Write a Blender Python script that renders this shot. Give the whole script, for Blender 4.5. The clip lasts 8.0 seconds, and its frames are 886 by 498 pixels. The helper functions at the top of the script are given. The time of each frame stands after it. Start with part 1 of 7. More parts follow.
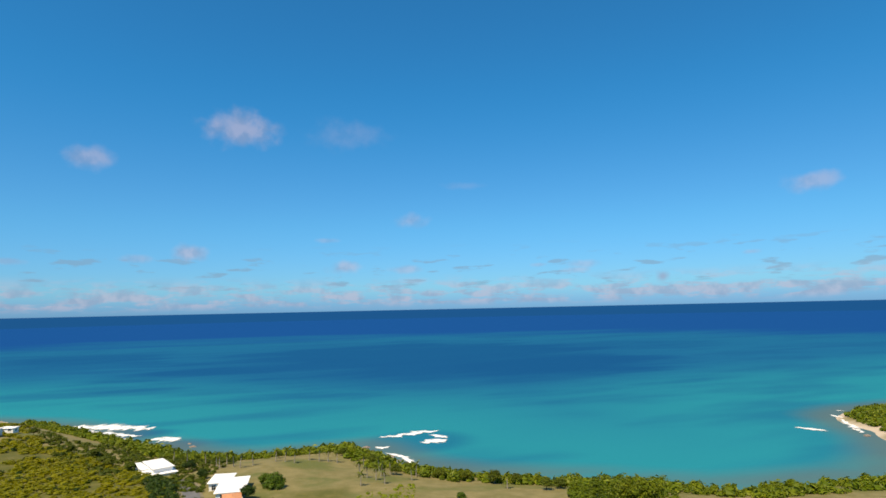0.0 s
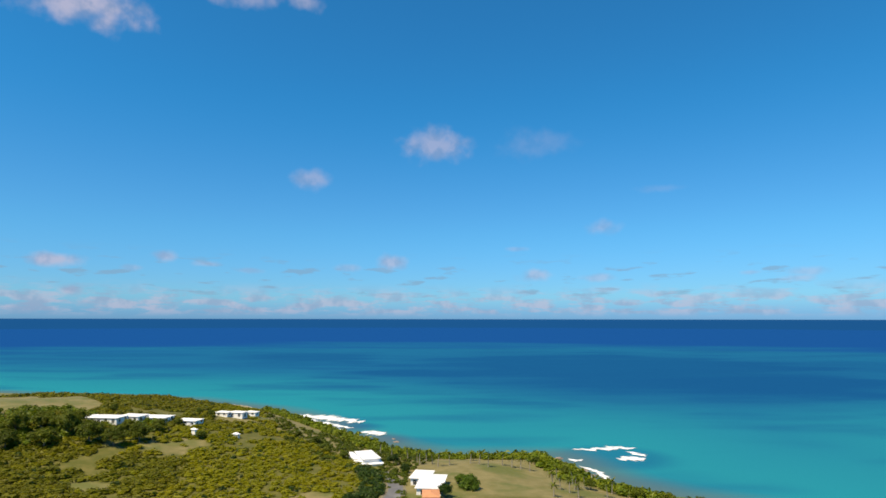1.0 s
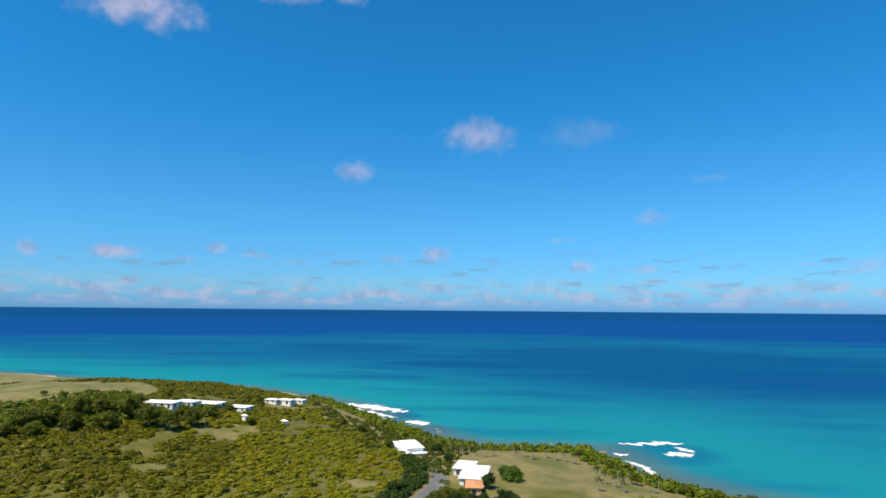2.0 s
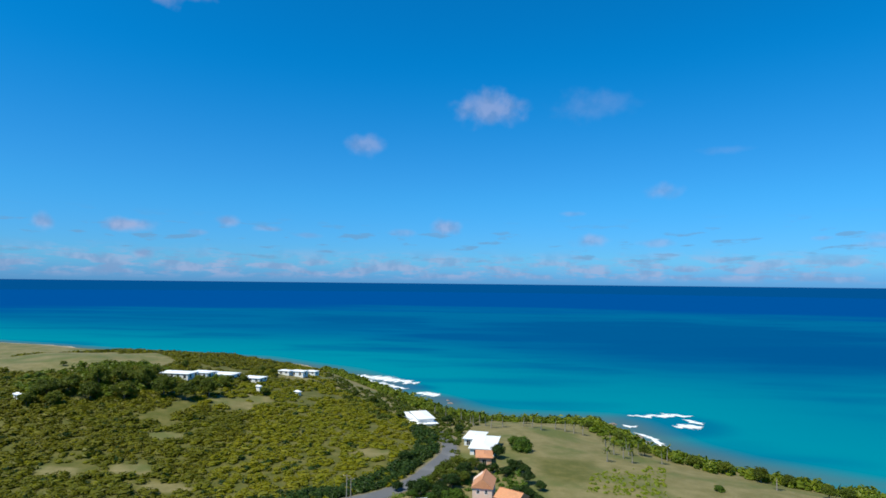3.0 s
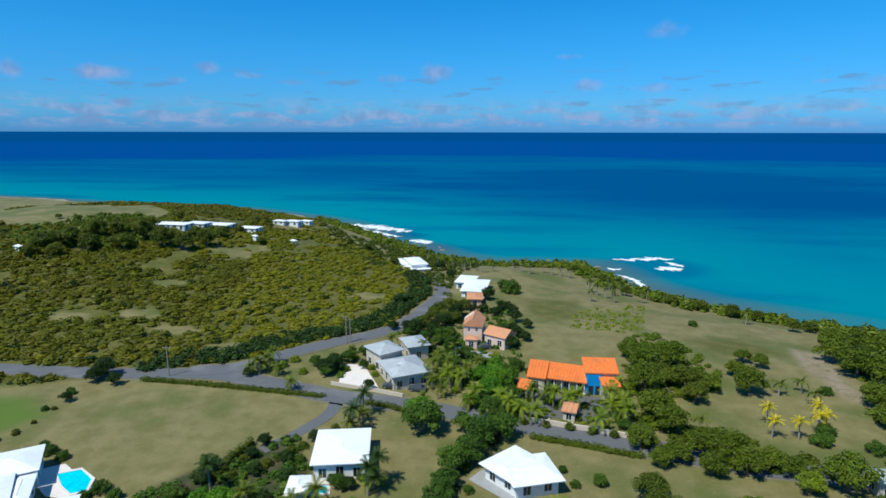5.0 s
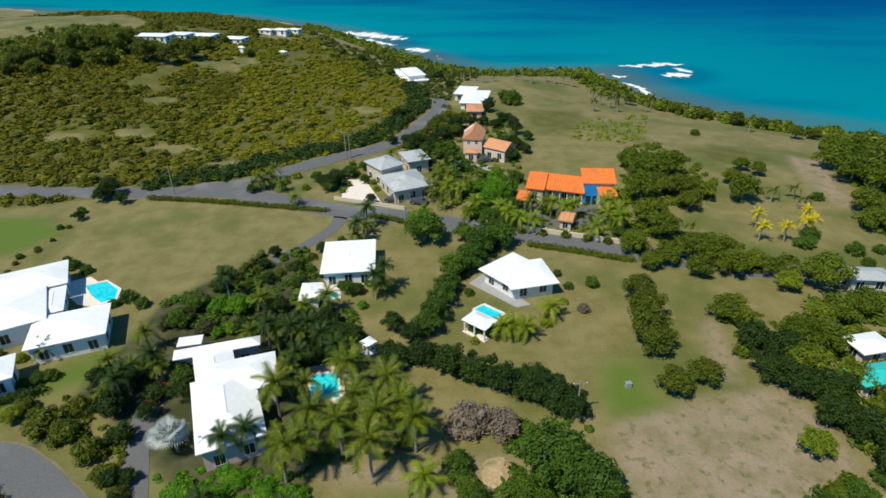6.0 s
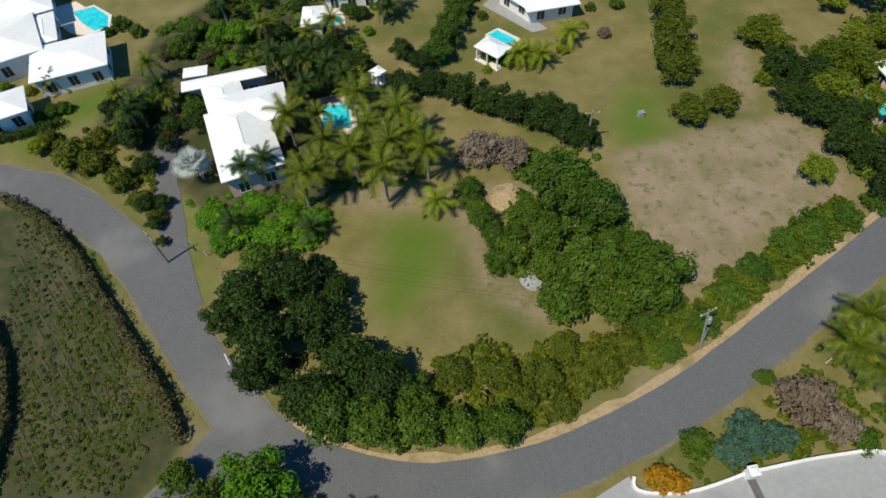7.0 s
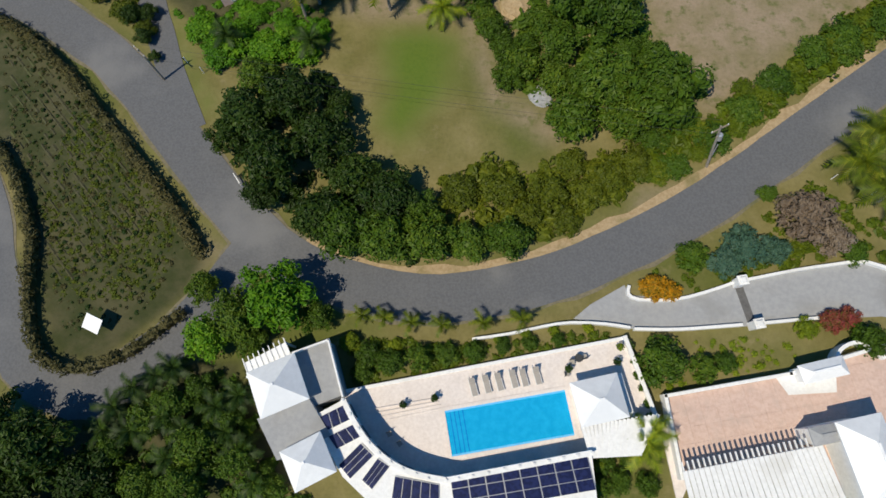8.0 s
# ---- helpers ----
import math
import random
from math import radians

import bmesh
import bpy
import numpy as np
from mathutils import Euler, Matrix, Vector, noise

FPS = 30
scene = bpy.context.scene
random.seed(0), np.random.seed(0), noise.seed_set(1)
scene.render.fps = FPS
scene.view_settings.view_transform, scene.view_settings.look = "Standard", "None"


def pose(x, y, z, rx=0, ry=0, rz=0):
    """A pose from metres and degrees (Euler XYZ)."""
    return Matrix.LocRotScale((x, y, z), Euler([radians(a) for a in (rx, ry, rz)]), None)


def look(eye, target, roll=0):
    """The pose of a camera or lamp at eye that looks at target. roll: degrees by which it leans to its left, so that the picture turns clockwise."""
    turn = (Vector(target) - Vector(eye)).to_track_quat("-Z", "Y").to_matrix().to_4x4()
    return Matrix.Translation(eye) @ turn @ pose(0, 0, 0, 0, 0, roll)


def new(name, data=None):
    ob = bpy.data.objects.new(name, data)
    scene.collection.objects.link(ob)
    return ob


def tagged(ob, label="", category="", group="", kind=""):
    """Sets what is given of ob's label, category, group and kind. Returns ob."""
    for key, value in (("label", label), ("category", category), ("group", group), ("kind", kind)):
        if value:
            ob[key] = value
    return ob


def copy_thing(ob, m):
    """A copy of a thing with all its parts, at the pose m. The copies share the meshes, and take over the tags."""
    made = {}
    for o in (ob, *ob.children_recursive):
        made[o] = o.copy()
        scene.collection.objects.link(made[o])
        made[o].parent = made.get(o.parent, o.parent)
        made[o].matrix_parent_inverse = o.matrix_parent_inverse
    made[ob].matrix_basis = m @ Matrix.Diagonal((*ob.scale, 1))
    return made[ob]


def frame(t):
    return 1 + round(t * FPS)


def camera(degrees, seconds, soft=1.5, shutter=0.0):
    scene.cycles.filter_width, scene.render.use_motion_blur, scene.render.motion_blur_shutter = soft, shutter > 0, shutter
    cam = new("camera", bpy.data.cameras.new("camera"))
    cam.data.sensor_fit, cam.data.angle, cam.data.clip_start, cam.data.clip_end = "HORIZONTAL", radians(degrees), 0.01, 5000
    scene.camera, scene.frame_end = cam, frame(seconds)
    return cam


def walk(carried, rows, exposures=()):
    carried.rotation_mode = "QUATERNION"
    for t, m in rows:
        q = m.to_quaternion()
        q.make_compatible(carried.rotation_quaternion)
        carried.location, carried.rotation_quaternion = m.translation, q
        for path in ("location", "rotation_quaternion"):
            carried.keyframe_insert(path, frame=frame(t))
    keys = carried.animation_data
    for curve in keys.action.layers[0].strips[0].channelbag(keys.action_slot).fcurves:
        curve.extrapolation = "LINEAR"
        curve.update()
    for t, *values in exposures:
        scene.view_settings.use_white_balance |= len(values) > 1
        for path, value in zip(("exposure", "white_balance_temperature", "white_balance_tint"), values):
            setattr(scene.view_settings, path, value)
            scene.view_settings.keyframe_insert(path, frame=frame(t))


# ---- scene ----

# camera: hovering in one place, it swings round and tilts down
cam = camera(74.38, 8.0, soft=1.6)
walk(cam, [
    (0, pose(0, 0, 60, 95.88, 0, -18.56) @ pose(0, 0, 0, 0, 0, -1.23)),
    (0.5, pose(0, 0, 60, 96.58, 0, -6.32) @ pose(0, 0, 0, 0, 0, -0.56)),
    (1, pose(0, 0, 60, 96.86, 0, 0.00) @ pose(0, 0, 0, 0, 0, 0.08)),
    (1.5, pose(0, 0, 60, 96.66, 0, 2.76) @ pose(0, 0, 0, 0, 0, 0.35)),
    (3, pose(0, 0, 60, 93.40, 0, 5.27) @ pose(0, 0, 0, 0, 0, 0.61)),
    (3.5, pose(0, 0, 60, 91.27, 0, 5.32) @ pose(0, 0, 0, 0, 0, 0.54)),
    (4, pose(0, 0, 60, 88.12, 0, 5.00) @ pose(0, 0, 0, 0, 0, 0.43)),
    (4.2, pose(0, 0, 60, 86.76, 0, 4.94) @ pose(0, 0, 0, 0, 0, 0.29)),
    (5.3, pose(0, 0, 60, 74.40, 0, 4.04) @ pose(0, 0, 0, 0, 0, -0.23)),
    (5.5, pose(0, 0, 60, 71.08, 0, 3.94) @ pose(0, 0, 0, 0, 0, -0.54)),
    (6, pose(0, 0, 60, 60.58, 0, 4.49) @ pose(0, 0, 0, 0, 0, -1.05)),
    (6.5, pose(0, 0, 60, 47.41, 0, 5.61) @ pose(0, 0, 0, 0, 0, -2.04)),
    (7, pose(0, 0, 60, 34.63, 0, 7.29) @ pose(0, 0, 0, 0, 0, -3.34)),
    (7.5, pose(0, 0, 60, 24.55, 0, 9.74) @ pose(0, 0, 0, 0, 0, -5.60)),
    (8, pose(0, 0, 60, 17.11, 0, 13.01) @ pose(0, 0, 0, 0, 0, -8.87)),
], [(0, 0.39, 8700, 10), (1.7, 0.44, 7900, 8), (3.0, 0.2, 6500, 3), (4.2, 0.0, 5900, 0), (5.5, 0.08, 6250, 2), (6.3, 0.03, 7100, 2), (7.0, -0.08, 7100, 4), (8, -0.17, 7000, 7)])

# ---- daylight ----
SUN_FROM = Vector((-0.42, -0.46, 1.0)).normalized()
sun = new("sun", bpy.data.lights.new("sun", "SUN"))
sun.data.energy, sun.data.angle, sun.data.color = 4.6, radians(0.5), (1, 0.94, 0.83)
sun.matrix_world = look(SUN_FROM * 300, (0, 0, 0))


class Nodes:
    """Short hand for building a node tree."""

    def __init__(self, tree):
        self.tree = tree
        tree.nodes.clear()

    def add(self, kind, inputs=(), operation="", data_type="", blend_type="", clamp=False, attribute="", smooth=False):
        n = self.tree.nodes.new(kind)
        if operation:
            n.operation = operation
        if clamp:
            n.use_clamp = True
        if data_type:
            n.data_type = data_type
        if blend_type:
            n.blend_type = blend_type
        if attribute:
            n.attribute_name = attribute
        if smooth:
            n.interpolation_type = "SMOOTHSTEP"
        for k, v in dict(inputs).items():
            if hasattr(v, "is_linked"):
                self.tree.links.new(v, n.inputs[k])
            else:
                n.inputs[k].default_value = v
        return n

    def math(self, op, a, b=0.0, c=0.0, clamp=False):
        return self.add("ShaderNodeMath", {0: a, 1: b, 2: c}, operation=op, clamp=clamp).outputs[0]

    def vec(self, op, a, b=(0, 0, 0)):
        return self.add("ShaderNodeVectorMath", {0: a, 1: b}, operation=op).outputs[0]

    def ramp(self, v, a, b, lo=0.0, hi=1.0):
        return self.add("ShaderNodeMapRange", {0: v, 1: a, 2: b, 3: lo, 4: hi}, smooth=True).outputs[0]

    def mix(self, f, a, b, blend="MIX"):
        n = self.add("ShaderNodeMix", data_type="RGBA", blend_type=blend)
        for k, v in ((0, f), (6, a), (7, b)):
            if hasattr(v, "is_linked"):
                self.tree.links.new(v, n.inputs[k])
            else:
                n.inputs[k].default_value = v if k == 0 or len(v) == 4 else (*v, 1)
        return n.outputs[2]

    def noise(self, vector, scale, detail=4.0, rough=0.55, out=0):
        return self.add("ShaderNodeTexNoise", {"Vector": vector, "Scale": scale, "Detail": detail, "Roughness": rough}).outputs[out]


world = bpy.data.worlds.new("sky")
scene.world = world
world.use_nodes = True
w = Nodes(world.node_tree)
sky = w.add("ShaderNodeTexSky")
sky.sky_type, sky.sun_disc, sky.altitude = "NISHITA", False, 50
sky.sun_elevation, sky.sun_rotation = math.asin(SUN_FROM.z), math.atan2(SUN_FROM.x, SUN_FROM.y)
sky.air_density, sky.dust_density, sky.ozone_density = 1.0, 0.3, 3.0
way = w.add("ShaderNodeTexCoord").outputs["Generated"]
axes = w.add("ShaderNodeSeparateXYZ", {0: way})
azim = w.math("MULTIPLY", w.math("ARCTAN2", axes.outputs[0], axes.outputs[1]), 57.2958)
elev = w.math("MULTIPLY", w.math("ARCSINE", axes.outputs[2]), 57.2958)
flat = w.add("ShaderNodeCombineXYZ", {0: azim, 1: elev, 2: 0.0}).outputs[0]
# ragged edges for every cloud
rag = w.noise(flat, 0.62, 3.0, 0.46)
rag = w.math("MULTIPLY", w.math("SUBTRACT", rag, 0.5), 1.5)
cover = None
# fair-weather clouds: bearing, height, half width, half height in degrees, density
CLOUDS = (
    (-0.8, 16.9, 3.5, 1.71, 0.55), (-13.1, 13.3, 2.0, 1.07, 0.45), (9.3, 16.8, 3.8, 1.46, 0.15), (15.4, 8.7, 1.6, 0.79, 0.40),
    (-33.8, 4.9, 2.2, 0.62, 0.75), (-25.7, 5.5, 1.2, 0.56, 0.60), (-5.1, 5.5, 1.8, 0.78, 0.60), (-33.7, 25.5, 5.9, 1.77, 0.80),
    (-21.9, 29.2, 6.0, 1.33, 0.50), (-14.2, 29.0, 1.7, 0.83, 0.50), (-32.6, 2.4, 1.0, 0.57, 0.75), (-39.9, 4.7, 0.8, 0.79, 0.60),
    (9.1, 4.2, 1.8, 0.65, 0.50), (-28.1, 4.4, 1.1, 0.30, 0.35), (-22.0, 5.0, 1.3, 0.31, 0.35), (-18.4, 4.5, 1.3, 0.27, 0.35),
    (-9.3, 4.9, 1.5, 0.39, 0.35), (7.2, 6.8, 1.3, 0.27, 0.30), (21.0, 12.0, 2.3, 0.40, 0.12), (51.5, 9.9, 2.1, 0.83, 0.45),
    (46.5, 4.4, 0.8, 0.24, 0.35), (39.1, 2.6, 0.8, 0.62, 0.70), (31.9, 4.0, 1.8, 0.43, 0.35), (14.8, 3.9, 1.5, 0.42, 0.40), (27.9, 4.1, 0.9, 0.24, 0.35), (31.4, 3.5, 1.3, 0.41, 0.40),
)
for az, el, hw, hh, dense in CLOUDS:
    off = w.add("ShaderNodeVectorMath", {0: flat, 1: (az, el, 0)}, operation="SUBTRACT").outputs[0]
    off = w.add("ShaderNodeVectorMath", {0: off, 1: (1 / hw, 1 / hh, 0)}, operation="MULTIPLY").outputs[0]
    far = w.add("ShaderNodeVectorMath", {0: off}, operation="LENGTH").outputs["Value"]
    one = w.math("MULTIPLY", w.ramp(w.math("ADD", far, rag), 1.25, 0.2), dense)
    cover = one if cover is None else w.math("MAXIMUM", cover, one)
# the low bank of small cumulus far out over the water
stretched = w.add("ShaderNodeVectorMath", {0: flat, 1: (0.16, 0.75, 1)}, operation="MULTIPLY").outputs[0]
bank = w.ramp(w.noise(stretched, 1.5, 5.0, 0.62), 0.42, 0.58)
bank = w.math("MULTIPLY", bank, w.math("MULTIPLY", w.ramp(elev, 0.1, 0.9), w.ramp(elev, 3.6, 1.6)))
cover = w.math("MAXIMUM", cover, w.math("MULTIPLY", bank, 0.62))
# thin dark flecks of cloud above the bank
shifted = w.add("ShaderNodeVectorMath", {0: flat, 1: (0.13, 0.62, 1)}, operation="MULTIPLY").outputs[0]
shifted = w.vec("ADD", shifted, (7.3, 2.1, 0))
fleck = w.ramp(w.noise(shifted, 2.1, 4.0, 0.5), 0.56, 0.66)
fleck = w.math("MULTIPLY", fleck, w.math("MULTIPLY", w.ramp(elev, 1.6, 2.6), w.ramp(elev, 6.6, 4.2)))
lit = w.ramp(w.noise(flat, 0.55, 3.0), 0.38, 0.6)
cloud_colour = w.mix(lit, (2.1, 2.85, 5.1), (3.55, 3.85, 6.0))
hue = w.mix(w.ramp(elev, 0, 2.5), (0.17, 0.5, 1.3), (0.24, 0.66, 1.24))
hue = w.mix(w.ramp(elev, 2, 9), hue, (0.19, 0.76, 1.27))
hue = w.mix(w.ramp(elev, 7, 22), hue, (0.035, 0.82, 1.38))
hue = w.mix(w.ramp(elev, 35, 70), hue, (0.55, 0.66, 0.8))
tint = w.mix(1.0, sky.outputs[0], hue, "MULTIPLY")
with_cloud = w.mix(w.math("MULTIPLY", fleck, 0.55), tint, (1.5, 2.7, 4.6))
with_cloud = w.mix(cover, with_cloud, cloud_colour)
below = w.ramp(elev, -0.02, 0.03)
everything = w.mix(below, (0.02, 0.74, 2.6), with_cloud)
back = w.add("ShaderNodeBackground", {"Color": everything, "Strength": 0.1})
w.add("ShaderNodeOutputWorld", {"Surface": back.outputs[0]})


# ---- materials ----
def material(name):
    m = bpy.data.materials.new(name)
    m.use_nodes = True
    return m, Nodes(m.node_tree)


def finish(n, colour, rough=0.8, bump=None, strength=0.3, depth=0.05, metal=0.0, **extra):
    p = n.add("ShaderNodeBsdfPrincipled", {"Base Color": colour, "Roughness": rough, "Metallic": metal, **extra})
    if bump is not None:
        b = n.add("ShaderNodeBump", {"Height": bump, "Strength": strength, "Distance": depth})
        n.tree.links.new(b.outputs[0], p.inputs["Normal"])
    n.add("ShaderNodeOutputMaterial", {"Surface": p.outputs[0]})
    return p


def surface(name, c1, c2, grain=2.0, stain=0.2, rough=0.8, bump=0.3, depth=0.03, c3=None, metal=0.0):
    """A plain matter with fine grain and broad stains, sized in metres."""
    m, n = material(name)
    pos = n.add("ShaderNodeNewGeometry").outputs["Position"]
    fine = n.noise(pos, grain, 5.0, 0.65)
    broad = n.noise(pos, stain, 3.0)
    col = n.mix(n.ramp(fine, 0.3, 0.7), (*c1, 1), (*c2, 1))
    if c3:
        col = n.mix(n.math("MULTIPLY", n.ramp(broad, 0.5, 0.72), 0.7), col, (*c3, 1))
    finish(n, col, rough, fine, bump, depth, metal)
    return m


def leafage(name, dark, mid, light, gloss=0.55):
    m, n = material(name)
    g = n.add("ShaderNodeNewGeometry")
    pick = n.math("ADD", n.math("MULTIPLY", g.outputs["Random Per Island"], 0.62), n.math("MULTIPLY", n.add("ShaderNodeObjectInfo").outputs["Random"], 0.42))
    col = n.mix(n.ramp(pick, 0.0, 0.55), (*dark, 1), (*mid, 1))
    col = n.mix(n.ramp(pick, 0.6, 1.05), col, (*light, 1))
    col = n.mix(n.ramp(n.noise(g.outputs["Position"], 0.35, 2.0), 0.35, 0.7, 0.0, 0.35), col, (*dark, 1))
    broad = n.noise(g.outputs["Position"], 0.035, 3.0, 0.6)
    col = n.mix(n.ramp(broad, 0.42, 0.66, 0.0, 0.5), col, n.mix(1.0, col, (1.16, 1.0, 0.85, 1), "MULTIPLY"))
    p = n.add("ShaderNodeBsdfPrincipled", {"Base Color": col, "Roughness": gloss, "Specular IOR Level": 0.25})
    t = n.add("ShaderNodeBsdfTranslucent", {"Color": n.mix(0.5, col, (*light, 1))})
    s = n.add("ShaderNodeMixShader", {0: 0.26, 1: p.outputs[0], 2: t.outputs[0]})
    n.add("ShaderNodeOutputMaterial", {"Surface": s.outputs[0]})
    return m


LEAF = {
    "dark": leafage("dark_leaves", (0.012, 0.03, 0.003), (0.028, 0.06, 0.006), (0.064, 0.11, 0.012)),
    "green": leafage("green_leaves", (0.03, 0.066, 0.005), (0.066, 0.13, 0.01), (0.14, 0.21, 0.018)),
    "bright": leafage("bright_leaves", (0.04, 0.12, 0.004), (0.085, 0.22, 0.008), (0.18, 0.33, 0.016)),
    "lime": leafage("lime_leaves", (0.08, 0.13, 0.008), (0.18, 0.24, 0.012), (0.34, 0.36, 0.02)),
    "olive": leafage("olive_leaves", (0.045, 0.066, 0.004), (0.092, 0.122, 0.007), (0.175, 0.2, 0.015)),
    "dry": leafage("dry_twigs", (0.13, 0.1, 0.075), (0.22, 0.175, 0.13), (0.32, 0.27, 0.21), 0.8),
    "grey": leafage("blue_grey_leaves", (0.03, 0.08, 0.05), (0.07, 0.15, 0.10), (0.14, 0.22, 0.16)),
    "orange": leafage("orange_blossom", (0.12, 0.12, 0.01), (0.55, 0.26, 0.01), (0.8, 0.42, 0.02)),
    "magenta": leafage("magenta_blossom", (0.08, 0.10, 0.01), (0.28, 0.06, 0.05), (0.40, 0.05, 0.10)),
    "silver": leafage("silver_fronds", (0.3, 0.34, 0.33), (0.45, 0.5, 0.5), (0.6, 0.65, 0.66)),
    "purple": leafage("purple_leaves", (0.04, 0.045, 0.015), (0.08, 0.08, 0.03), (0.14, 0.125, 0.06)),
    "palm": leafage("palm_fronds", (0.045, 0.074, 0.004), (0.108, 0.148, 0.007), (0.25, 0.255, 0.018)),
    "yellow": leafage("yellow_fronds", (0.3, 0.25, 0.008), (0.55, 0.44, 0.01), (0.75, 0.6, 0.02)),
    # on the hill, scrub carries the sunlit tone and brush the shaded one
    "scrub": leafage("scrub_leaves", (0.132, 0.135, 0.001), (0.17, 0.17, 0.002), (0.21, 0.205, 0.004)),
    "brush": leafage("brush_leaves", (0.08, 0.084, 0.002), (0.128, 0.13, 0.003), (0.18, 0.175, 0.008)),
    "straw": leafage("straw_tufts", (0.045, 0.046, 0.014), (0.09, 0.086, 0.03), (0.17, 0.155, 0.065)),
    "coast": leafage("coast_leaves", (0.05, 0.08, 0.003), (0.106, 0.152, 0.007), (0.2, 0.235, 0.014)),
}
BARK = surface("bark", (0.09, 0.07, 0.05), (0.2, 0.16, 0.12), 6, 0.6)
PALM_BARK = surface("palm_bark", (0.2, 0.17, 0.13), (0.34, 0.3, 0.25), 5, 0.5)
ASPHALT = surface("asphalt", (0.094, 0.095, 0.1), (0.126, 0.127, 0.132), 4, 0.09, 0.85, 0.25, 0.02, (0.19, 0.186, 0.182))
SAND = surface("sandy_verge", (0.3, 0.21, 0.11), (0.42, 0.31, 0.18), 2.5, 0.25, 0.95, 0.4, 0.05, (0.14, 0.13, 0.04))
DUST = surface("dusty_road_edge", (0.13, 0.115, 0.07), (0.2, 0.17, 0.11), 2.5, 0.25, 0.95, 0.4, 0.05, (0.1, 0.105, 0.035))
TILTH = surface("dry_tilth", (0.04, 0.042, 0.014), (0.07, 0.064, 0.03), 3, 0.15, 0.95, 0.5, 0.05, (0.07, 0.085, 0.02))
CONCRETE = surface("pale_concrete", (0.29, 0.29, 0.295), (0.34, 0.34, 0.34), 2, 0.2, 0.85, 0.2, 0.02, (0.24, 0.235, 0.225))
WHITE = surface("white_painted_wall", (0.72, 0.71, 0.69), (0.82, 0.81, 0.79), 3, 0.3, 0.7, 0.1, 0.01, (0.64, 0.62, 0.58))
WHITE_ROOF = surface("white_roof_sheet", (0.78, 0.78, 0.78), (0.86, 0.86, 0.86), 1.5, 0.15, 0.5, 0.1, 0.01, (0.7, 0.71, 0.72))
CREAM = surface("cream_wall", (0.52, 0.42, 0.32), (0.62, 0.52, 0.4), 3, 0.3)
PEACH = surface("peach_wall", (0.6, 0.34, 0.22), (0.68, 0.42, 0.28), 3, 0.3)
PALE_PEACH = surface("pale_peach_wall", (0.66, 0.47, 0.36), (0.74, 0.56, 0.45), 3, 0.3)
PINK = surface("pink_wall", (0.62, 0.42, 0.36), (0.7, 0.5, 0.44), 3, 0.3)
GREY_ROOF = surface("grey_shingle", (0.3, 0.32, 0.33), (0.42, 0.44, 0.45), 3, 0.3, 0.8, 0.3, 0.03, (0.5, 0.5, 0.5))
ORANGE_ROOF = surface("orange_tile", (0.62, 0.13, 0.02), (0.78, 0.22, 0.04), 3, 0.4, 0.7, 0.4, 0.04, (0.5, 0.14, 0.04))
PALE_ORANGE_ROOF = surface("pale_terracotta_tile", (0.5, 0.2, 0.09), (0.62, 0.3, 0.15), 3, 0.4, 0.7, 0.4, 0.04, (0.42, 0.2, 0.1))
TEAL_ROOF = surface("teal_sheet", (0.02, 0.42, 0.38), (0.04, 0.52, 0.46), 2, 0.3, 0.5, 0.1, 0.01)
BLUE_PAINT = surface("blue_paint", (0.01, 0.22, 0.56), (0.02, 0.28, 0.64), 3, 0.3, 0.5)
PALE_DECK = surface("pale_pink_paving", (0.66, 0.58, 0.53), (0.76, 0.68, 0.63), 3, 0.3, 0.8, 0.15, 0.01, (0.6, 0.53, 0.49))
PINK_DECK = surface("terracotta_paving", (0.54, 0.37, 0.30), (0.63, 0.46, 0.385), 3, 0.5, 0.8, 0.2, 0.01, (0.5, 0.37, 0.31))
DARK_PAVE = surface("dark_paving", (0.09, 0.085, 0.08), (0.13, 0.125, 0.12), 3, 0.3)
WOOD = surface("grey_timber", (0.22, 0.17, 0.12), (0.32, 0.26, 0.2), 8, 0.6)
IRON = surface("dark_iron", (0.03, 0.03, 0.03), (0.05, 0.05, 0.05), 5, 0.5, 0.5)
STEEL = surface("galvanised_steel", (0.5, 0.5, 0.5), (0.62, 0.62, 0.62), 5, 0.5, 0.4, 0.05, 0.01, None, 0.6)
FABRIC = surface("grey_sling_cloth", (0.3, 0.27, 0.24), (0.4, 0.36, 0.32), 20, 1)
def foam():
    m, n = material("sea_foam")
    pos = n.add("ShaderNodeNewGeometry").outputs["Position"]
    body = n.add("ShaderNodeAttribute", attribute="body").outputs["Fac"]
    fleck = n.noise(pos, 0.34, 6.0, 0.75)
    alpha = n.ramp(n.math("ADD", n.math("MULTIPLY", body, 0.8), n.math("MULTIPLY", n.math("SUBTRACT", fleck, 0.5), 2.0)), 0.16, 0.85)
    finish(n, n.mix(fleck, (0.7, 0.74, 0.76), (0.88, 0.9, 0.9)), 0.9, fleck, 0.6, 0.2, Alpha=alpha)
    return m


FOAM = foam()
ROCK = surface("shore_rock", (0.14, 0.11, 0.09), (0.28, 0.23, 0.19), 0.8, 0.1, 0.9, 0.6, 0.2)
RED = surface("red_paint", (0.10, 0.008, 0.008), (0.14, 0.012, 0.012), 3, 0.3, 0.35)
CAR_GREY = surface("grey_car_paint", (0.05, 0.06, 0.07), (0.07, 0.08, 0.09), 3, 0.3, 0.3)


def glazing(name, colour, rough=0.08):
    m, n = material(name)
    finish(n, (*colour, 1), rough, **{"Specular IOR Level": 0.6})
    return m


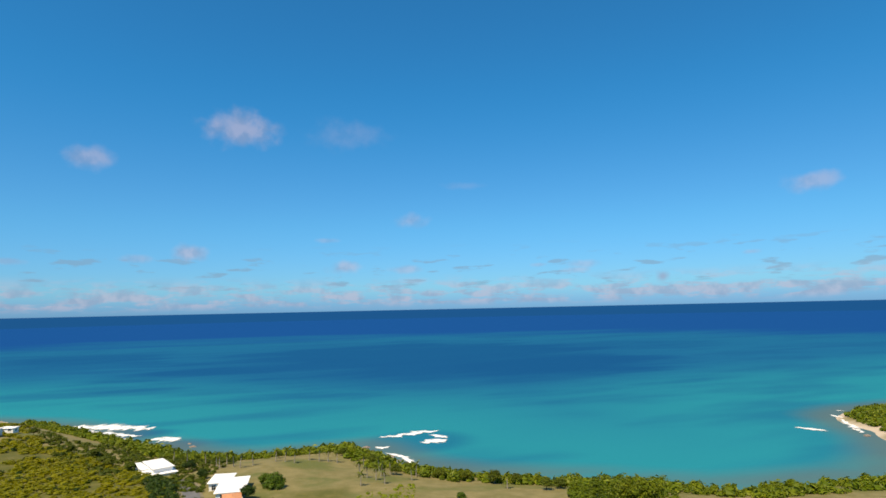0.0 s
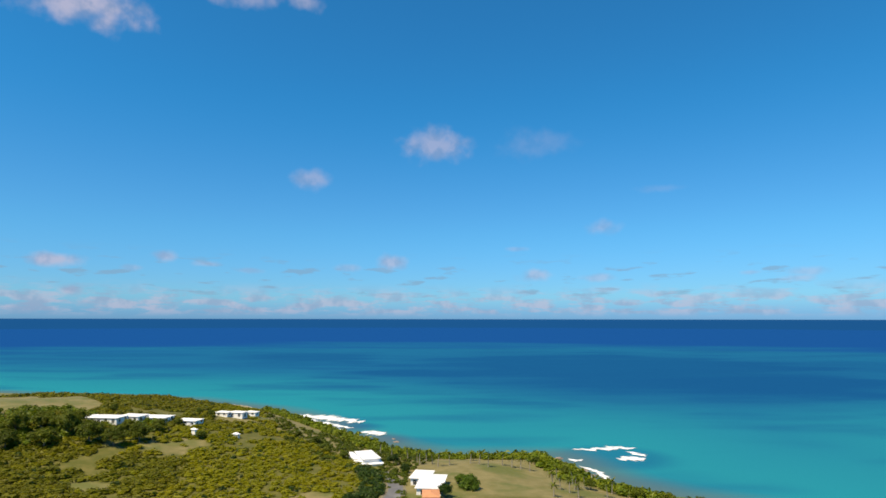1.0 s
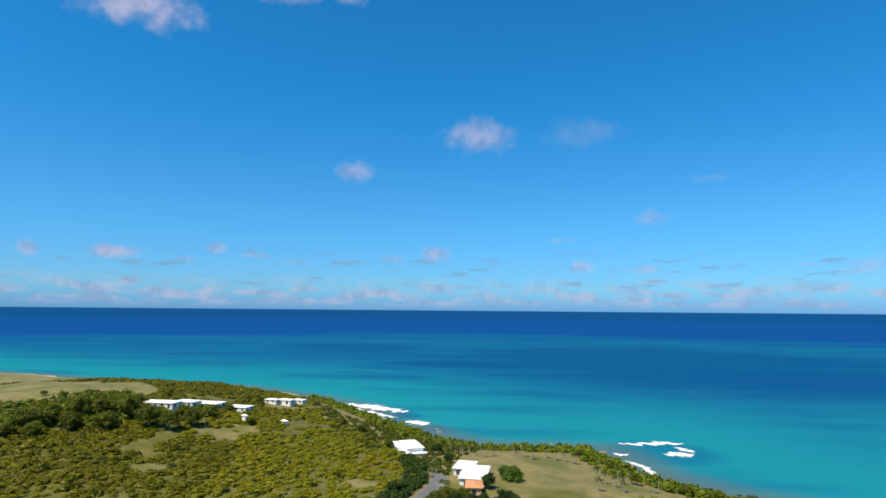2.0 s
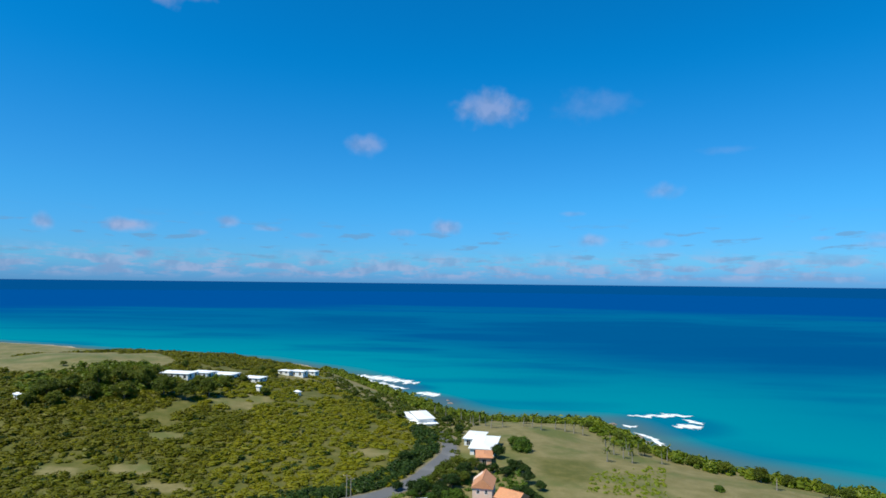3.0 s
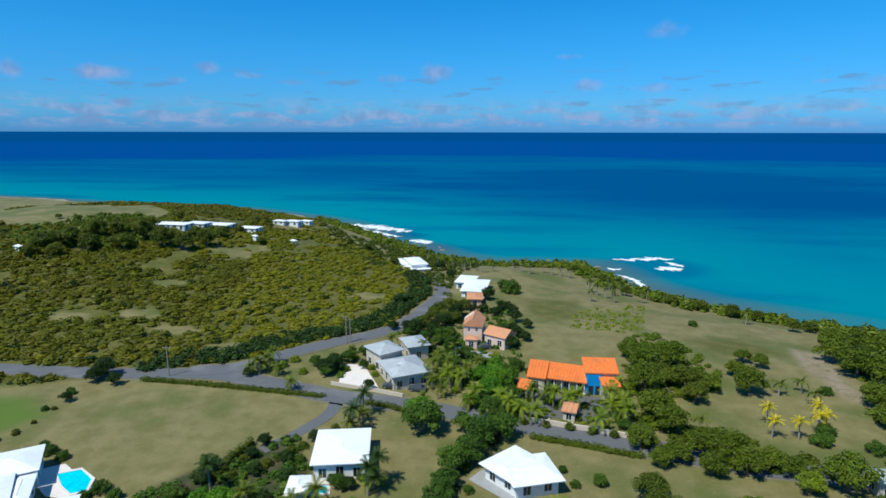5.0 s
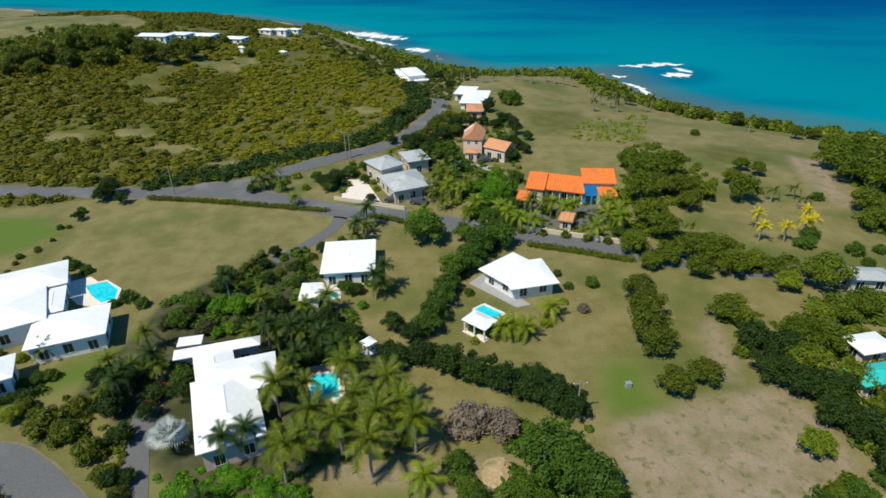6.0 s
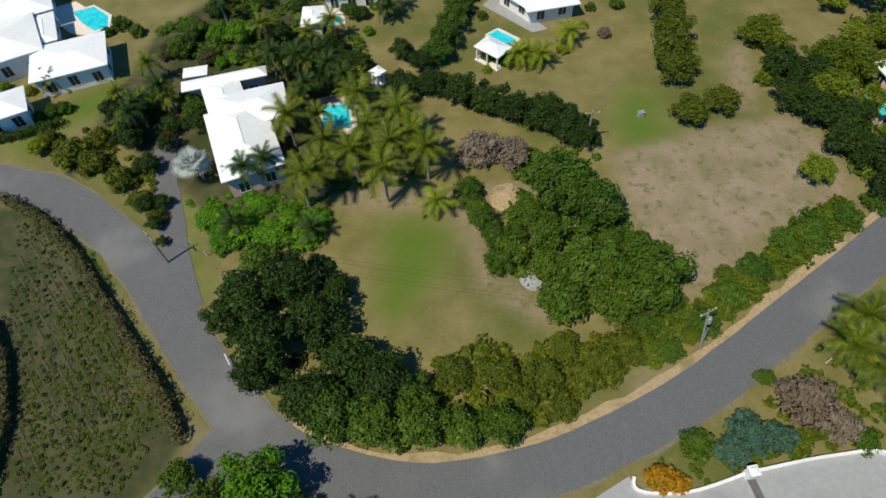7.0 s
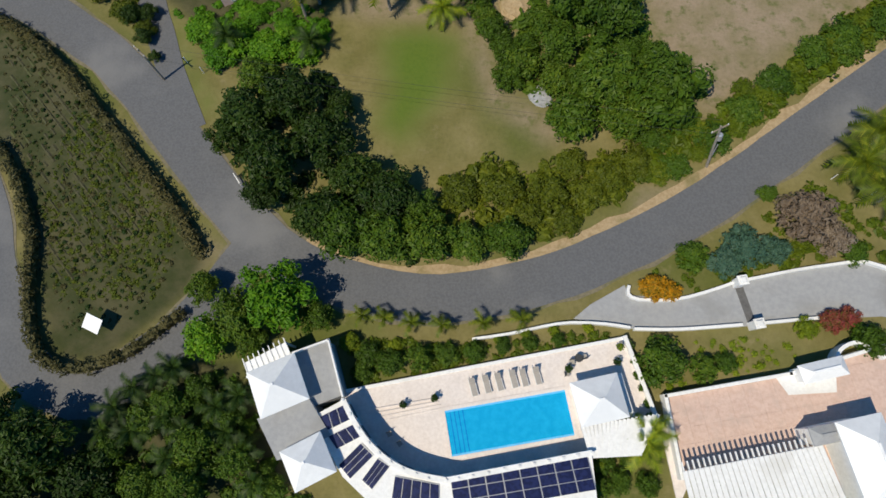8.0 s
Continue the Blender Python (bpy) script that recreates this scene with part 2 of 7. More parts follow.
GLASS = glazing("dark_window_glass", (0.02, 0.025, 0.03))


def solar_glass():
    m, n = material("solar_cells")
    pos = n.add("ShaderNodeTexCoord").outputs["Object"]
    col = n.mix(n.ramp(n.noise(pos, 3.0), 0.4, 0.6), (0.010, 0.014, 0.05, 1), (0.018, 0.025, 0.085, 1))
    finish(n, col, 0.22)
    return m


SOLAR = solar_glass()


def pool_water(name, deep, pale):
    m, n = material(name)
    pos = n.add("ShaderNodeNewGeometry").outputs["Position"]
    wave = n.noise(pos, 1.6, 3.0)
    col = n.mix(n.ramp(wave, 0.3, 0.7), (*deep, 1), (*pale, 1))
    finish(n, col, 0.06, wave, 0.15, 0.05)
    return m


POOL_BLUE = pool_water("blue_pool_water", (0.0, 0.33, 0.62), (0.005, 0.38, 0.68))
POOL_CYAN = pool_water("cyan_pool_water", (0.0, 0.5, 0.62), (0.05, 0.66, 0.75))

# ---- the lie of the land ----
COAST_X = (-3000, -900, -400, -220, -119, -56, -23, 2, 59, 71, 92, 112, 145, 175, 244, 280, 309, 322, 340, 365, 420, 800, 3000)
COAST_Y = (900, 700, 560, 520, 455, 372, 325, 311, 310, 264, 238, 226, 207, 183, 172, 190, 219, 245, 272, 281, 280, 300, 400)
SEA_Z = -10.0


def shore(x, y):
    """Metres inland of the waterline, negative out at sea."""
    x, y = np.asarray(x, float), np.asarray(y, float)
    best = np.full(np.broadcast(x, y).shape, 1e9)
    for ax, ay, bx, by in zip(COAST_X, COAST_Y, COAST_X[1:], COAST_Y[1:]):
        dx, dy = bx - ax, by - ay
        u = np.clip(((x - ax) * dx + (y - ay) * dy) / (dx * dx + dy * dy), 0, 1)
        best = np.minimum(best, np.hypot(x - ax - u * dx, y - ay - u * dy))
    return np.where(y < np.interp(x, COAST_X, COAST_Y), best, -best)


def terrain(x, y):
    """Height of the land: a level terrace that falls to the shore, and the scrub hill."""
    s = shore(x, y)
    u = np.clip(s / 100, 0, 1)
    z = np.where(s > 0, -10.4 + 10.4 * (1 - (1 - u) ** 2), np.clip(-10.4 + 0.06 * s, -16, 0))
    d = np.hypot(np.asarray(x, float) + 230, np.asarray(y, float) - 290)
    dome = 0.5 * (1 + np.cos(np.pi * np.clip(d / 215, 0, 1))) * np.clip(s / 40, 0, 1)
    folds = np.sin(np.asarray(x) * 0.09 + np.asarray(y) * 0.03) * np.sin(np.asarray(y) * 0.075 - np.asarray(x) * 0.02)
    return z + dome * (18 + 1.3 * folds)


def height(x, y):
    return float(terrain(x, y))


def mesh(name, verts, faces, mat, smooth=False):
    me = bpy.data.meshes.new(name)
    me.from_pydata([tuple(map(float, v)) for v in verts], [], [tuple(map(int, q)) for q in faces])
    me.materials.append(mat)
    if smooth:
        me.polygons.foreach_set("use_smooth", [True] * len(me.polygons))
    me.update()
    return me


def part(name, data, parent, label="", at=None):
    """One mesh object under a thing or a part. data: a mesh, or verts, faces and material."""
    if isinstance(data, tuple):
        data = mesh(name, *data)
    ob = new(name, data)
    ob.parent = parent
    if at is not None:
        ob.matrix_basis = at
    return tagged(ob, label)


def thing(name, at, label, category, group="", kind=""):
    ob = new(name)
    ob.empty_display_size = 0.5
    ob.matrix_basis = at
    return tagged(ob, label, category, group, kind)


def join(*pieces):
    """Several (verts, faces) put together."""
    vs, fs = [], []
    for v, q in pieces:
        k = len(vs)
        vs += list(v)
        fs += [tuple(i + k for i in face) for face in q]
    return vs, fs


def box(x0, y0, z0, x1, y1, z1, bevel=0.0):
    b = bevel
    if b <= 0:
        v = [(x, y, z) for z in (z0, z1) for x, y in ((x0, y0), (x1, y0), (x1, y1), (x0, y1))]
        return v, [(3, 2, 1, 0), (4, 5, 6, 7), (0, 1, 5, 4), (1, 2, 6, 5), (2, 3, 7, 6), (3, 0, 4, 7)]
    rings = ((z0, 0), (z1 - b, 0), (z1, b))
    v = [(x, y, z) for z, i in rings for x, y in ((x0 + i, y0 + i), (x1 - i, y0 + i), (x1 - i, y1 - i), (x0 + i, y1 - i))]
    f = [(3, 2, 1, 0), (8, 9, 10, 11)]
    for r in (0, 4):
        f += [(r + i, r + (i + 1) % 4, r + 4 + (i + 1) % 4, r + 4 + i) for i in range(4)]
    return v, f


def tube(points, radii, sides=8, cap=True):
    """A tapered pipe along points."""
    v, f = [], []
    pts = [Vector(p) for p in points]
    for i, p in enumerate(pts):
        d = (pts[min(i + 1, len(pts) - 1)] - pts[max(i - 1, 0)]).normalized()
        a = d.orthogonal().normalized()
        b = d.cross(a)
        for k in range(sides):
            t = 2 * math.pi * k / sides
            v.append(p + (a * math.cos(t) + b * math.sin(t)) * radii[i])
    for i in range(len(pts) - 1):
        for k in range(sides):
            f.append((i * sides + k, i * sides + (k + 1) % sides, (i + 1) * sides + (k + 1) % sides, (i + 1) * sides + k))
    if cap:
        f += [tuple(range(sides))[::-1], tuple((len(pts) - 1) * sides + k for k in range(sides))]
    return v, f


def prism(outline, z0, z1):
    n = len(outline)
    v = [(x, y, z0) for x, y in outline] + [(x, y, z1) for x, y in outline]
    return v, [tuple(range(n))[::-1], tuple(range(n, 2 * n))] + [(i, (i + 1) % n, n + (i + 1) % n, n + i) for i in range(n)]


def inside(x, y, poly):
    """Which of the points lie in the polygon."""
    x, y = np.asarray(x, float), np.asarray(y, float)
    hit = np.zeros(x.shape, bool)
    for (ax, ay), (bx, by) in zip(poly, poly[1:] + poly[:1]):
        if ay != by:
            hit ^= ((ay > y) != (by > y)) & (x < (bx - ax) * (y - ay) / (by - ay) + ax)
    return hit


def soft_zone(x, y, poly, edge):
    """1 well inside the polygon, 0 outside, with a soft edge."""
    best = np.full(x.shape, 1e9)
    for (ax, ay), (bx, by) in zip(poly, poly[1:] + poly[:1]):
        dx, dy = bx - ax, by - ay
        u = np.clip(((x - ax) * dx + (y - ay) * dy) / (dx * dx + dy * dy + 1e-9), 0, 1)
        best = np.minimum(best, np.hypot(x - ax - u * dx, y - ay - u * dy))
    return np.clip(0.5 + np.where(inside(x, y, poly), best, -best) / edge, 0, 1)


LAWN = [
    [(-14.5, 44.5), (-9, 46.6), (-4.4, 44.2), (-4.6, 37.7), (-6.9, 33.9), (-9.5, 29.7), (-13.1, 32.2), (-12.7, 38)],
    [(18.6, 71.5), (24.8, 72.4), (24.6, 66.5), (26.8, 62.9), (24.9, 59.4), (18.6, 59.1), (16.8, 63.7)],
    [(-113, 117.5), (-104.9, 118), (-94.2, 110), (-98.4, 99.9), (-107.9, 99.4), (-121.2, 114.1)],
    [(-45, 27.9), (-39.3, 26.7), (-38, 18.5), (-40.3, 14.4), (-45.5, 16.7), (-47.8, 22.7)],
    [(-73.3, 58.2), (-66.3, 65), (-59.6, 72.5), (-58.3, 64), (-64.5, 58.7), (-67, 52.7)],
    [(34.3, 49.8), (38.5, 50), (36.6, 46.4), (31.2, 46.1)],
    [(-40.7, 47), (-36.8, 40.6), (-32.4, 33), (-33.8, 32.9), (-38, 39.7), (-41.2, 46.1)],
]
BARE = [
    [(16.9, 57.9), (32.3, 64.4), (44.5, 67.4), (47.5, 53.3), (36.6, 46.4), (24.6, 35.8), (19.1, 43.8)],
    [(0.4, 51.9), (4.9, 52.1), (4.8, 47.3), (0.5, 47.1)],
    [(-19.6, 47.9), (-17.8, 50), (-0.3, 50.9), (-1, 48), (-15.7, 47.2)],
    [(-3.9, 47.8), (-2.1, 47), (2, 36.9), (8.2, 32.7), (6.9, 31.4), (0.1, 35.7)],
    [(16.6, 25.9), (23.3, 26.3), (20.7, 22.9), (16.6, 22)],
    [(88.3, 168.1), (94, 163.5), (87.1, 130.1), (83.1, 129.9), (83.7, 152.2)],
    [(37.5, 83), (39.8, 83.1), (38.3, 68.8), (35.2, 68.6)],
    [(-125, 257.5), (-124.9, 269.7), (-114.8, 271.9), (-112.5, 262.5)],
    [(-39.6, 17.1), (-34.8, 18.7), (-28.5, 16.5), (-31.5, 12.4), (-37.1, 12.1)],
]
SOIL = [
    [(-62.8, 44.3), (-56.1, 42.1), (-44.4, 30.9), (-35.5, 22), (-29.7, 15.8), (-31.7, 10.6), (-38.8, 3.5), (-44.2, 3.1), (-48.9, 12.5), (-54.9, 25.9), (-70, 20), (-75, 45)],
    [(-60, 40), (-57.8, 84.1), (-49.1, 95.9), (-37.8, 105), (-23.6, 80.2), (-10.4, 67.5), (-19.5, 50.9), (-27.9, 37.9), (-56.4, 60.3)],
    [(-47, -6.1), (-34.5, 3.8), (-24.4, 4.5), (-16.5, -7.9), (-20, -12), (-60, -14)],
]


# darker rough pasture towards the sea
ROUGH = [
    [(13.2, 210.4), (35.2, 214.2), (30.5, 185.6), (20.1, 184), (14.1, 191.1)],
    [(58, 172), (78, 176), (84, 160), (66, 156)],
]
HILL = [(-420, 60), (-117.2, 122.7), (-104.8, 125.5), (-92.9, 132), (-65.5, 139.6), (-54.7, 148.6), (-41.3, 160.1), (-26.7, 176.3), (-19.6, 197.3), (-18.3, 216.1), (-26, 242.7), (-39.1, 257.3), (-60.6, 287.3), (-77.5, 310.1), (-98.1, 340.2), (-120, 420), (-420, 420)]


# bare grassy openings in the hillside scrub: place and reach
CLEARINGS = ((-115, 250, 13, 9), (-109, 261, 8, 7), (-113, 325, 16, 12), (-100, 348, 16, 14), (-80, 322, 10, 12), (-117, 203, 9, 5), (-95, 163, 10, 4), (-112, 173, 9, 5), (-68, 152, 12, 5), (-44, 207, 8, 6), (-130, 167, 9, 4))


def clearing(x, y):
    """1 in the middle of an opening, falling to 0 at its edge."""
    out = np.zeros(np.shape(x))
    for cx, cy, rx, ry in CLEARINGS:
        d = np.hypot((x - cx) / rx, (y - cy) / ry) + 0.25 * np.sin(np.asarray(x) * 0.7) * np.cos(np.asarray(y) * 0.6)
        out = np.maximum(out, np.clip(2.4 * (1.05 - d), 0, 1))
    return out


def most(x, y, polys, edge):
    out = np.zeros(x.shape)
    for p in polys:
        out = np.maximum(out, soft_zone(x, y, p, edge))
    return out


def ground_zones(x, y):
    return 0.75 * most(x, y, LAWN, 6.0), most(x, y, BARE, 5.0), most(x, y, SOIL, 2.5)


def beach_zone(x, y):
    s = shore(x, y)
    b = np.clip((7 - s) / 4, 0, 1)
    grassy_top = np.clip(1.3 - np.hypot((x + 250) / 75, (y - 300) / 48), 0, 1) * 3
    hill = np.clip(soft_zone(x, y, HILL, 5) * np.clip(shore(x, y) / 25, 0, 1) - grassy_top - clearing(x, y), 0, 1)
    rough = 0.75 * most(x, y, ROUGH, 7.0)
    return b, np.maximum(hill, rough), b


def stretch(lo, a, b, hi, step, grow=1.12):
    """Even steps between a and b, wider and wider outside."""
    mid = list(np.arange(a, b + step / 2, step))
    s, out = step, [b]
    while out[-1] < hi:
        s *= grow
        out.append(out[-1] + s)
    s, left = step, [a]
    while left[-1] > lo:
        s *= grow
        left.append(left[-1] - s)
    return np.array(left[:0:-1] + mid + out[1:])


def build_ground():
    gx, gy = stretch(-2500, -120, 130, 2500, 1.8), stretch(-2500, -16, 262, 900, 1.8)
    X, Y = np.meshgrid(gx, gy)
    Z = terrain(X, Y)
    nx, ny = len(gx), len(gy)
    verts = np.stack([X, Y, Z], -1).reshape(-1, 3)
    idx = np.arange(nx * ny).reshape(ny, nx)
    faces = np.stack([idx[:-1, :-1], idx[:-1, 1:], idx[1:, 1:], idx[1:, :-1]], -1).reshape(-1, 4)
    m, n = material("land")
    pos = n.add("ShaderNodeNewGeometry").outputs["Position"]
    zone = n.add("ShaderNodeSeparateColor", {0: n.add("ShaderNodeAttribute", attribute="zone").outputs["Color"]})
    other = n.add("ShaderNodeSeparateColor", {0: n.add("ShaderNodeAttribute", attribute="zone_b").outputs["Color"]})
    fine, mid, broad = n.noise(pos, 2.2, 6.0, 0.7), n.noise(pos, 0.22, 4.0, 0.6), n.noise(pos, 0.045, 3.0)
    dry = n.mix(n.ramp(mid, 0.3, 0.7), (0.15, 0.13, 0.038, 1), (0.215, 0.18, 0.07, 1))
    dry = n.mix(n.ramp(broad, 0.45, 0.65), dry, (0.10, 0.112, 0.02, 1))
    lush = n.mix(n.ramp(fine, 0.3, 0.7), (0.065, 0.115, 0.006, 1), (0.11, 0.165, 0.012, 1))
    blot = n.noise(pos, 0.6, 5.0, 0.7)
    dirt = n.mix(n.ramp(mid, 0.35, 0.7), (0.29, 0.22, 0.15, 1), (0.20, 0.165, 0.085, 1))
    dirt = n.mix(n.ramp(blot, 0.5, 0.68), dirt, (0.12, 0.125, 0.04, 1))
    dry = n.mix(n.ramp(blot, 0.55, 0.75, 0.0, 0.5), dry, (0.26, 0.21, 0.11, 1))
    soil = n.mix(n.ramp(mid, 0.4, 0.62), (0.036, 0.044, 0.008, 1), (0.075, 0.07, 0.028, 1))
    brush = n.mix(n.ramp(mid, 0.35, 0.75), (0.075, 0.08, 0.004, 1), (0.14, 0.122, 0.025, 1))
    beach = n.mix(n.ramp(fine, 0.3, 0.7), (0.42, 0.34, 0.26, 1), (0.55, 0.47, 0.38, 1))
    col = dry
    jag = n.math("MULTIPLY", n.math("SUBTRACT", mid, 0.5), 1.1)
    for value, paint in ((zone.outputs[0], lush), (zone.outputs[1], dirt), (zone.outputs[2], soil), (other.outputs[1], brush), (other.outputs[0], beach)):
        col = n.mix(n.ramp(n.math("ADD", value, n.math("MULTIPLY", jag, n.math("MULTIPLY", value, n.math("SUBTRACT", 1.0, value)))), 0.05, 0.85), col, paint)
    col = n.mix(n.ramp(fine, 0.35, 0.8, 0.0, 0.45), col, n.mix(1.0, col, (0.5, 0.5, 0.42, 1), "MULTIPLY"))
    finish(n, col, 0.95, fine, 0.5, 0.08)
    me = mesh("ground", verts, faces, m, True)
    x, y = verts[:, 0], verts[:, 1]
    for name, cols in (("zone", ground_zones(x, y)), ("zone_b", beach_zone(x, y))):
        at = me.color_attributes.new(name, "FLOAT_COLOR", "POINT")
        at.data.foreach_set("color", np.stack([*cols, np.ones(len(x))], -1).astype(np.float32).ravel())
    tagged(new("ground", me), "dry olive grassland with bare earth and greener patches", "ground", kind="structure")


build_ground()


def build_sea():
    m, n = material("sea_water")
    pos = n.add("ShaderNodeNewGeometry").outputs["Position"]
    sep = n.add("ShaderNodeSeparateXYZ", {0: pos})
    shore_d = n.add("ShaderNodeAttribute", attribute="offing").outputs["Fac"]
    wide = n.add("ShaderNodeVectorMath", {0: pos, 1: (0.0011, 0.0032, 0.0)}, operation="MULTIPLY").outputs[0]
    patch = n.noise(wide, 1.0, 4.0, 0.55)
    wide2 = n.add("ShaderNodeVectorMath", {0: pos, 1: (0.004, 0.011, 0.0)}, operation="MULTIPLY").outputs[0]
    patch2 = n.noise(wide2, 1.0, 3.0, 0.5)
    ripple = n.noise(n.add("ShaderNodeVectorMath", {0: pos, 1: (0.012, 0.03, 0.0)}, operation="MULTIPLY").outputs[0], 1.0, 5.0, 0.6)
    col = n.mix(n.ramp(shore_d, 0, 330), (0.001, 0.192, 0.25, 1), (0.001, 0.098, 0.215, 1))
    col = n.mix(n.ramp(patch2, 0.46, 0.66, 0.0, 0.5), col, (0.001, 0.074, 0.192, 1))
    col = n.mix(n.ramp(ripple, 0.5, 0.75, 0.0, 0.15), col, (0.002, 0.16, 0.25, 1))
    # beds of weed and reef under the clear water: place, reach and depth of tone
    for px, py, rx, ry, tone in ((250, 860, 330, 360, 0.78), (390, 650, 170, 75, 0.6), (265, 520, 80, 26, 0.4), (-265, 1120, 150, 130, 0.6), (-105, 620, 60, 22, 0.4), (-215, 950, 120, 70, 0.35), (640, 900, 180, 120, 0.4), (-600, 1150, 160, 60, 0.35), (86, 308, 30, 26, 0.45), (-85, 398, 36, 22, 0.7), (-40, 352, 24, 16, 0.6)):
        ex = n.math("DIVIDE", n.math("SUBTRACT", sep.outputs[0], float(px)), float(rx))
        ey = n.math("DIVIDE", n.math("SUBTRACT", sep.outputs[1], float(py)), float(ry))
        bed = n.math("SQRT", n.math("ADD", n.math("MULTIPLY", ex, ex), n.math("MULTIPLY", ey, ey)))
        bed = n.ramp(n.math("ADD", bed, n.math("MULTIPLY", n.math("SUBTRACT", patch2, 0.5), 2.2)), 1.25, 0.6)
        col = n.mix(n.math("MULTIPLY", bed, tone), col, (0.0, 0.062, 0.182, 1))
    murk = n.math("MULTIPLY", n.ramp(shore_d, 30, 3), n.ramp(patch2, 0.3, 0.55))
    col = n.mix(n.math("MULTIPLY", murk, 0.8), col, (0.075, 0.12, 0.13, 1))
    far_out = n.add("ShaderNodeVectorMath", {0: pos}, operation="LENGTH").outputs["Value"]
    deep = n.ramp(n.math("ADD", far_out, n.math("MULTIPLY", n.math("SUBTRACT", patch, 0.5), 1300)), 1350, 1900)
    col = n.mix(deep, col, (0.001, 0.058, 0.212, 1))
    wave = n.noise(pos, 0.35, 4.0, 0.6)
    finish(n, col, 0.45, wave, 0.3, 0.3, **{"Specular IOR Level": 0.0})
    rings = [0, 60, 120] + list(np.arange(150, 700, 14)) + list(np.geomspace(710, 4900, 40))
    turn = np.radians(np.arange(0, 360, 1.5))
    R, A = np.meshgrid(rings[1:], turn, indexing="ij")
    x, y = np.append(0, (R * np.sin(A)).ravel()), np.append(0, (R * np.cos(A)).ravel())
    k = len(turn)
    faces = [(0, 1 + (i + 1) % k, 1 + i) for i in range(k)]
    for r in range(len(rings) - 2):
        a, b = 1 + r * k, 1 + (r + 1) * k
        faces += [(a + i, a + (i + 1) % k, b + (i + 1) % k, b + i) for i in range(k)]
    me = mesh("sea", np.stack([x, y, np.full(len(x), SEA_Z)], -1), faces, m)
    at = me.attributes.new("offing", "FLOAT", "POINT")
    at.data.foreach_set("value", np.clip(-shore(x, y), 0, 6000).astype(np.float32))
    tagged(new("water", me), "turquoise sea deepening to dark blue over reefs", "sea", kind="structure")


build_sea()


def smooth_line(points, step=2.0):
    """Catmull-Rom through the points, in even steps."""
    p = [np.array(q, float) for q in points]
    p = [2 * p[0] - p[1]] + p + [2 * p[-1] - p[-2]]
    out = []
    for a, b, c, d in zip(p, p[1:], p[2:], p[3:]):
        n = max(2, int(np.hypot(*(c - b)) / step))
        for i in range(n):
            t = i / n
            out.append(0.5 * (2 * b + (c - a) * t + (2 * a - 5 * b + 4 * c - d) * t * t + (3 * b - a - 3 * c + d) * t ** 3))
    return out + [p[-2]]


def ribbon(points, width, lift, thick=0.3, ragged=0.0, step=2.0):
    """A strip that follows the land; width may be one number or two for its ends."""
    line = smooth_line(points, step)
    w0, w1 = width if isinstance(width, tuple) else (width, width)
    v, f = [], []
    rnd = random.Random(len(line))
    for i, p in enumerate(line):
        d = line[min(i + 1, len(line) - 1)] - line[max(i - 1, 0)]
        d = d / (np.hypot(*d) + 1e-9)
        half = 0.5 * (w0 + (w1 - w0) * i / (len(line) - 1))
        for side in (-1, 1):
            hw = half + ragged * rnd.uniform(-1, 1)
            q = p + side * hw * np.array((-d[1], d[0]))
            z = max(height(*p), SEA_Z - 1) + lift
            v += [(q[0], q[1], z), (q[0], q[1], z - thick)]
    for i in range(len(line) - 1):
        a, b = 4 * i, 4 * i + 4
        f += [(a + 2, a, b, b + 2), (a, a + 1, b + 1, b), (a + 3, a + 2, b + 2, b + 3)]
    return v, f


def strip(name, points, width, lift, mat, label, category, ragged=0.0, thick=0.3):
    ob = new(name, mesh(name, *ribbon(points, width, lift, thick, ragged), mat))
    return tagged(ob, label, category, kind="structure")


COAST_ROAD = [(-87, 47.4), (-76.3, 50.1), (-66.9, 48.7), (-59.4, 47.3), (-50.2, 42.1), (-47.1, 40.1), (-40.9, 34.5), (-35.7, 29.1), (-30.2, 23.4), (-24.7, 18.4), (-19.5, 15.1), (-13.7, 13.4), (-6.3, 12.4), (1.3, 13.6), (8.9, 16.2),
              (14.7, 19.2), (20.7, 22.7), (26.9, 27.3), (33.3, 32.5), (39.9, 38), (46.8, 43.7), (55.4, 51), (65, 58.7)]
strip("verge", COAST_ROAD, (6.2, 5.6), 0.03, DUST, "narrow dusty worn edge of the tarmac road", "verge", 0.25)
strip("verge", [(-19, 18.3), (-13.6, 16.2), (-6.3, 15.2), (0.8, 16.3), (7.8, 18.7), (13.7, 21.8), (19.4, 25.2), (25.4, 29.4), (31.7, 34.5), (38.4, 40), (45.3, 45.7), (54, 53)], (1.0, 2.6), 0.035, SAND, "broad sandy verge under the hedge bank", "verge", 0.4)
strip("road", COAST_ROAD, (5.6, 4.9), 0.07, ASPHALT, "grey patched tarmac lane curving past gardens", "road", 0.06)
LOOP = [(-24.8, 16.7), (-27.2, 12.7), (-30.5, 7.6), (-34.5, 3.8), (-38.5, 0), (-42.8, 0.3), (-47.3, 2.8), (-50.4, 7.4), (-53.6, 12.9), (-56.1, 18.7), (-61.8, 27.7)]
strip("verge", LOOP, 5.1, 0.025, DUST, "narrow dusty verge of the side lane", "verge", 0.3)
strip("road", LOOP, 4.8, 0.06, ASPHALT, "grey tarmac side lane round a planted island", "road", 0.06)
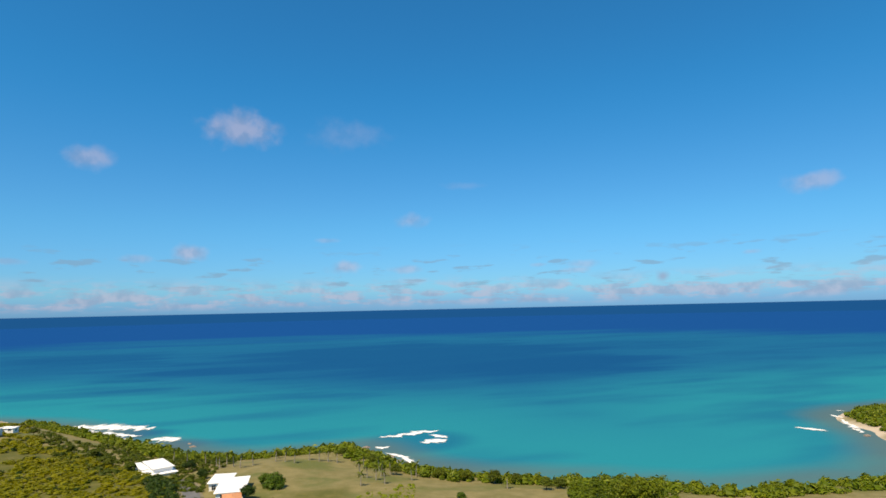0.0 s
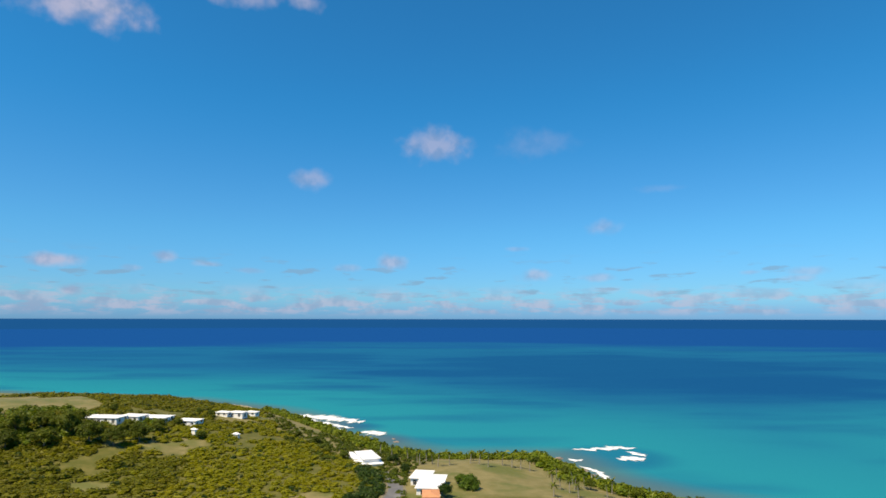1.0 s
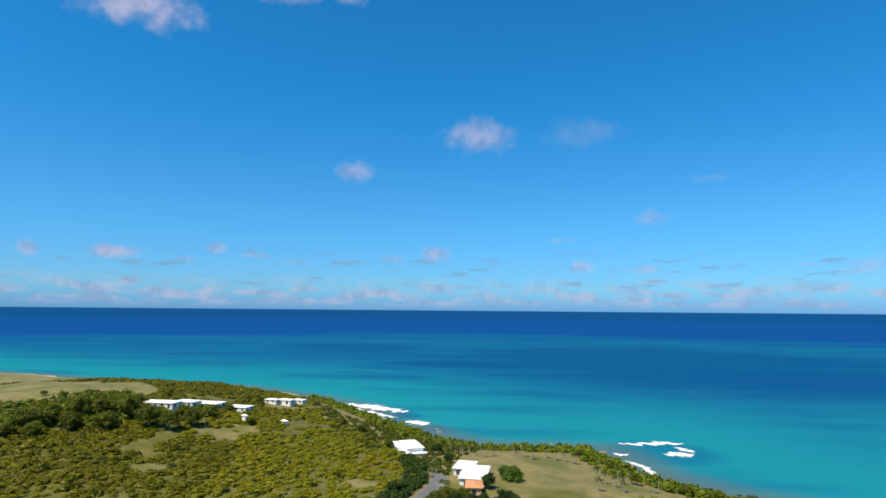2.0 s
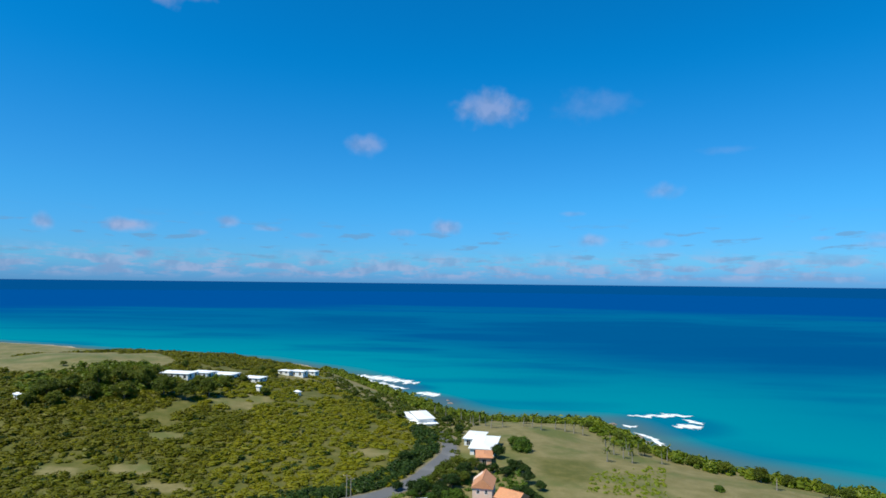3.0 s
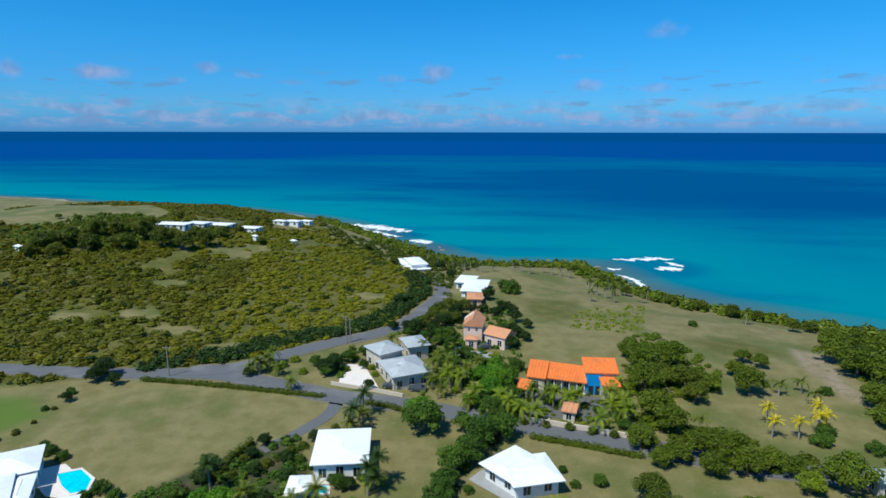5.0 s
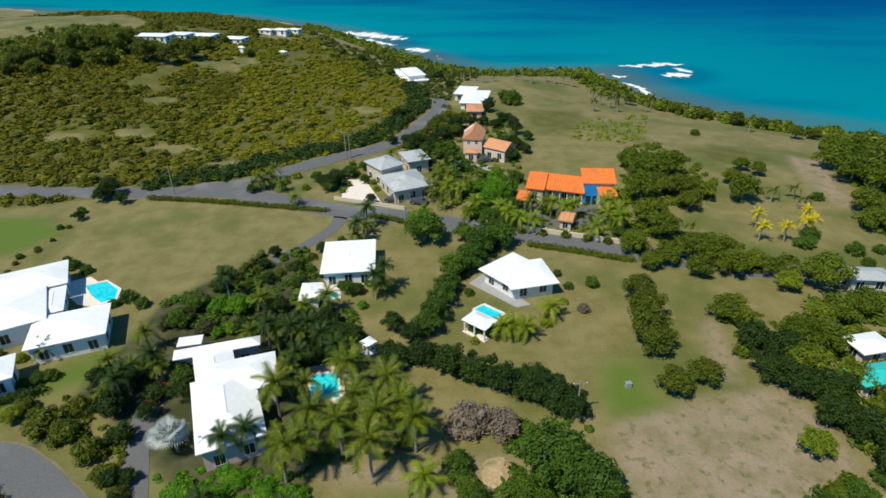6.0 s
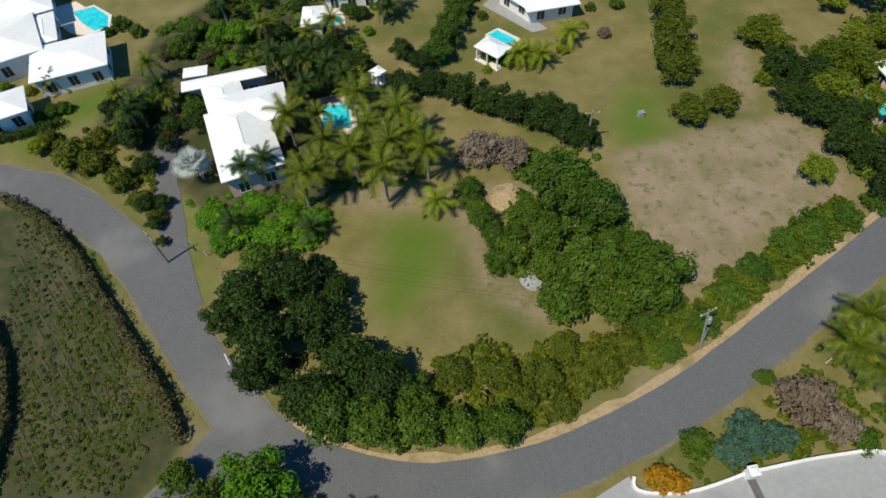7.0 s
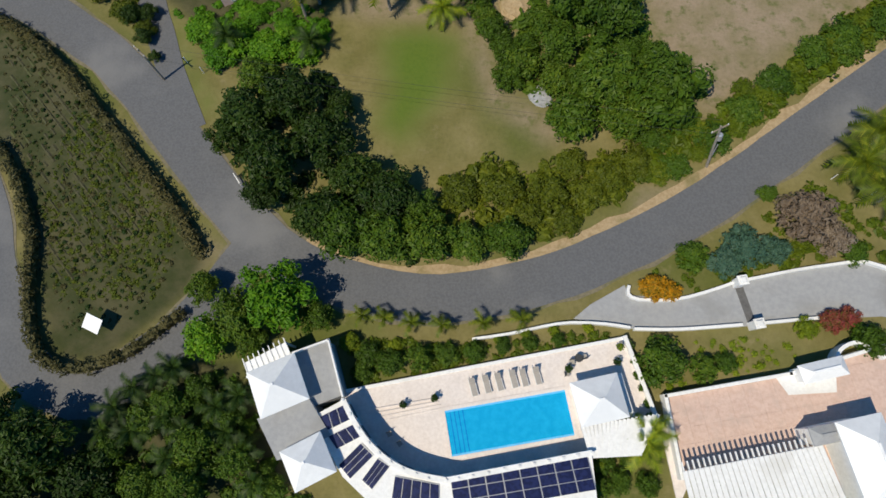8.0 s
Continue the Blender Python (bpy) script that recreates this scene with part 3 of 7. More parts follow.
strip("road", [(-34.7, 30.6), (-38, 36.5), (-40.7, 42), (-42.4, 45.8), (-45.2, 51.6), (-46.8, 57.1), (-46.6, 61.3)], (3.6, 3.2), 0.055, ASPHALT, "dark shaded tarmac driveway to a house", "road", 0.1)
MIDDLE = [(-133.1, 131), (-109.1, 131.5), (-93.5, 131.9), (-79.8, 133), (-66.6, 133.6), (-51.7, 129.1), (-34.7, 123.7), (-19.5, 120.9), (-6.3, 117.5), (6.2, 113.8), (17.8, 109.9), (26.6, 107.5), (35, 105.2), (48.8, 101.3), (60.4, 99.5), (73.8, 98.2)]
strip("verge", MIDDLE, 7.4, 0.05, DUST, "dusty grass verge of the middle road", "verge", 0.4)
strip("road", MIDDLE, 6.2, 0.12, ASPHALT, "long grey tarmac road with dusty edges", "road", 0.06)
UP = [(-76.1, 134.6), (-64, 138.1), (-55, 147.7), (-43.3, 158.6), (-33, 166.4), (-25, 178.7), (-19.4, 198), (-16.6, 211.3), (-18.1, 225.9), (-22.4, 243.3)]
strip("verge", UP, 7.6, 0.1, DUST, "dusty verge along the scrub hill", "verge", 0.4)
strip("road", UP, (6.5, 5.0), 0.16, ASPHALT, "grey tarmac road climbing beside the scrub hill", "road", 0.05)
strip("road", [(-33.2, 122.9), (-33.7, 114.3), (-38.5, 105.2), (-42.4, 99.4)], (3.4, 2.6), 0.05, ASPHALT, "short grey tarmac lane to a garden house", "road", 0.1)


def frame_of(a, b, d):
    """Corner, width along a-b, depth towards d, turn in degrees: a rectangle from three roof corners."""
    a, b, d = Vector(a), Vector(b), Vector(d)
    u = b - a
    wide = u.length
    u = u / wide
    v = Vector((-u.y, u.x))
    deep = (d - a).dot(v)
    if deep < 0:
        return a + v * deep, wide, -deep, math.degrees(math.atan2(u.y, u.x))
    return a, wide, deep, math.degrees(math.atan2(u.y, u.x))


def hip(w, d, z, rise, t=0.16, hipped=1.0):
    """A hipped roof with a thick eave; hipped=0 gives a gable."""
    if w >= d:
        k = min(d / 2, w / 2 - 0.02) * hipped
        r0, r1 = (k, d / 2, z + rise), (w - k, d / 2, z + rise)
        top = [(0, 1, 5, 4), (2, 3, 4, 5), (1, 2, 5), (3, 0, 4)]
    else:
        k = min(w / 2, d / 2 - 0.02) * hipped
        r0, r1 = (w / 2, k, z + rise), (w / 2, d - k, z + rise)
        top = [(3, 0, 4, 5), (1, 2, 5, 4), (0, 1, 4), (2, 3, 5)]
    v = [(0, 0, z), (w, 0, z), (w, d, z), (0, d, z), r0, r1] + [(0, 0, z - t), (w, 0, z - t), (w, d, z - t), (0, d, z - t)]
    return v, top + [(9, 8, 7, 6)] + [(6 + i, 6 + (i + 1) % 4, (i + 1) % 4, i) for i in range(4)]


def window_at(parent, x, y, z, wide, tall, turn, frame_mat=None):
    """A window: a raised frame with a dark pane set in it."""
    m = pose(x, y, z, 0, 0, turn)
    s = 0.09
    f = join(box(-wide / 2, -0.06, 0, wide / 2, 0.05, s), box(-wide / 2, -0.06, tall - s, wide / 2, 0.05, tall), box(-wide / 2, -0.06, s, -wide / 2 + s, 0.05, tall - s),
             box(wide / 2 - s, -0.06, s, wide / 2, 0.05, tall - s), box(-0.03, -0.05, s, 0.03, 0.05, tall - s))
    win = part("window", (*f, frame_mat or WHITE), parent, "", m)
    part("pane", (*box(-wide / 2 + s, -0.035, s, wide / 2 - s, 0.03, tall - s), GLASS), win)
    return win


def wing(parent, a, b, d, eave, rise, wall_mat, roof_mat, over=0.6, hipped=1.0, base=None, openings=True):
    """One rectangular wing with walls, roof and windows, given by three corners of its eaves."""
    o, w, dp, turn = frame_of(a, b, d)
    z0 = 0.0 if base is None else base
    at = parent.matrix_basis.inverted() @ pose(o.x, o.y, parent.matrix_basis.translation.z, 0, 0, turn)
    i = over
    wall = part("wall", (*box(i, i, z0 - 0.4, w - i, dp - i, eave - 0.15), wall_mat), parent, "", at)
    roof = part("roof", (*hip(w, dp, eave, rise, 0.16, hipped), roof_mat), parent, "", at)
    # ridge capping
    if rise > 0.3:
        if w >= dp:
            k = min(dp / 2, w / 2 - 0.02) * hipped
            ridge = box(k, dp / 2 - 0.12, eave + rise - 0.05, w - k, dp / 2 + 0.12, eave + rise + 0.05)
        else:
            k = min(w / 2, dp / 2 - 0.02) * hipped
            ridge = box(w / 2 - 0.12, k, eave + rise - 0.05, w / 2 + 0.12, dp - k, eave + rise + 0.05)
        part("ridge_cap", (*ridge, roof_mat), roof)
    if openings:
        for length, place in ((w - 2 * i, lambda s: (i + s, i, 0)), (w - 2 * i, lambda s: (i + s, dp - i, 180)), (dp - 2 * i, lambda s: (i, i + s, -90)), (dp - 2 * i, lambda s: (w - i, i + s, 90))):
            n = int(length // 3.0)
            for k in range(n):
                x, y, r = place((k + 0.5) * length / n)
                tall = min(1.9, eave - z0 - 1.0)
                if tall > 0.7:
                    win = window_at(parent, 0, 0, 0, 1.5, tall, 0)
                    win.matrix_basis = at @ pose(x, y, z0 + 0.45 + (0.5 if k % 2 else 0) * 0.6, 0, 0, r)
    return at, w, dp


def house(name, at, label, category="house"):
    return thing(name, pose(at[0], at[1], height(*at)), label, category)


def pool(at, outline, water, rim_mat, label, rim=0.45, lift=0.12):
    """A sunk basin with a coping and water a little below it."""
    x0 = sum(p[0] for p in outline) / len(outline)
    y0 = sum(p[1] for p in outline) / len(outline)
    t = thing("swimming_pool", pose(x0, y0, height(x0, y0) + at), label, "pool", "garden pools")
    loc = [(p[0] - x0, p[1] - y0) for p in outline]
    part("water_surface", (*prism(loc, -0.2, lift - 0.06), water), t)
    n = len(loc)
    outer = []
    for k, p in enumerate(loc):
        r = math.hypot(*p)
        outer.append((p[0] * (1 + rim * 1.3 / r), p[1] * (1 + rim * 1.3 / r)))
    v = [(*p, z) for z in (-0.2, lift) for p in loc] + [(*p, z) for z in (-0.2, lift) for p in outer]
    f = []
    for k in range(n):
        j = (k + 1) % n
        f += [(n + k, 3 * n + k, 3 * n + j, n + j), (k, n + k, n + j, j), (2 * n + k, 2 * n + j, 3 * n + j, 3 * n + k)]
    part("coping", (v, f, rim_mat), t)
    return t


def patio(name, outline, z, mat, label, category="terrace"):
    x0 = sum(p[0] for p in outline) / len(outline)
    y0 = sum(p[1] for p in outline) / len(outline)
    ob = new(name, mesh(name, *prism([(p[0] - x0, p[1] - y0) for p in outline], -0.3, z), mat))
    ob.matrix_basis = pose(x0, y0, height(x0, y0))
    return tagged(ob, label, category, kind="structure")


# the broad white house with its pavilions
h = house("house", (-78.1, 78.1), "broad white house of linked pavilions with pale roofs")
wing(h, (-88.8, 76), (-75.3, 84.6), (-82.5, 91.3), 3.6, 1.1, WHITE, WHITE_ROOF)
wing(h, (-82.2, 66), (-71.5, 73.4), (-80.5, 81.5), 3.9, 1.2, WHITE, WHITE_ROOF)
wing(h, (-70.3, 65.6), (-59.8, 70.6), (-67.8, 77.1), 3.4, 0.9, WHITE, WHITE_ROOF)
wing(h, (-74.3, 74.8), (-71, 76.7), (-78.1, 82.8), 3.2, 0.4, WHITE, WHITE_ROOF)
wing(h, (-73.8, 55.9), (-67.5, 59.9), (-72.6, 64.1), 3.4, 0.9, WHITE, WHITE_ROOF)
patio("terrace", [(-81.7, 88.8), (-76.6, 92), (-66.9, 85.6), (-66.7, 81.6), (-73.2, 82.6)], 0.14, PALE_DECK, "pale pink paved terrace beside a pool")
pool(0.14, [(-75.6, 88.6), (-72.3, 90.3), (-68.5, 87.7), (-67.2, 84.4), (-69.2, 83.3), (-72.3, 85.4)], POOL_CYAN, PALE_DECK, "cyan garden pool with rounded end on pale terrace")

# the square white-roofed house behind the palms
h = house("house", (-26.8, 99.7), "square white-roofed bungalow among palms")
wing(h, (-30, 89.8), (-19.9, 91.4), (-21.5, 103.7), 3.4, 0.5, WHITE, WHITE_ROOF)
h = house("pool_house", (-30.2, 89.6), "small white pool house beside a pool", "pool house")
wing(h, (-32.1, 82.8), (-28.4, 83.3), (-29.7, 88.2), 2.6, 0.5, WHITE, WHITE_ROOF)
patio("terrace", [(-33.5, 85.7), (-25.7, 87), (-26.7, 91.8), (-32.4, 92)], 0.1, PALE_DECK, "pale terrace beside a small pool")
pool(0.1, [(-29.9, 86.1), (-26.2, 87), (-26.8, 89), (-30.3, 88.5)], POOL_CYAN, PALE_DECK, "small pale green pool behind a bungalow")

# the low white house with its open pool pavilion
h = house("house", (6.9, 94.7), "low white gabled house with deep eaves on a lawn")
wing(h, (-0.8, 93.5), (5.5, 87.1), (6.7, 99.4), 3.0, 0.4, WHITE, WHITE_ROOF, 0.9, 0.5)
wing(h, (5, 86.8), (13.9, 89.5), (10.4, 97.9), 2.9, 0.5, WHITE, WHITE_ROOF, 0.9, 0.5)
patio("terrace", [(-2.5, 93), (0, 96.4), (8.7, 86.5), (6.2, 85.5)], 0.1, CONCRETE, "grey terrace along a low white house")


def open_pavilion(a, b, d, eave, rise, roof_mat, label, posts=(3, 2), post_mat=None):
    o, w, dp, turn = frame_of(a, b, d)
    t = thing("pavilion", pose(o.x, o.y, height(o.x, o.y), 0, 0, turn), label, "pavilion")
    part("roof", (*hip(w, dp, eave, rise), roof_mat), t)
    part("floor_slab", (*box(0.1, 0.1, -0.3, w - 0.1, dp - 0.1, 0.16), PALE_DECK), t)
    for i in range(posts[0]):
        for j in range(posts[1]):
            x, y = 0.4 + i * (w - 0.8) / max(1, posts[0] - 1), 0.4 + j * (dp - 0.8) / max(1, posts[1] - 1)
            part("post", (*box(x - 0.11, y - 0.11, 0.16, x + 0.11, y + 0.11, eave - 0.14), post_mat or WHITE), t)
    return t


open_pavilion((-3.3, 78.1), (0.6, 75.2), (-1.2, 81.1), 2.6, 0.7, WHITE_ROOF, "open white-posted pavilion at the end of a pool")
patio("terrace", [(-1.7, 84), (0.5, 86.5), (4.3, 83.6), (1.7, 79.9)], 0.12, PALE_DECK, "pale terrace round a slim pool")
pool(0.12, [(-1.3, 84.4), (0.3, 85.8), (3.7, 83.2), (2.1, 81.5)], POOL_CYAN, PALE_DECK, "slim bright cyan pool beside a pavilion", 0.3)

# the long white house in the palms
h = house("house", (-36.8, 62.4), "long white house with stepped hip roofs among palms")
wing(h, (-45.4, 64), (-33.6, 68.3), (-34.7, 70.4), 4.0, 0.7, PINK, WHITE_ROOF)
wing(h, (-38, 55.8), (-28, 59.7), (-30.9, 66.6), 4.2, 1.2, PINK, WHITE_ROOF)
wing(h, (-34.3, 47.1), (-26.7, 51), (-32.1, 63.9), 3.9, 1.5, PINK, WHITE_ROOF)
wing(h, (-39.7, 59.2), (-34.7, 61.9), (-37.7, 68.4), 3.8, 0.9, PINK, WHITE_ROOF)
h = house("shed", (-48.3, 73.6), "small white flat-roofed outbuilding", "shed")
wing(h, (-47.6, 69), (-44, 70), (-44.9, 72.2), 2.4, 0.15, WHITE, WHITE_ROOF, 0.25, openings=False)
patio("terrace", [(-27, 67.8), (-21.8, 69.7), (-19, 60.8), (-25.1, 59.8)], 0.1, PINK_DECK, "terracotta paved terrace round a pool")
pool(0.1, [(-25.3, 65.9), (-21.8, 67), (-20.2, 61.7), (-24.5, 60.8)], POOL_CYAN, PALE_DECK, "bright turquoise pool on a terracotta terrace")
open_pavilion((-19.1, 71.7), (-17.6, 70.4), (-17.7, 73.2), 2.4, 0.5, WHITE_ROOF, "little white-roofed garden shelter", (2, 2))

# the orange-roofed villa on the middle road
h = house("house", (22.7, 136.9), "villa with bright orange roofs and a blue porch")


def lean_wing(parent, a, b, deep, front, back, wall_mat, roof_mat, porch=0.0, base=0.0):
    """A block under one sloping roof, low in front and high behind; porch leaves an open colonnade."""
    a, b = Vector(a), Vector(b)
    u = b - a
    w = u.length
    at = parent.matrix_basis.inverted() @ pose(a.x, a.y, parent.matrix_basis.translation.z, 0, 0, math.degrees(math.atan2(u.y, u.x)))
    o, t = 0.45, 0.22
    rise = (back - front) / deep
    zf, zb = front - o * rise, back + o * rise
    v = [(-o, -o, zf), (w + o, -o, zf), (w + o, deep + o, zb), (-o, deep + o, zb)]
    v += [(x, y, z - t) for x, y, z in v]
    q = [(0, 1, 2, 3), (7, 6, 5, 4), (4, 5, 1, 0), (5, 6, 2, 1), (6, 7, 3, 2), (7, 4, 0, 3)]
    roof = part("roof", (v, q, roof_mat), parent, "", at)
    # courses of rounded cover tiles running down the slope
    n = max(3, int(w / 0.62))
    for k in range(n + 1):
        x = -o + 0.1 + k * (w + 2 * o - 0.2) / n
        part("tile_course", (*tube([(x, -o, zf + 0.02), (x, deep + o, zb + 0.02)], [0.09, 0.09], 6), roof_mat), roof)
    y0 = porch
    zp = front + porch * rise
    body = [(0, y0, base - 0.4), (w, y0, base - 0.4), (w, deep, base - 0.4), (0, deep, base - 0.4), (0, y0, zp - t), (w, y0, zp - t), (w, deep, back - t), (0, deep, back - t)]
    part("wall", (body, [(3, 2, 1, 0), (4, 5, 6, 7), (0, 1, 5, 4), (1, 2, 6, 5), (2, 3, 7, 6), (3, 0, 4, 7)], wall_mat), parent, "", at)
    for k in range(max(1, int(w // 2.4))):
        x = (k + 0.5) * w / max(1, int(w // 2.4))
        win = window_at(parent, 0, 0, 0, 1.3, min(2.1, zp - base - 0.8), 0)
        win.matrix_basis = at @ pose(x, y0, base + 0.25, 0, 0, 0)
    if porch:
        for k in range(int(w // 1.8) + 1):
            x = 0.15 + k * (w - 0.3) / int(w // 1.8)
            part("column", (*tube([(x, 0.1, base), (x, 0.1, base + 0.2), (x, 0.1, base + 0.21), (x, 0.1, front - t)], [0.2, 0.2, 0.13, 0.12], 8), WHITE), parent, "", at)
    return at


lean_wing(h, (10.4, 131.4), (14.1, 130.6), 5.6, 3.4, 5.0, CREAM, ORANGE_ROOF)
lean_wing(h, (14.7, 131.6), (23.4, 129.2), 5.0, 3.2, 4.7, CREAM, ORANGE_ROOF, 1.7)
lean_wing(h, (23.6, 129.6), (30.6, 129.6), 4.6, 5.6, 7.0, CREAM, ORANGE_ROOF)
lean_wing(h, (27.2, 126.6), (30.6, 127.0), 2.6, 3.6, 4.5, CREAM, ORANGE_ROOF)
lean_wing(h, (7.9, 126.4), (9.8, 125.8), 2.6, 2.7, 3.4, CREAM, ORANGE_ROOF)
lean_wing(h, (16.8, 116.3), (19.1, 115.6), 2.4, 2.4, 2.9, CREAM, PALE_ORANGE_ROOF)
part("porch", (*box(0, 0, 0, 3.3, 0.25, 5.0), BLUE_PAINT), h, "bright blue painted porch wall", h.matrix_basis.inverted() @ Matrix.Translation((23.75, 129.2, h.matrix_basis.translation.z)))
for door_x, wide in ((24.2, 1.1), (25.8, 0.9)):
    part("porch_door", (*box(0, -0.05, 0, wide, 0.02, 2.2), GLASS), h, "", h.matrix_basis.inverted() @ Matrix.Translation((door_x, 129.2, h.matrix_basis.translation.z)))
patio("terrace", [(8.8, 117.7), (12.4, 131.4), (28, 127.3), (26.1, 115.8)], 0.1, DARK_PAVE, "dark paved forecourt of the orange-roofed villa")
WALL_LINE = ((8.7, 115), (13.5, 113.9), (18.1, 112.6), (22.1, 111.6), (29.8, 109.3))
for p, q in zip(WALL_LINE, WALL_LINE[1:]):
    span = math.dist(p, q)
    t = thing("garden_wall", pose(*p, height(*p), 0, 0, math.degrees(math.atan2(q[1] - p[1], q[0] - p[0]))), "low cream rendered roadside wall", "wall", "roadside walls")
    part("wall_panel", (*box(0.3, -0.15, -0.2, span - 0.1, 0.15, 1.2, 0.05), CREAM), t)
    part("pier", (*box(-0.1, -0.22, -0.2, 0.3, 0.22, 1.5, 0.08), CREAM), t)

# the grey-roofed house
h = house("house", (-21.8, 142.3), "cream house with grey shingled hip roofs")
wing(h, (-26.2, 136.9), (-20.5, 141.9), (-25, 149.5), 5.0, 1.3, CREAM, GREY_ROOF)
wing(h, (-21.6, 126.8), (-12.5, 131.6), (-17.2, 142.4), 3.6, 1.6, CREAM, GREY_ROOF)
wing(h, (-20.4, 145.4), (-14.4, 148.2), (-18.2, 155.8), 4.0, 1.1, CREAM, GREY_ROOF)
patio("terrace", [(-35.4, 130.8), (-37.1, 142.4), (-31.7, 142.7), (-25, 128.6)], 0.08, PALE_DECK, "pale pink paved forecourt")

# the peach villa
h = house("house", (-1.1, 170.3), "peach villa with pale terracotta hip roofs")
wing(h, (-6.6, 160.6), (-0.6, 160), (-6.3, 169.5), 5.4, 2.4, PALE_PEACH, PALE_ORANGE_ROOF, 0.35, 0.0)
wing(h, (-0.6, 159.4), (5.6, 155.4), (2.9, 165), 3.6, 1.7, PALE_PEACH, PALE_ORANGE_ROOF, 0.35, 0.0)
wing(h, (-5.8, 156.6), (-2, 156.4), (-5.6, 160), 2.7, 0.6, PALE_PEACH, PALE_ORANGE_ROOF, 0.3)
gable_at = h.matrix_basis.inverted() @ Matrix.Translation((0, 0, h.matrix_basis.translation.z))
part("gable", ([(-6.2, 160.95, 5.2), (-1.0, 160.42, 5.2), (-3.6, 160.68, 7.3), (-6.2, 169.2, 5.2), (-1.0, 168.7, 5.2), (-3.6, 168.95, 7.3)], [(0, 1, 2), (5, 4, 3), (0, 3, 4, 1), (1, 4, 5, 2), (2, 5, 3, 0)], PALE_PEACH), h, "", gable_at)
for wx, wz, wide in ((-4.7, 3.7, 0.9), (-2.5, 3.7, 0.9), (-3.6, 5.3, 0.8)):
    upper = window_at(h, 0, 0, 0, wide, 1.2, 0)
    upper.matrix_basis = gable_at @ pose(wx, 160.93 - (wx + 6.2) * 0.1, wz, 0, 0, -5)
patio("terrace", [(-8, 150), (4, 148.4), (5, 152.6), (-6.5, 155.6)], 0.08, CONCRETE, "grey paved forecourt of the peach villa")
pool(0.1, [(-8.2, 156.4), (-6.6, 155.8), (-6.4, 159), (-8, 159.6)], POOL_CYAN, PALE_DECK, "small bright pool beside the peach villa", 0.3)

# white houses towards the shore
h = house("house", (-5.1, 229.7), "white flat-roofed house above a field by the sea")
wing(h, (-9.7, 208.9), (-0.1, 207.9), (1.2, 226.5), 2.8, 0.5, WHITE, WHITE_ROOF)
wing(h, (-12.4, 221), (-4.9, 219.7), (-5.2, 232), 3.0, 0.4, WHITE, WHITE_ROOF)
wing(h, (-6.7, 197.4), (-0.8, 197.6), (-1.3, 206.7), 3.0, 0.6, PEACH, PALE_ORANGE_ROOF)
h = house("house", (-34.5, 283.7), "stacked white villa on the shore")
wing(h, (-36, 250.6), (-24.6, 254.6), (-27.1, 272.3), 3.0, 0.4, WHITE, WHITE_ROOF)
wing(h, (-33.3, 253.3), (-26, 256.2), (-28.2, 273.1), 4.8, 0.5, WHITE, WHITE_ROOF)
wing(h, (-38.1, 259.1), (-34.7, 260.7), (-37.1, 275), 3.6, 0.4, WHITE, WHITE_ROOF)

# villas on the hill, each wing: place, width, eave height
for label, wings in (
    ("long low white villa on the wooded hilltop", ((-156.2, 273.0, 18.1, 3.5), (-148.5, 283.4, 11.6, 3.5), (-139.2, 286.9, 14.2, 3.1))),
    ("small white villa below the hilltop", ((-123.1, 287.6, 11.0, 2.8), (-112.6, 271.6, 3.0, 3.5))),
    ("white villa with several roofs on the headland", ((-121.3, 328.8, 7.8, 2.8), (-113.8, 329.9, 8.7, 3.8), (-111.9, 348.0, 7.5, 2.8))),
    ("tiny white hut on the scrub hill", ((-96.2, 279.4, 3.3, 2.1),)),
    ("small white house at the edge of the wood", ((-188.2, 216.9, 4.0, 2.8),)),
):
    h = house("house", wings[0][:2], label)
    for x, y, wide, eave in wings:
        deep = min(9, wide * 0.7)
        ground = height(x, y) - h.matrix_basis.translation.z
        wing(h, (x - wide / 2, y), (x + wide / 2, y - 2), (x - wide / 2, y + deep), 0.8 * eave + ground, 0.5, WHITE, WHITE_ROOF, 0.4, base=ground)


# ---- the villa under the camera, with its drive ----
DRIVE = [(9.8, 11.4), (11.5, 13), (15, 15.3), (15.4, 14.3), (20.4, 14.1), (26.2, 16.1), (33.1, 18.2), (38.9, 19.3), (44.4, 18.8), (48.6, 17.9), (47.8, 13.2), (40.4, 13.8), (32.6, 12.9), (27.6, 11.9), (16.4, 10.7)]
patio("driveway", DRIVE, 0.085, CONCRETE, "pale worn concrete driveway", "driveway")


def low_wall(points, thick, tall, mat, label, group="drive walls", z=0.0, step=1.5):
    v, f = ribbon(points, thick, tall + z, tall + 0.3, 0, step)
    line = smooth_line(points, step)
    n = len(line)
    f = f + [(0, 2, 3, 1), (4 * n - 4, 4 * n - 3, 4 * n - 1, 4 * n - 2)]
    ob = new("garden_wall", mesh("garden_wall", v, f, mat))
    return tagged(ob, label, "wall", group)


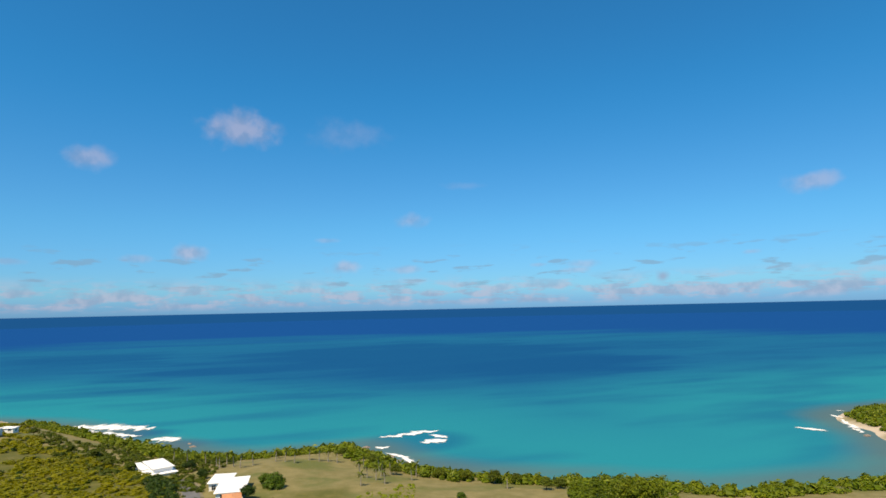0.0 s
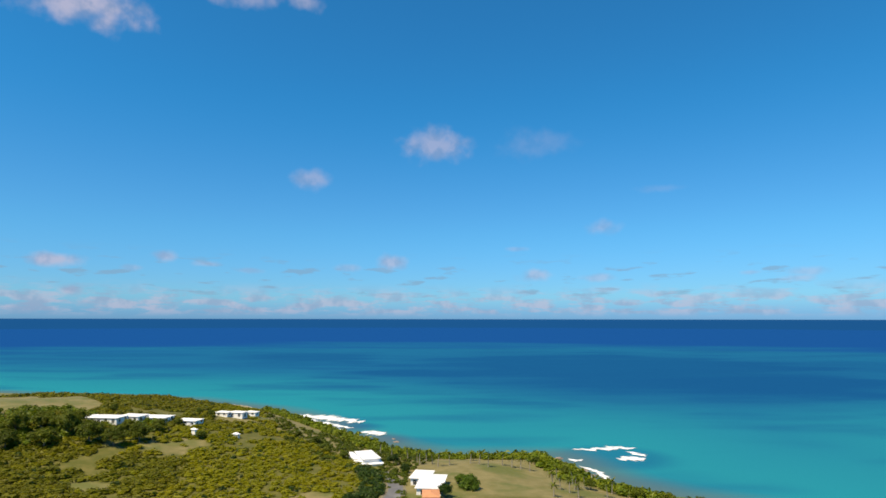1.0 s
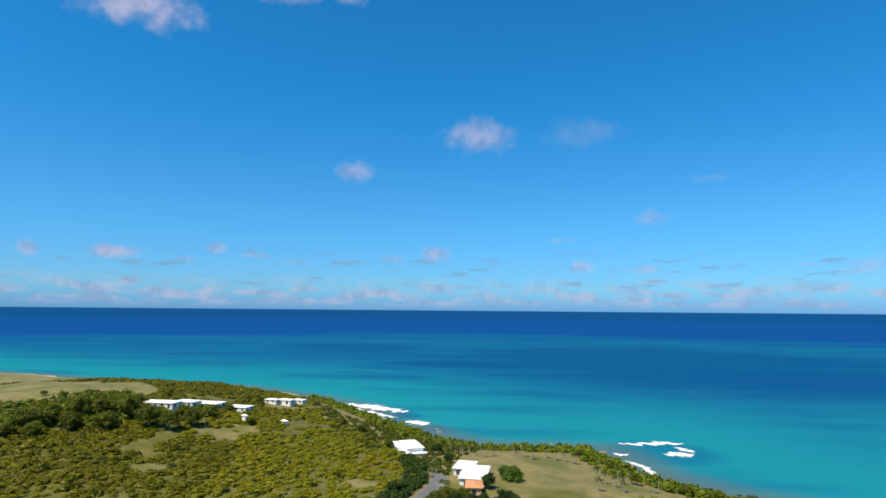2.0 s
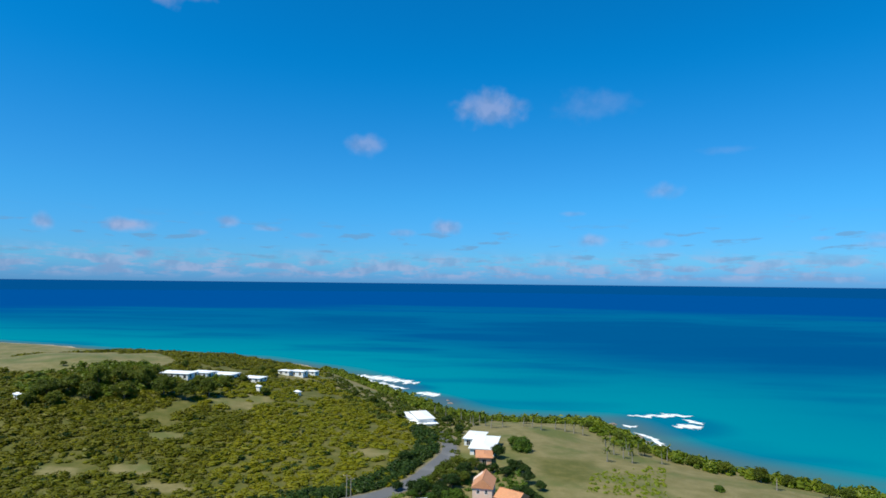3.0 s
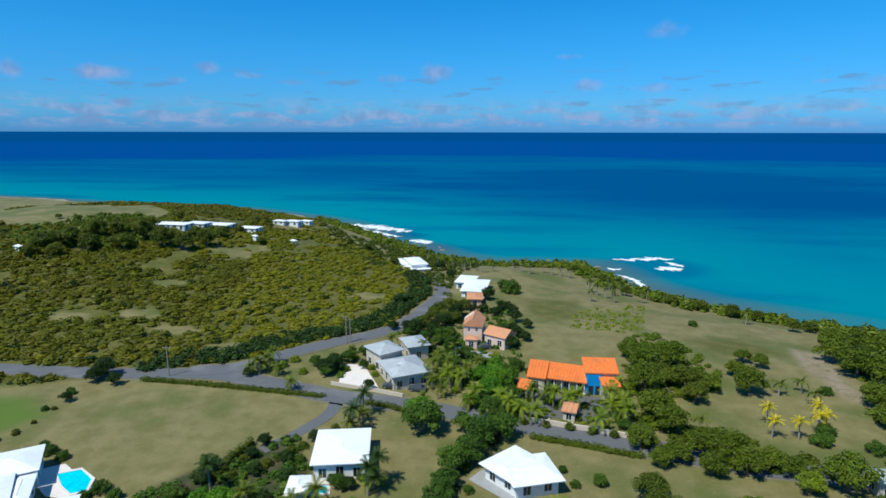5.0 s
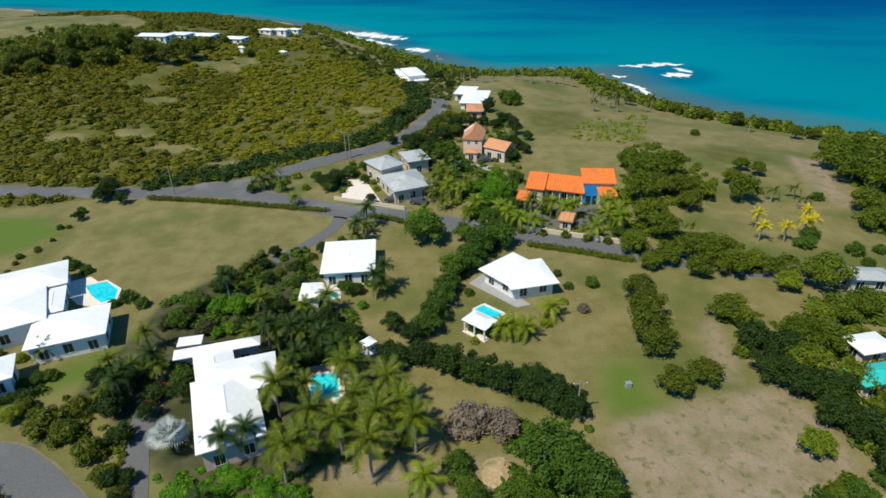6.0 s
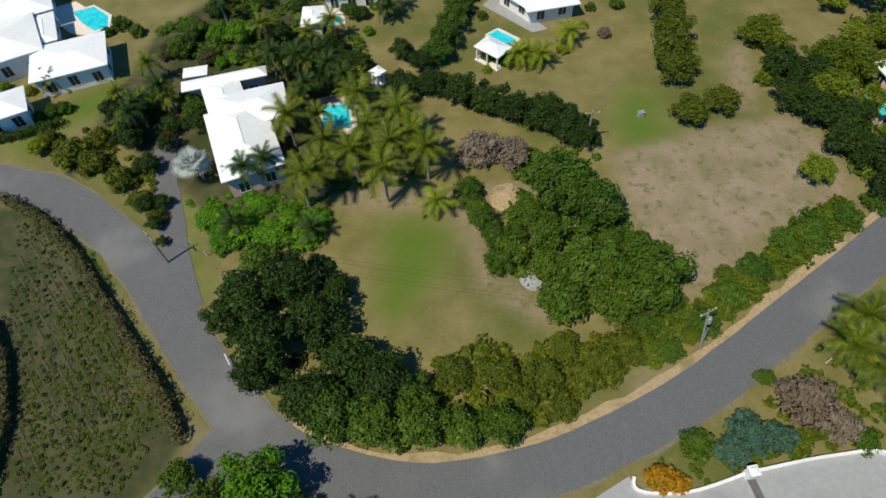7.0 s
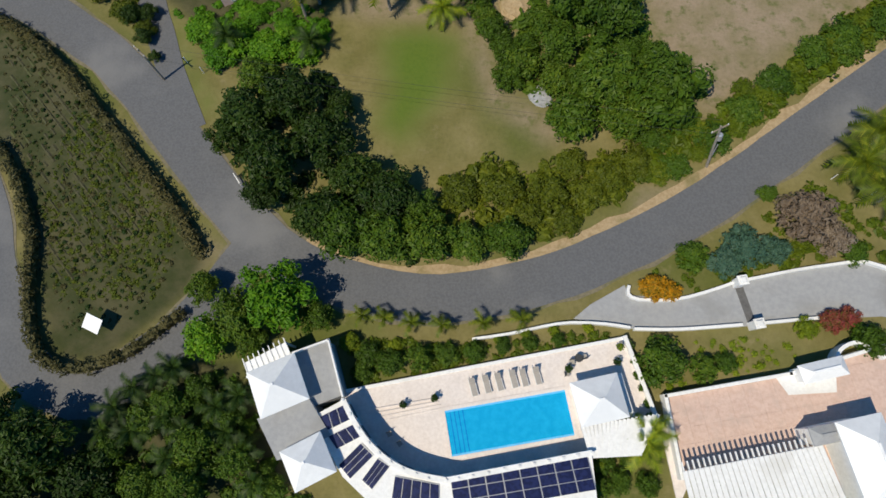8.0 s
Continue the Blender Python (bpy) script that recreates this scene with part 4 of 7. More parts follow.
low_wall([(15.4, 15.2), (15.3, 14.3), (16.4, 13.8), (19.8, 14), (23, 15), (25.9, 16.2)], 0.3, 0.5, WHITE, "low curved white kerb wall of the drive")
low_wall([(26.9, 16.5), (32, 17.9), (36, 18.8), (39.4, 19.3), (43.2, 18.1)], 0.3, 0.6, WHITE, "low white wall along the drive")
low_wall([(15.8, 10.7), (20.3, 11), (26.5, 11.9)], 0.3, 0.6, WHITE, "low white wall below the drive")
low_wall([(28.4, 12.2), (32.6, 12.9), (37.1, 13.6)], 0.3, 0.6, WHITE, "low white wall below the drive")
low_wall([(-0.4, 8.5), (3.3, 9.3), (6.7, 10.3), (9.5, 10.9), (13, 11), (15.4, 10.8)], 0.25, 0.7, WHITE, "low white wall above the border")


low_wall([(-37, 129.8), (-31, 128.2), (-26, 126.8), (-18.7, 124.5)], 0.3, 0.9, CREAM, "low cream roadside wall before the grey-roofed house", "roadside walls")


def gate_pier(x, y):
    t = thing("gate_pier", pose(x, y, height(x, y) + 0.05, 0, 0, 14), "square white gate pier with a stepped cap", "pier", "gate piers")
    part("shaft", (*box(-0.4, -0.4, -0.2, 0.4, 0.4, 1.6), WHITE), t)
    part("cap", (*join(box(-0.5, -0.5, 1.6, 0.5, 0.5, 1.75), box(-0.32, -0.32, 1.75, 0.32, 0.32, 1.95, 0.1)), WHITE), t)


gate_pier(*(26.3, 16.2))
gate_pier(*(27.6, 11.9))
patio("gate_track", [(26.2, 15.7), (27, 15.9), (28, 12.4), (27.2, 12.2)], 0.1, DARK_PAVE, "dark paved gate track across the drive", "track")

DECK_Z = 0.6
DECK = [(-13, 2.3), (14.8, 9.7), (17.7, 2.1), (16.5, -1), (11.2, -1.4), (-2, -5), (-6.9, -4.4), (-10.6, -1.6)]
deck_x, deck_y = DECK[0]
terrace = thing("pool_terrace", pose(deck_x, deck_y, 0), "pale pink paved pool terrace with a white edge", "terrace", kind="structure")
part("slab", (*prism([(x - deck_x, y - deck_y) for x, y in DECK], -0.3, DECK_Z - 0.012), PALE_DECK), terrace)
POOL = [(-2.5, 1.3), (9.1, 4.2), (10.3, 0.2), (-1.6, -2.9)]


def edge_wall(a, b, z0, z1, thick, mat, name, parent, label=""):
    d = Vector(b) - Vector(a)
    at = parent.matrix_basis.inverted() @ pose(a[0], a[1], 0, 0, 0, math.degrees(math.atan2(d.y, d.x)))
    return part(name, (*box(-thick / 2, -thick / 2, z0, d.length + thick / 2, thick / 2, z1, 0.04), mat), parent, label, at)


edge_wall(DECK[0], DECK[1], -0.3, DECK_Z + 0.12, 0.35, WHITE, "edge_kerb", terrace)
edge_wall(DECK[1], DECK[2], -0.3, DECK_Z + 0.5, 0.4, WHITE, "side_wall", terrace, "thick white side wall")

# the swimming pool: water, tiled rim and steps
pool_u = (Vector(POOL[1]) - Vector(POOL[0]))
pool_len, pool_turn = pool_u.length, math.degrees(math.atan2(pool_u.y, pool_u.x))
pool_wide = abs((Vector(POOL[3]) - Vector(POOL[0])).cross(pool_u.normalized()))
villa_pool = thing("swimming_pool", pose(*POOL[3], DECK_Z, 0, 0, pool_turn), "bright blue rectangular pool with steps at one end", "pool", "garden pools")
part("water_surface", (*box(0, 0, -0.5, pool_len, pool_wide, 0.05), POOL_BLUE), villa_pool)
part("coping", (*join(box(-0.35, -0.35, -0.5, pool_len + 0.35, 0, 0.09), box(-0.35, pool_wide, -0.5, pool_len + 0.35, pool_wide + 0.35, 0.09), box(-0.35, 0, -0.5, 0, pool_wide, 0.09),
                      box(pool_len, 0, -0.5, pool_len + 0.35, pool_wide, 0.09)), PALE_DECK), villa_pool)
STEP_BLUE = pool_water("pale_blue_steps", (0.0, 0.16, 0.52), (0.01, 0.2, 0.58))
for k in range(4):
    part("step", (*box(0.45 + k * 0.42, 0.05, 0.04, 0.53 + k * 0.42, pool_wide - 0.05, 0.058), STEP_BLUE), villa_pool)
PALE_RIM = pool_water("light_blue_tiles", (0.1, 0.5, 0.85), (0.14, 0.55, 0.9))
part("tile_band", (*join(box(0, 0, 0.04, pool_len, 0.18, 0.064), box(0, pool_wide - 0.18, 0.04, pool_len, pool_wide, 0.064)), PALE_RIM), villa_pool)

# paving slabs of the terrace
slab_u = pool_u.normalized()
slab_v = Vector((-slab_u.y, slab_u.x))
slab_mesh = mesh("paving_slab", *box(-0.747, -0.747, 0, 0.747, 0.747, 0.05, 0.006), PALE_DECK)
pool_box = [tuple(Vector(POOL[3]) + slab_u * x + slab_v * y) for x, y in ((-0.9, -0.9), (pool_len + 0.9, -0.9), (pool_len + 0.9, pool_wide + 0.9), (-0.9, pool_wide + 0.9))]
for i in range(-12, 22):
    for j in range(-8, 10):
        p = Vector(POOL[3]) + slab_u * (i * 1.5) + slab_v * (j * 1.5)
        ok = all(bool(inside(np.array(p.x + ax), np.array(p.y + ay), DECK)) for ax in (-0.6, 0.6) for ay in (-0.6, 0.6))
        if ok and not bool(inside(np.array(p.x), np.array(p.y), pool_box)):
            part("paving_slab", slab_mesh, terrace, "", pose(p.x - deck_x, p.y - deck_y, DECK_Z - 0.05, 0, 0, pool_turn))
for k, (a, b) in enumerate(((-0.9, -0.36), (pool_wide + 0.36, pool_wide + 0.9))):
    part("border", (*box(-0.9, a, 0, pool_len + 0.9, b, 0.056), PALE_DECK), terrace, "", pose(POOL[3][0] - deck_x, POOL[3][1] - deck_y, DECK_Z - 0.05, 0, 0, pool_turn))
for k, (a, b) in enumerate(((-0.9, -0.36), (pool_len + 0.36, pool_len + 0.9))):
    part("border", (*box(a, -0.36, 0, b, pool_wide + 0.36, 0.056), PALE_DECK), terrace, "", pose(POOL[3][0] - deck_x, POOL[3][1] - deck_y, DECK_Z - 0.05, 0, 0, pool_turn))


def lounger(x, y, turn):
    t = thing("sun_lounger", pose(x, y, DECK_Z, 0, 0, turn), "grey sling sun lounger with a raised back", "lounger", "loungers by the pool")
    part("frame", (*join(box(-0.33, -0.95, 0.26, -0.28, 0.95, 0.31), box(0.28, -0.95, 0.26, 0.33, 0.95, 0.31), box(-0.3, -0.95, 0.26, 0.3, -0.9, 0.31)), WHITE), t)
    part("sling", (*box(-0.28, -0.93, 0.28, 0.28, 0.25, 0.32), FABRIC), t)
    part("backrest", (*box(-0.3, 0, 0, 0.3, 0.75, 0.05), FABRIC), t, "", pose(0, 0.25, 0.3, 45, 0, 0))
    for sx in (-0.3, 0.3):
        for sy in (-0.8, 0.7):
            part("leg", (*box(sx - 0.025, sy - 0.025, 0, sx + 0.025, sy + 0.025, 0.27), WHITE), t)


for p in ((0, 3.8), (1.3, 4.2), (2.5, 4.5), (3.9, 4.9), (4.9, 5.1), (6.2, 5.4)):
    lounger(*p, pool_turn + 4)


PLANTERS = []


def planter(x, y, z=DECK_Z, label="small palm in a round pot on the terrace", colour="dark"):
    t = thing("potted_plant", pose(x, y, z), label, "plant", "terrace pots")
    prof = ((0.16, 0), (0.24, 0.2), (0.27, 0.38), (0.23, 0.44))
    part("pot", (*tube([(0, 0, h) for _, h in prof], [r for r, _ in prof], 10), IRON), t)
    rnd = random.Random(int(x * 10))
    part("foliage", (*leaf_cloud(rnd, [(0, 0, 0.8, 0.35)], 60, 0.16), LEAF[colour]), t)


def chair(x, y, turn):
    t = thing("terrace_chair", pose(x, y, DECK_Z, 0, 0, turn), "dark metal terrace chair", "chair", "terrace chairs")
    part("seat", (*box(-0.24, -0.24, 0.42, 0.24, 0.24, 0.46), FABRIC), t)
    part("backrest", (*box(-0.24, 0.2, 0.46, 0.24, 0.25, 0.9), IRON), t)
    for sx in (-0.22, 0.22):
        for sy in (-0.22, 0.22):
            part("leg", (*box(sx - 0.02, sy - 0.02, 0, sx + 0.02, sy + 0.02, 0.42), IRON), t)


for p in ((-6.7, 1.5), (-3.7, 2.4), (9.2, 6.2), (13.9, 7.2)):
    PLANTERS.append((*p, "dark"))
PLANTERS.append((14.2, 8.7, "lime"))
# broad shallow steps between the upper and the lower terrace
for k in range(4):
    edge_wall((-9.9 + 0.62 * k, 0.83 - 0.27 * k), (-3.6 + 0.22 * k, 2.4 - 0.3 * k), DECK_Z - 0.06, DECK_Z + 0.05 + 0.03 * (3 - k), 0.16, PALE_DECK, "step_edge", terrace)

for p, r in (((-7.8, -1.3), 30), ((-6.7, -2.1), 40), ((9.6, 6.9), 10), ((10.8, 7.5), 200), ((9.1, 5.7), 100)):
    chair(*p, r)
small_table = thing("terrace_table", pose(*(10.2, 7.3), DECK_Z), "small round dark terrace table", "table")
part("tabletop", (*tube([(0, 0, 0.7), (0, 0, 0.74)], [0.42, 0.42], 14), IRON), small_table)
part("pedestal", (*tube([(0, 0, 0), (0, 0, 0.05), (0, 0, 0.06), (0, 0, 0.7)], [0.25, 0.25, 0.04, 0.04], 8), IRON), small_table)


def roof_over(parent, corners, eave, rise, mat, base, wall_mat=None, over=0.35, name="roof"):
    return wing(parent, corners[0], corners[1], corners[2], eave, rise, wall_mat or WHITE, mat, over, base=base, openings=False)


villa = thing("villa", pose(*(-13, -1.3), 0), "white villa with hip roofs and a curved solar-panelled wing", "villa")
# towers with pyramid roofs
roof_over(villa, ((-19.4, -0.9), (-15.1, 1.3), (-17.4, 5.3)), 4.6, 1.7, WHITE_ROOF, -0.2)
roof_over(villa, ((-15.2, -6.9), (-11.7, -4.8), (-13.9, -1.6)), 4.6, 1.6, WHITE_ROOF, -0.2)
# flat roofs between them
part("flat_roof", (*prism([Vector(p) - Vector((-13, -1.3)) for p in ((-20.1, -0.9), (-15.4, 1.3), (-12.9, -1.8), (-17.6, -4.4))], -0.3, 3.6), CONCRETE), villa, "stained pale flat roof")
part("flat_roof", (*prism([Vector(p) - Vector((-13, -1.3)) for p in ((-17.7, 5.4), (-14.4, 6.9), (-12.4, 1.9), (-15.4, 0.5))], -0.3, 3.0), CONCRETE), villa, "grey flat roof with a parapet")
for a, b in (((-14.4, 7), (-12.3, 1.8)), ((-17.7, 5.5), (-14.4, 7))):
    edge_wall(a, b, 2.9, 3.5, 0.2, WHITE, "parapet", villa)
# slatted shade beside the first tower
canopy = [Vector(p) - Vector((-13, -1.3)) for p in ((-22.25, 4.15), (-18.55, 6.45), (-17.8, 5.2), (-21.6, 2.9))]
part("shade_sheet", (*prism([tuple(p) for p in canopy], 3.385, 3.42), WHITE_ROOF), villa, "white ribbed shade sheet")
for k in range(9):
    u = k / 8
    a = Vector((-22.4, 4.3)).lerp(Vector((-18.7, 6.6)), u)
    b = Vector((-21.6, 2.9)).lerp(Vector((-17.8, 5.2)), u)
    d = b - a
    part("shade_slat", (*box(-0.3, -0.05, 0, d.length, 0.05, 0.1), WHITE), villa, "", villa.matrix_basis.inverted() @ pose(a.x, a.y, 3.4, 0, 0, math.degrees(math.atan2(d.y, d.x))))
edge_wall((-21.8, 2.9), (-17.7, 5.2), -0.2, 3.35, 0.25, WHITE, "shade_wall", villa)
edge_wall((-22.3, 4.1), (-18.6, 6.4), 3.22, 3.38, 0.18, WHITE, "shade_beam", villa)
for p in ((-22.3, 4.1), (-20.4, 5.2), (-18.6, 6.4)):
    part("shade_post", (*box(-0.1, -0.1, -0.2, 0.1, 0.1, 3.22), WHITE), villa, "", villa.matrix_basis.inverted() @ pose(*p, 0))

# the curved wing
FRONT = [(-12.2, 1.5), (-10.9, -0.4), (-9.3, -2.2), (-7.1, -3.7), (-4.7, -4.5), (-1.9, -4.8), (4.6, -3.1), (11.1, -1.4)]
BACK = [(11.7, -6), (4.8, -7.7), (-1.5, -9.1), (-5.6, -8.6), (-8.8, -7.2), (-11.4, -5.3), (-13.1, -3), (-14.7, -0.1)]
vx, vy = villa.matrix_basis.translation.xy
part("curved_wing", (*prism([(x - vx, y - vy) for x, y in FRONT + BACK], -0.3, 3.3), WHITE), villa, "white curved wing with a flat roof")
cap = ribbon(FRONT[:6], 0.5, 3.65, 0.5, 0, 0.5)
part("parapet", ([(x - vx, y - vy, z) for x, y, z in cap[0]], cap[1], WHITE), villa)
cap = ribbon(FRONT[5:], 0.5, 3.65, 0.5, 0, 0.5)
part("parapet", ([(x - vx, y - vy, z) for x, y, z in cap[0]], cap[1], WHITE), villa)
for k, p in enumerate(smooth_line(FRONT, 0.62)):
    if k % 2 == 0:
        part("baluster", (*box(-0.12, -0.12, 3.65, 0.12, 0.12, 3.8), WHITE), villa, "", pose(p[0] - vx, p[1] - vy, 0, 0, 0, k * 3))
# colonnade openings in the shade of the wing
for a, b in zip(FRONT[:-1], FRONT[1:]):
    a, b = Vector(a), Vector(b)
    n = max(1, int((b - a).length / 2.4))
    for k in range(n):
        p, q = a.lerp(b, (k + 0.22) / n), a.lerp(b, (k + 0.78) / n)
        edge_wall(tuple(p), tuple(q), 0.55, 2.7, 0.12, GLASS, "glass_door", villa)


def solar_array(corners, cols, rows, z, gap=0.018):
    """Framed solar panels laid over a four-cornered patch of roof."""
    c = [Vector(p) for p in corners]
    o = c[0]
    t = thing("solar_array", pose(o.x, o.y, z), "dark blue framed solar panels on a white roof", "solar panels", "roof solar arrays")

    def at(u, v):
        return c[0].lerp(c[1], u).lerp(c[3].lerp(c[2], u), v) - o

    for i in range(cols):
        for j in range(rows):
            u0, u1, v0, v1 = (i + gap) / cols, (i + 1 - gap) / cols, (j + gap) / rows, (j + 1 - gap) / rows
            q = [at(u0, v0), at(u1, v0), at(u1, v1), at(u0, v1)]
            inner = [p.lerp(sum(q, Vector((0, 0))) / 4, 0.045) for p in q]
            p = part("panel_frame", (*prism([tuple(x) for x in q], 0.05, 0.11), STEEL), t)
            part("solar_panel", (*prism([tuple(x) for x in inner], 0.06, 0.118), SOLAR), p)
    for v in (0.25, 0.75):
        a, b = at(0, v), at(1, v)
        d = b - a
        part("rail", (*box(0, -0.03, -0.02, d.length, 0.03, 0.05), STEEL), t, "", pose(a.x, a.y, 0, 0, 0, math.degrees(math.atan2(d.y, d.x))))


solar_array(((-14.2, -0.2), (-12, 1.1), (-11.3, -0.3), (-13.6, -1.6)), 3, 1, 3.34)
solar_array(((-13.2, -1.9), (-10.9, -0.6), (-9.9, -1.6), (-12.2, -3)), 3, 1, 3.34)
solar_array(((-11.9, -4.4), (-10, -2.2), (-8.7, -3.2), (-10.7, -5.5)), 1, 3, 3.34)
solar_array(((-9.6, -5.5), (-8.3, -3.4), (-7.1, -4), (-8.6, -6.2)), 1, 3, 3.34)
solar_array(((-6.7, -6.8), (-6.6, -4.8), (-2.5, -5.2), (-2.4, -6.8)), 1, 5, 3.34)
solar_array(((-1.6, -4.5), (10.7, -1.7), (11.5, -4.5), (-0.9, -7.6)), 8, 3, 3.34, 0.012)

# pool pavilion and slatted pergola
pav = thing("pavilion", pose(*(12.4, 3.9), DECK_Z), "white pool pavilion with a pyramid roof", "pavilion")
wing(pav, (10.2, 0.7), (14.6, 2), (13.5, 6), 2.6, 1.5, WHITE, WHITE_ROOF, 0.4, base=0, openings=False)
edge_wall((14, 5.8), (15.2, 2), -0.2, 1.9, 0.5, WHITE, "side_bench_wall", pav)


def pergola(a, b, c, d, n, z, label, slat=0.2, mat=None, tail=0.3):
    """Slats from a-b across to d-c on two beams and posts."""
    a, b, c, d = (Vector(p) for p in (a, b, c, d))
    t = thing("pergola", pose(a.x, a.y, 0), label, "pergola", "villa pergolas")
    inv = t.matrix_basis.inverted()
    for k in range(n):
        p, q = a.lerp(b, k / (n - 1)), d.lerp(c, k / (n - 1))
        e = q - p
        part("slat", (*box(-0.3, -slat / 2, z, e.length + 0.3, slat / 2, z + 0.1 + 0.03 * (k % 2)), mat or WHITE), t, "", inv @ pose(p.x, p.y, 0, 0, 0, math.degrees(math.atan2(e.y, e.x))))
    for p, q in ((a, b), (d, c)):
        e = q - p
        for k in range(n if tail > 0.3 and p == a else 0):
            r = p.lerp(q, k / (n - 1))
            part("rafter_tail", (*box(-0.06, -0.1, z - 0.2, 0.06, tail, z - 0.01), WHITE), t, "", inv @ pose(r.x, r.y, 0, 0, 0, math.degrees(math.atan2(e.y, e.x))))
        part("beam", (*box(0, -0.1, z - 0.22, e.length, 0.1, z - 0.003), WHITE), t, "", inv @ pose(p.x, p.y, 0, 0, 0, math.degrees(math.atan2(e.y, e.x))))
        for u in (0.04, 0.5, 0.96):
            r = p.lerp(q, u)
            part("post", (*box(-0.12, -0.12, -0.2, 0.12, 0.12, z - 0.22), WHITE), t, "", inv @ pose(r.x, r.y, 0))


pergola((10.4, 0.6), (17.1, 2.2), (15.6, -1), (11.1, -1.6), 19, 2.9, "white slatted pergola beside the pool", 0.33)

# the paved court of the next wing
COURT = [(18.5, 4.3), (30.4, 7.3), (39.5, 10.7), (46.5, 9.2), (44.6, -2.7), (19.8, -3)]
court = thing("court", pose(*COURT[0], 0), "terracotta paved court with a white parapet", "court", kind="structure")
part("slab", (*prism([Vector(p) - Vector(COURT[0]) for p in COURT], -0.3, 0.8), PINK_DECK), court)
edge_wall(COURT[0], COURT[1], -0.3, 1.35, 0.35, WHITE, "parapet", court)
edge_wall(COURT[0], COURT[5], -0.3, 1.35, 0.35, WHITE, "parapet", court)
edge_wall(COURT[1], COURT[2], -0.3, 1.35, 0.35, WHITE, "parapet", court)
tile_mesh = mesh("paving_tile", *box(-0.736, -0.736, 0, 0.736, 0.736, 0.04, 0.006), PINK_DECK)
court_u = (Vector(COURT[1]) - Vector(COURT[0])).normalized()
court_v = Vector((court_u.y, -court_u.x))
for i in range(17):
    for j in range(7):
        p = court_u * (0.9 + i * 1.48) + court_v * (0.95 + j * 1.48)
        if bool(inside(np.array(p.x + COURT[0][0]), np.array(p.y + COURT[0][1]), COURT)):
            part("paving_tile", tile_mesh, court, "", pose(p.x, p.y, 0.8, 0, 0, math.degrees(math.atan2(court_u.y, court_u.x))))
annex = thing("villa_annex", pose(*(34.7, 1.5), 0.8), "white annex with a large hip roof by the court", "villa")
wing(annex, (34.2, -4), (38.3, -2.8), (34.9, 3.7), 3.6, 1.4, WHITE, WHITE_ROOF, 0.4, base=0, openings=False)
wing(annex, (30.7, 0.7), (35.7, 2.1), (35.4, 3.7), 2.8, 0.4, WHITE, CONCRETE, 0.1, base=0, openings=False)
kiosk = thing("kiosk", pose(*(34.3, 7.8), 0.8), "small white kiosk with a pyramid roof on the parapet", "kiosk")
wing(kiosk, (30.9, 6.2), (35.1, 7.5), (34.5, 9.2), 1.8, 0.7, WHITE, WHITE_ROOF, 0.25, base=0, openings=False)
plinth = [Vector(p) - Vector((34.3, 7.8)) for p in ((29, 7.05), (30.2, 5.3), (34.7, 5.9), (34.9, 8.6), (30.6, 7.5))]
part("plinth", (*prism([tuple(p) for p in plinth], -0.2, 0.09), WHITE), kiosk)
low_wall([(34.8, 9.2), (35.2, 9.9), (36, 10.5), (37.1, 10.8), (38.2, 10.4), (39.3, 9.4)], 0.35, 1.4, WHITE, "curved white parapet at the end of the court", "court walls")
pergola((19.4, -2.6), (31.4, 0.6), (33.1, -4.2), (20.4, -6.7), 26, 3.2, "long white slatted pergola over the court", 0.44, None, 1.1)
patio("path", [(18.1, 2), (18.9, 2.3), (20.6, -3.7), (19.7, -5.7)], 0.2, PALE_DECK, "narrow pale garden path", "path")


# ---- vegetation ----
def leaf_cloud(rnd, centres, count, size, squash=1.0, floor=0.02, keep_up=0.3):
    """Many small bent leaf sprays over the skins of overlapping lumps (x, y, z, r)."""
    v, f = [], []
    weights = [c[3] ** 2 for c in centres]
    for _ in range(count):
        cx, cy, cz, r = rnd.choices(centres, weights)[0]
        d = Vector((rnd.gauss(0, 1), rnd.gauss(0, 1), rnd.gauss(0, 1) + keep_up)).normalized()
        p = Vector((cx, cy, cz)) + Vector((d.x, d.y, d.z * squash)) * r * rnd.uniform(0.76, 1.14)
        if p.z < floor:
            continue
        n = (d + Vector((rnd.uniform(-1, 1), rnd.uniform(-1, 1), rnd.uniform(-0.2, 1.2))) * 0.75).normalized()
        a = n.orthogonal().normalized()
        a.rotate(Matrix.Rotation(rnd.uniform(0, 6.28), 3, n))
        b = n.cross(a)
        s = size * rnd.uniform(0.6, 1.35)
        k = len(v)
        v += [p - a * s, p - b * s * 0.45 + n * s * 0.2, p + a * s - n * s * 0.15, p + b * s * 0.45 + n * s * 0.2]
        f += [(k, k + 1, k + 2), (k, k + 2, k + 3)]
    return v, f


for x, y, colour in PLANTERS:
    planter(x, y, DECK_Z, "bushy plant in a dark round pot on the terrace", colour)


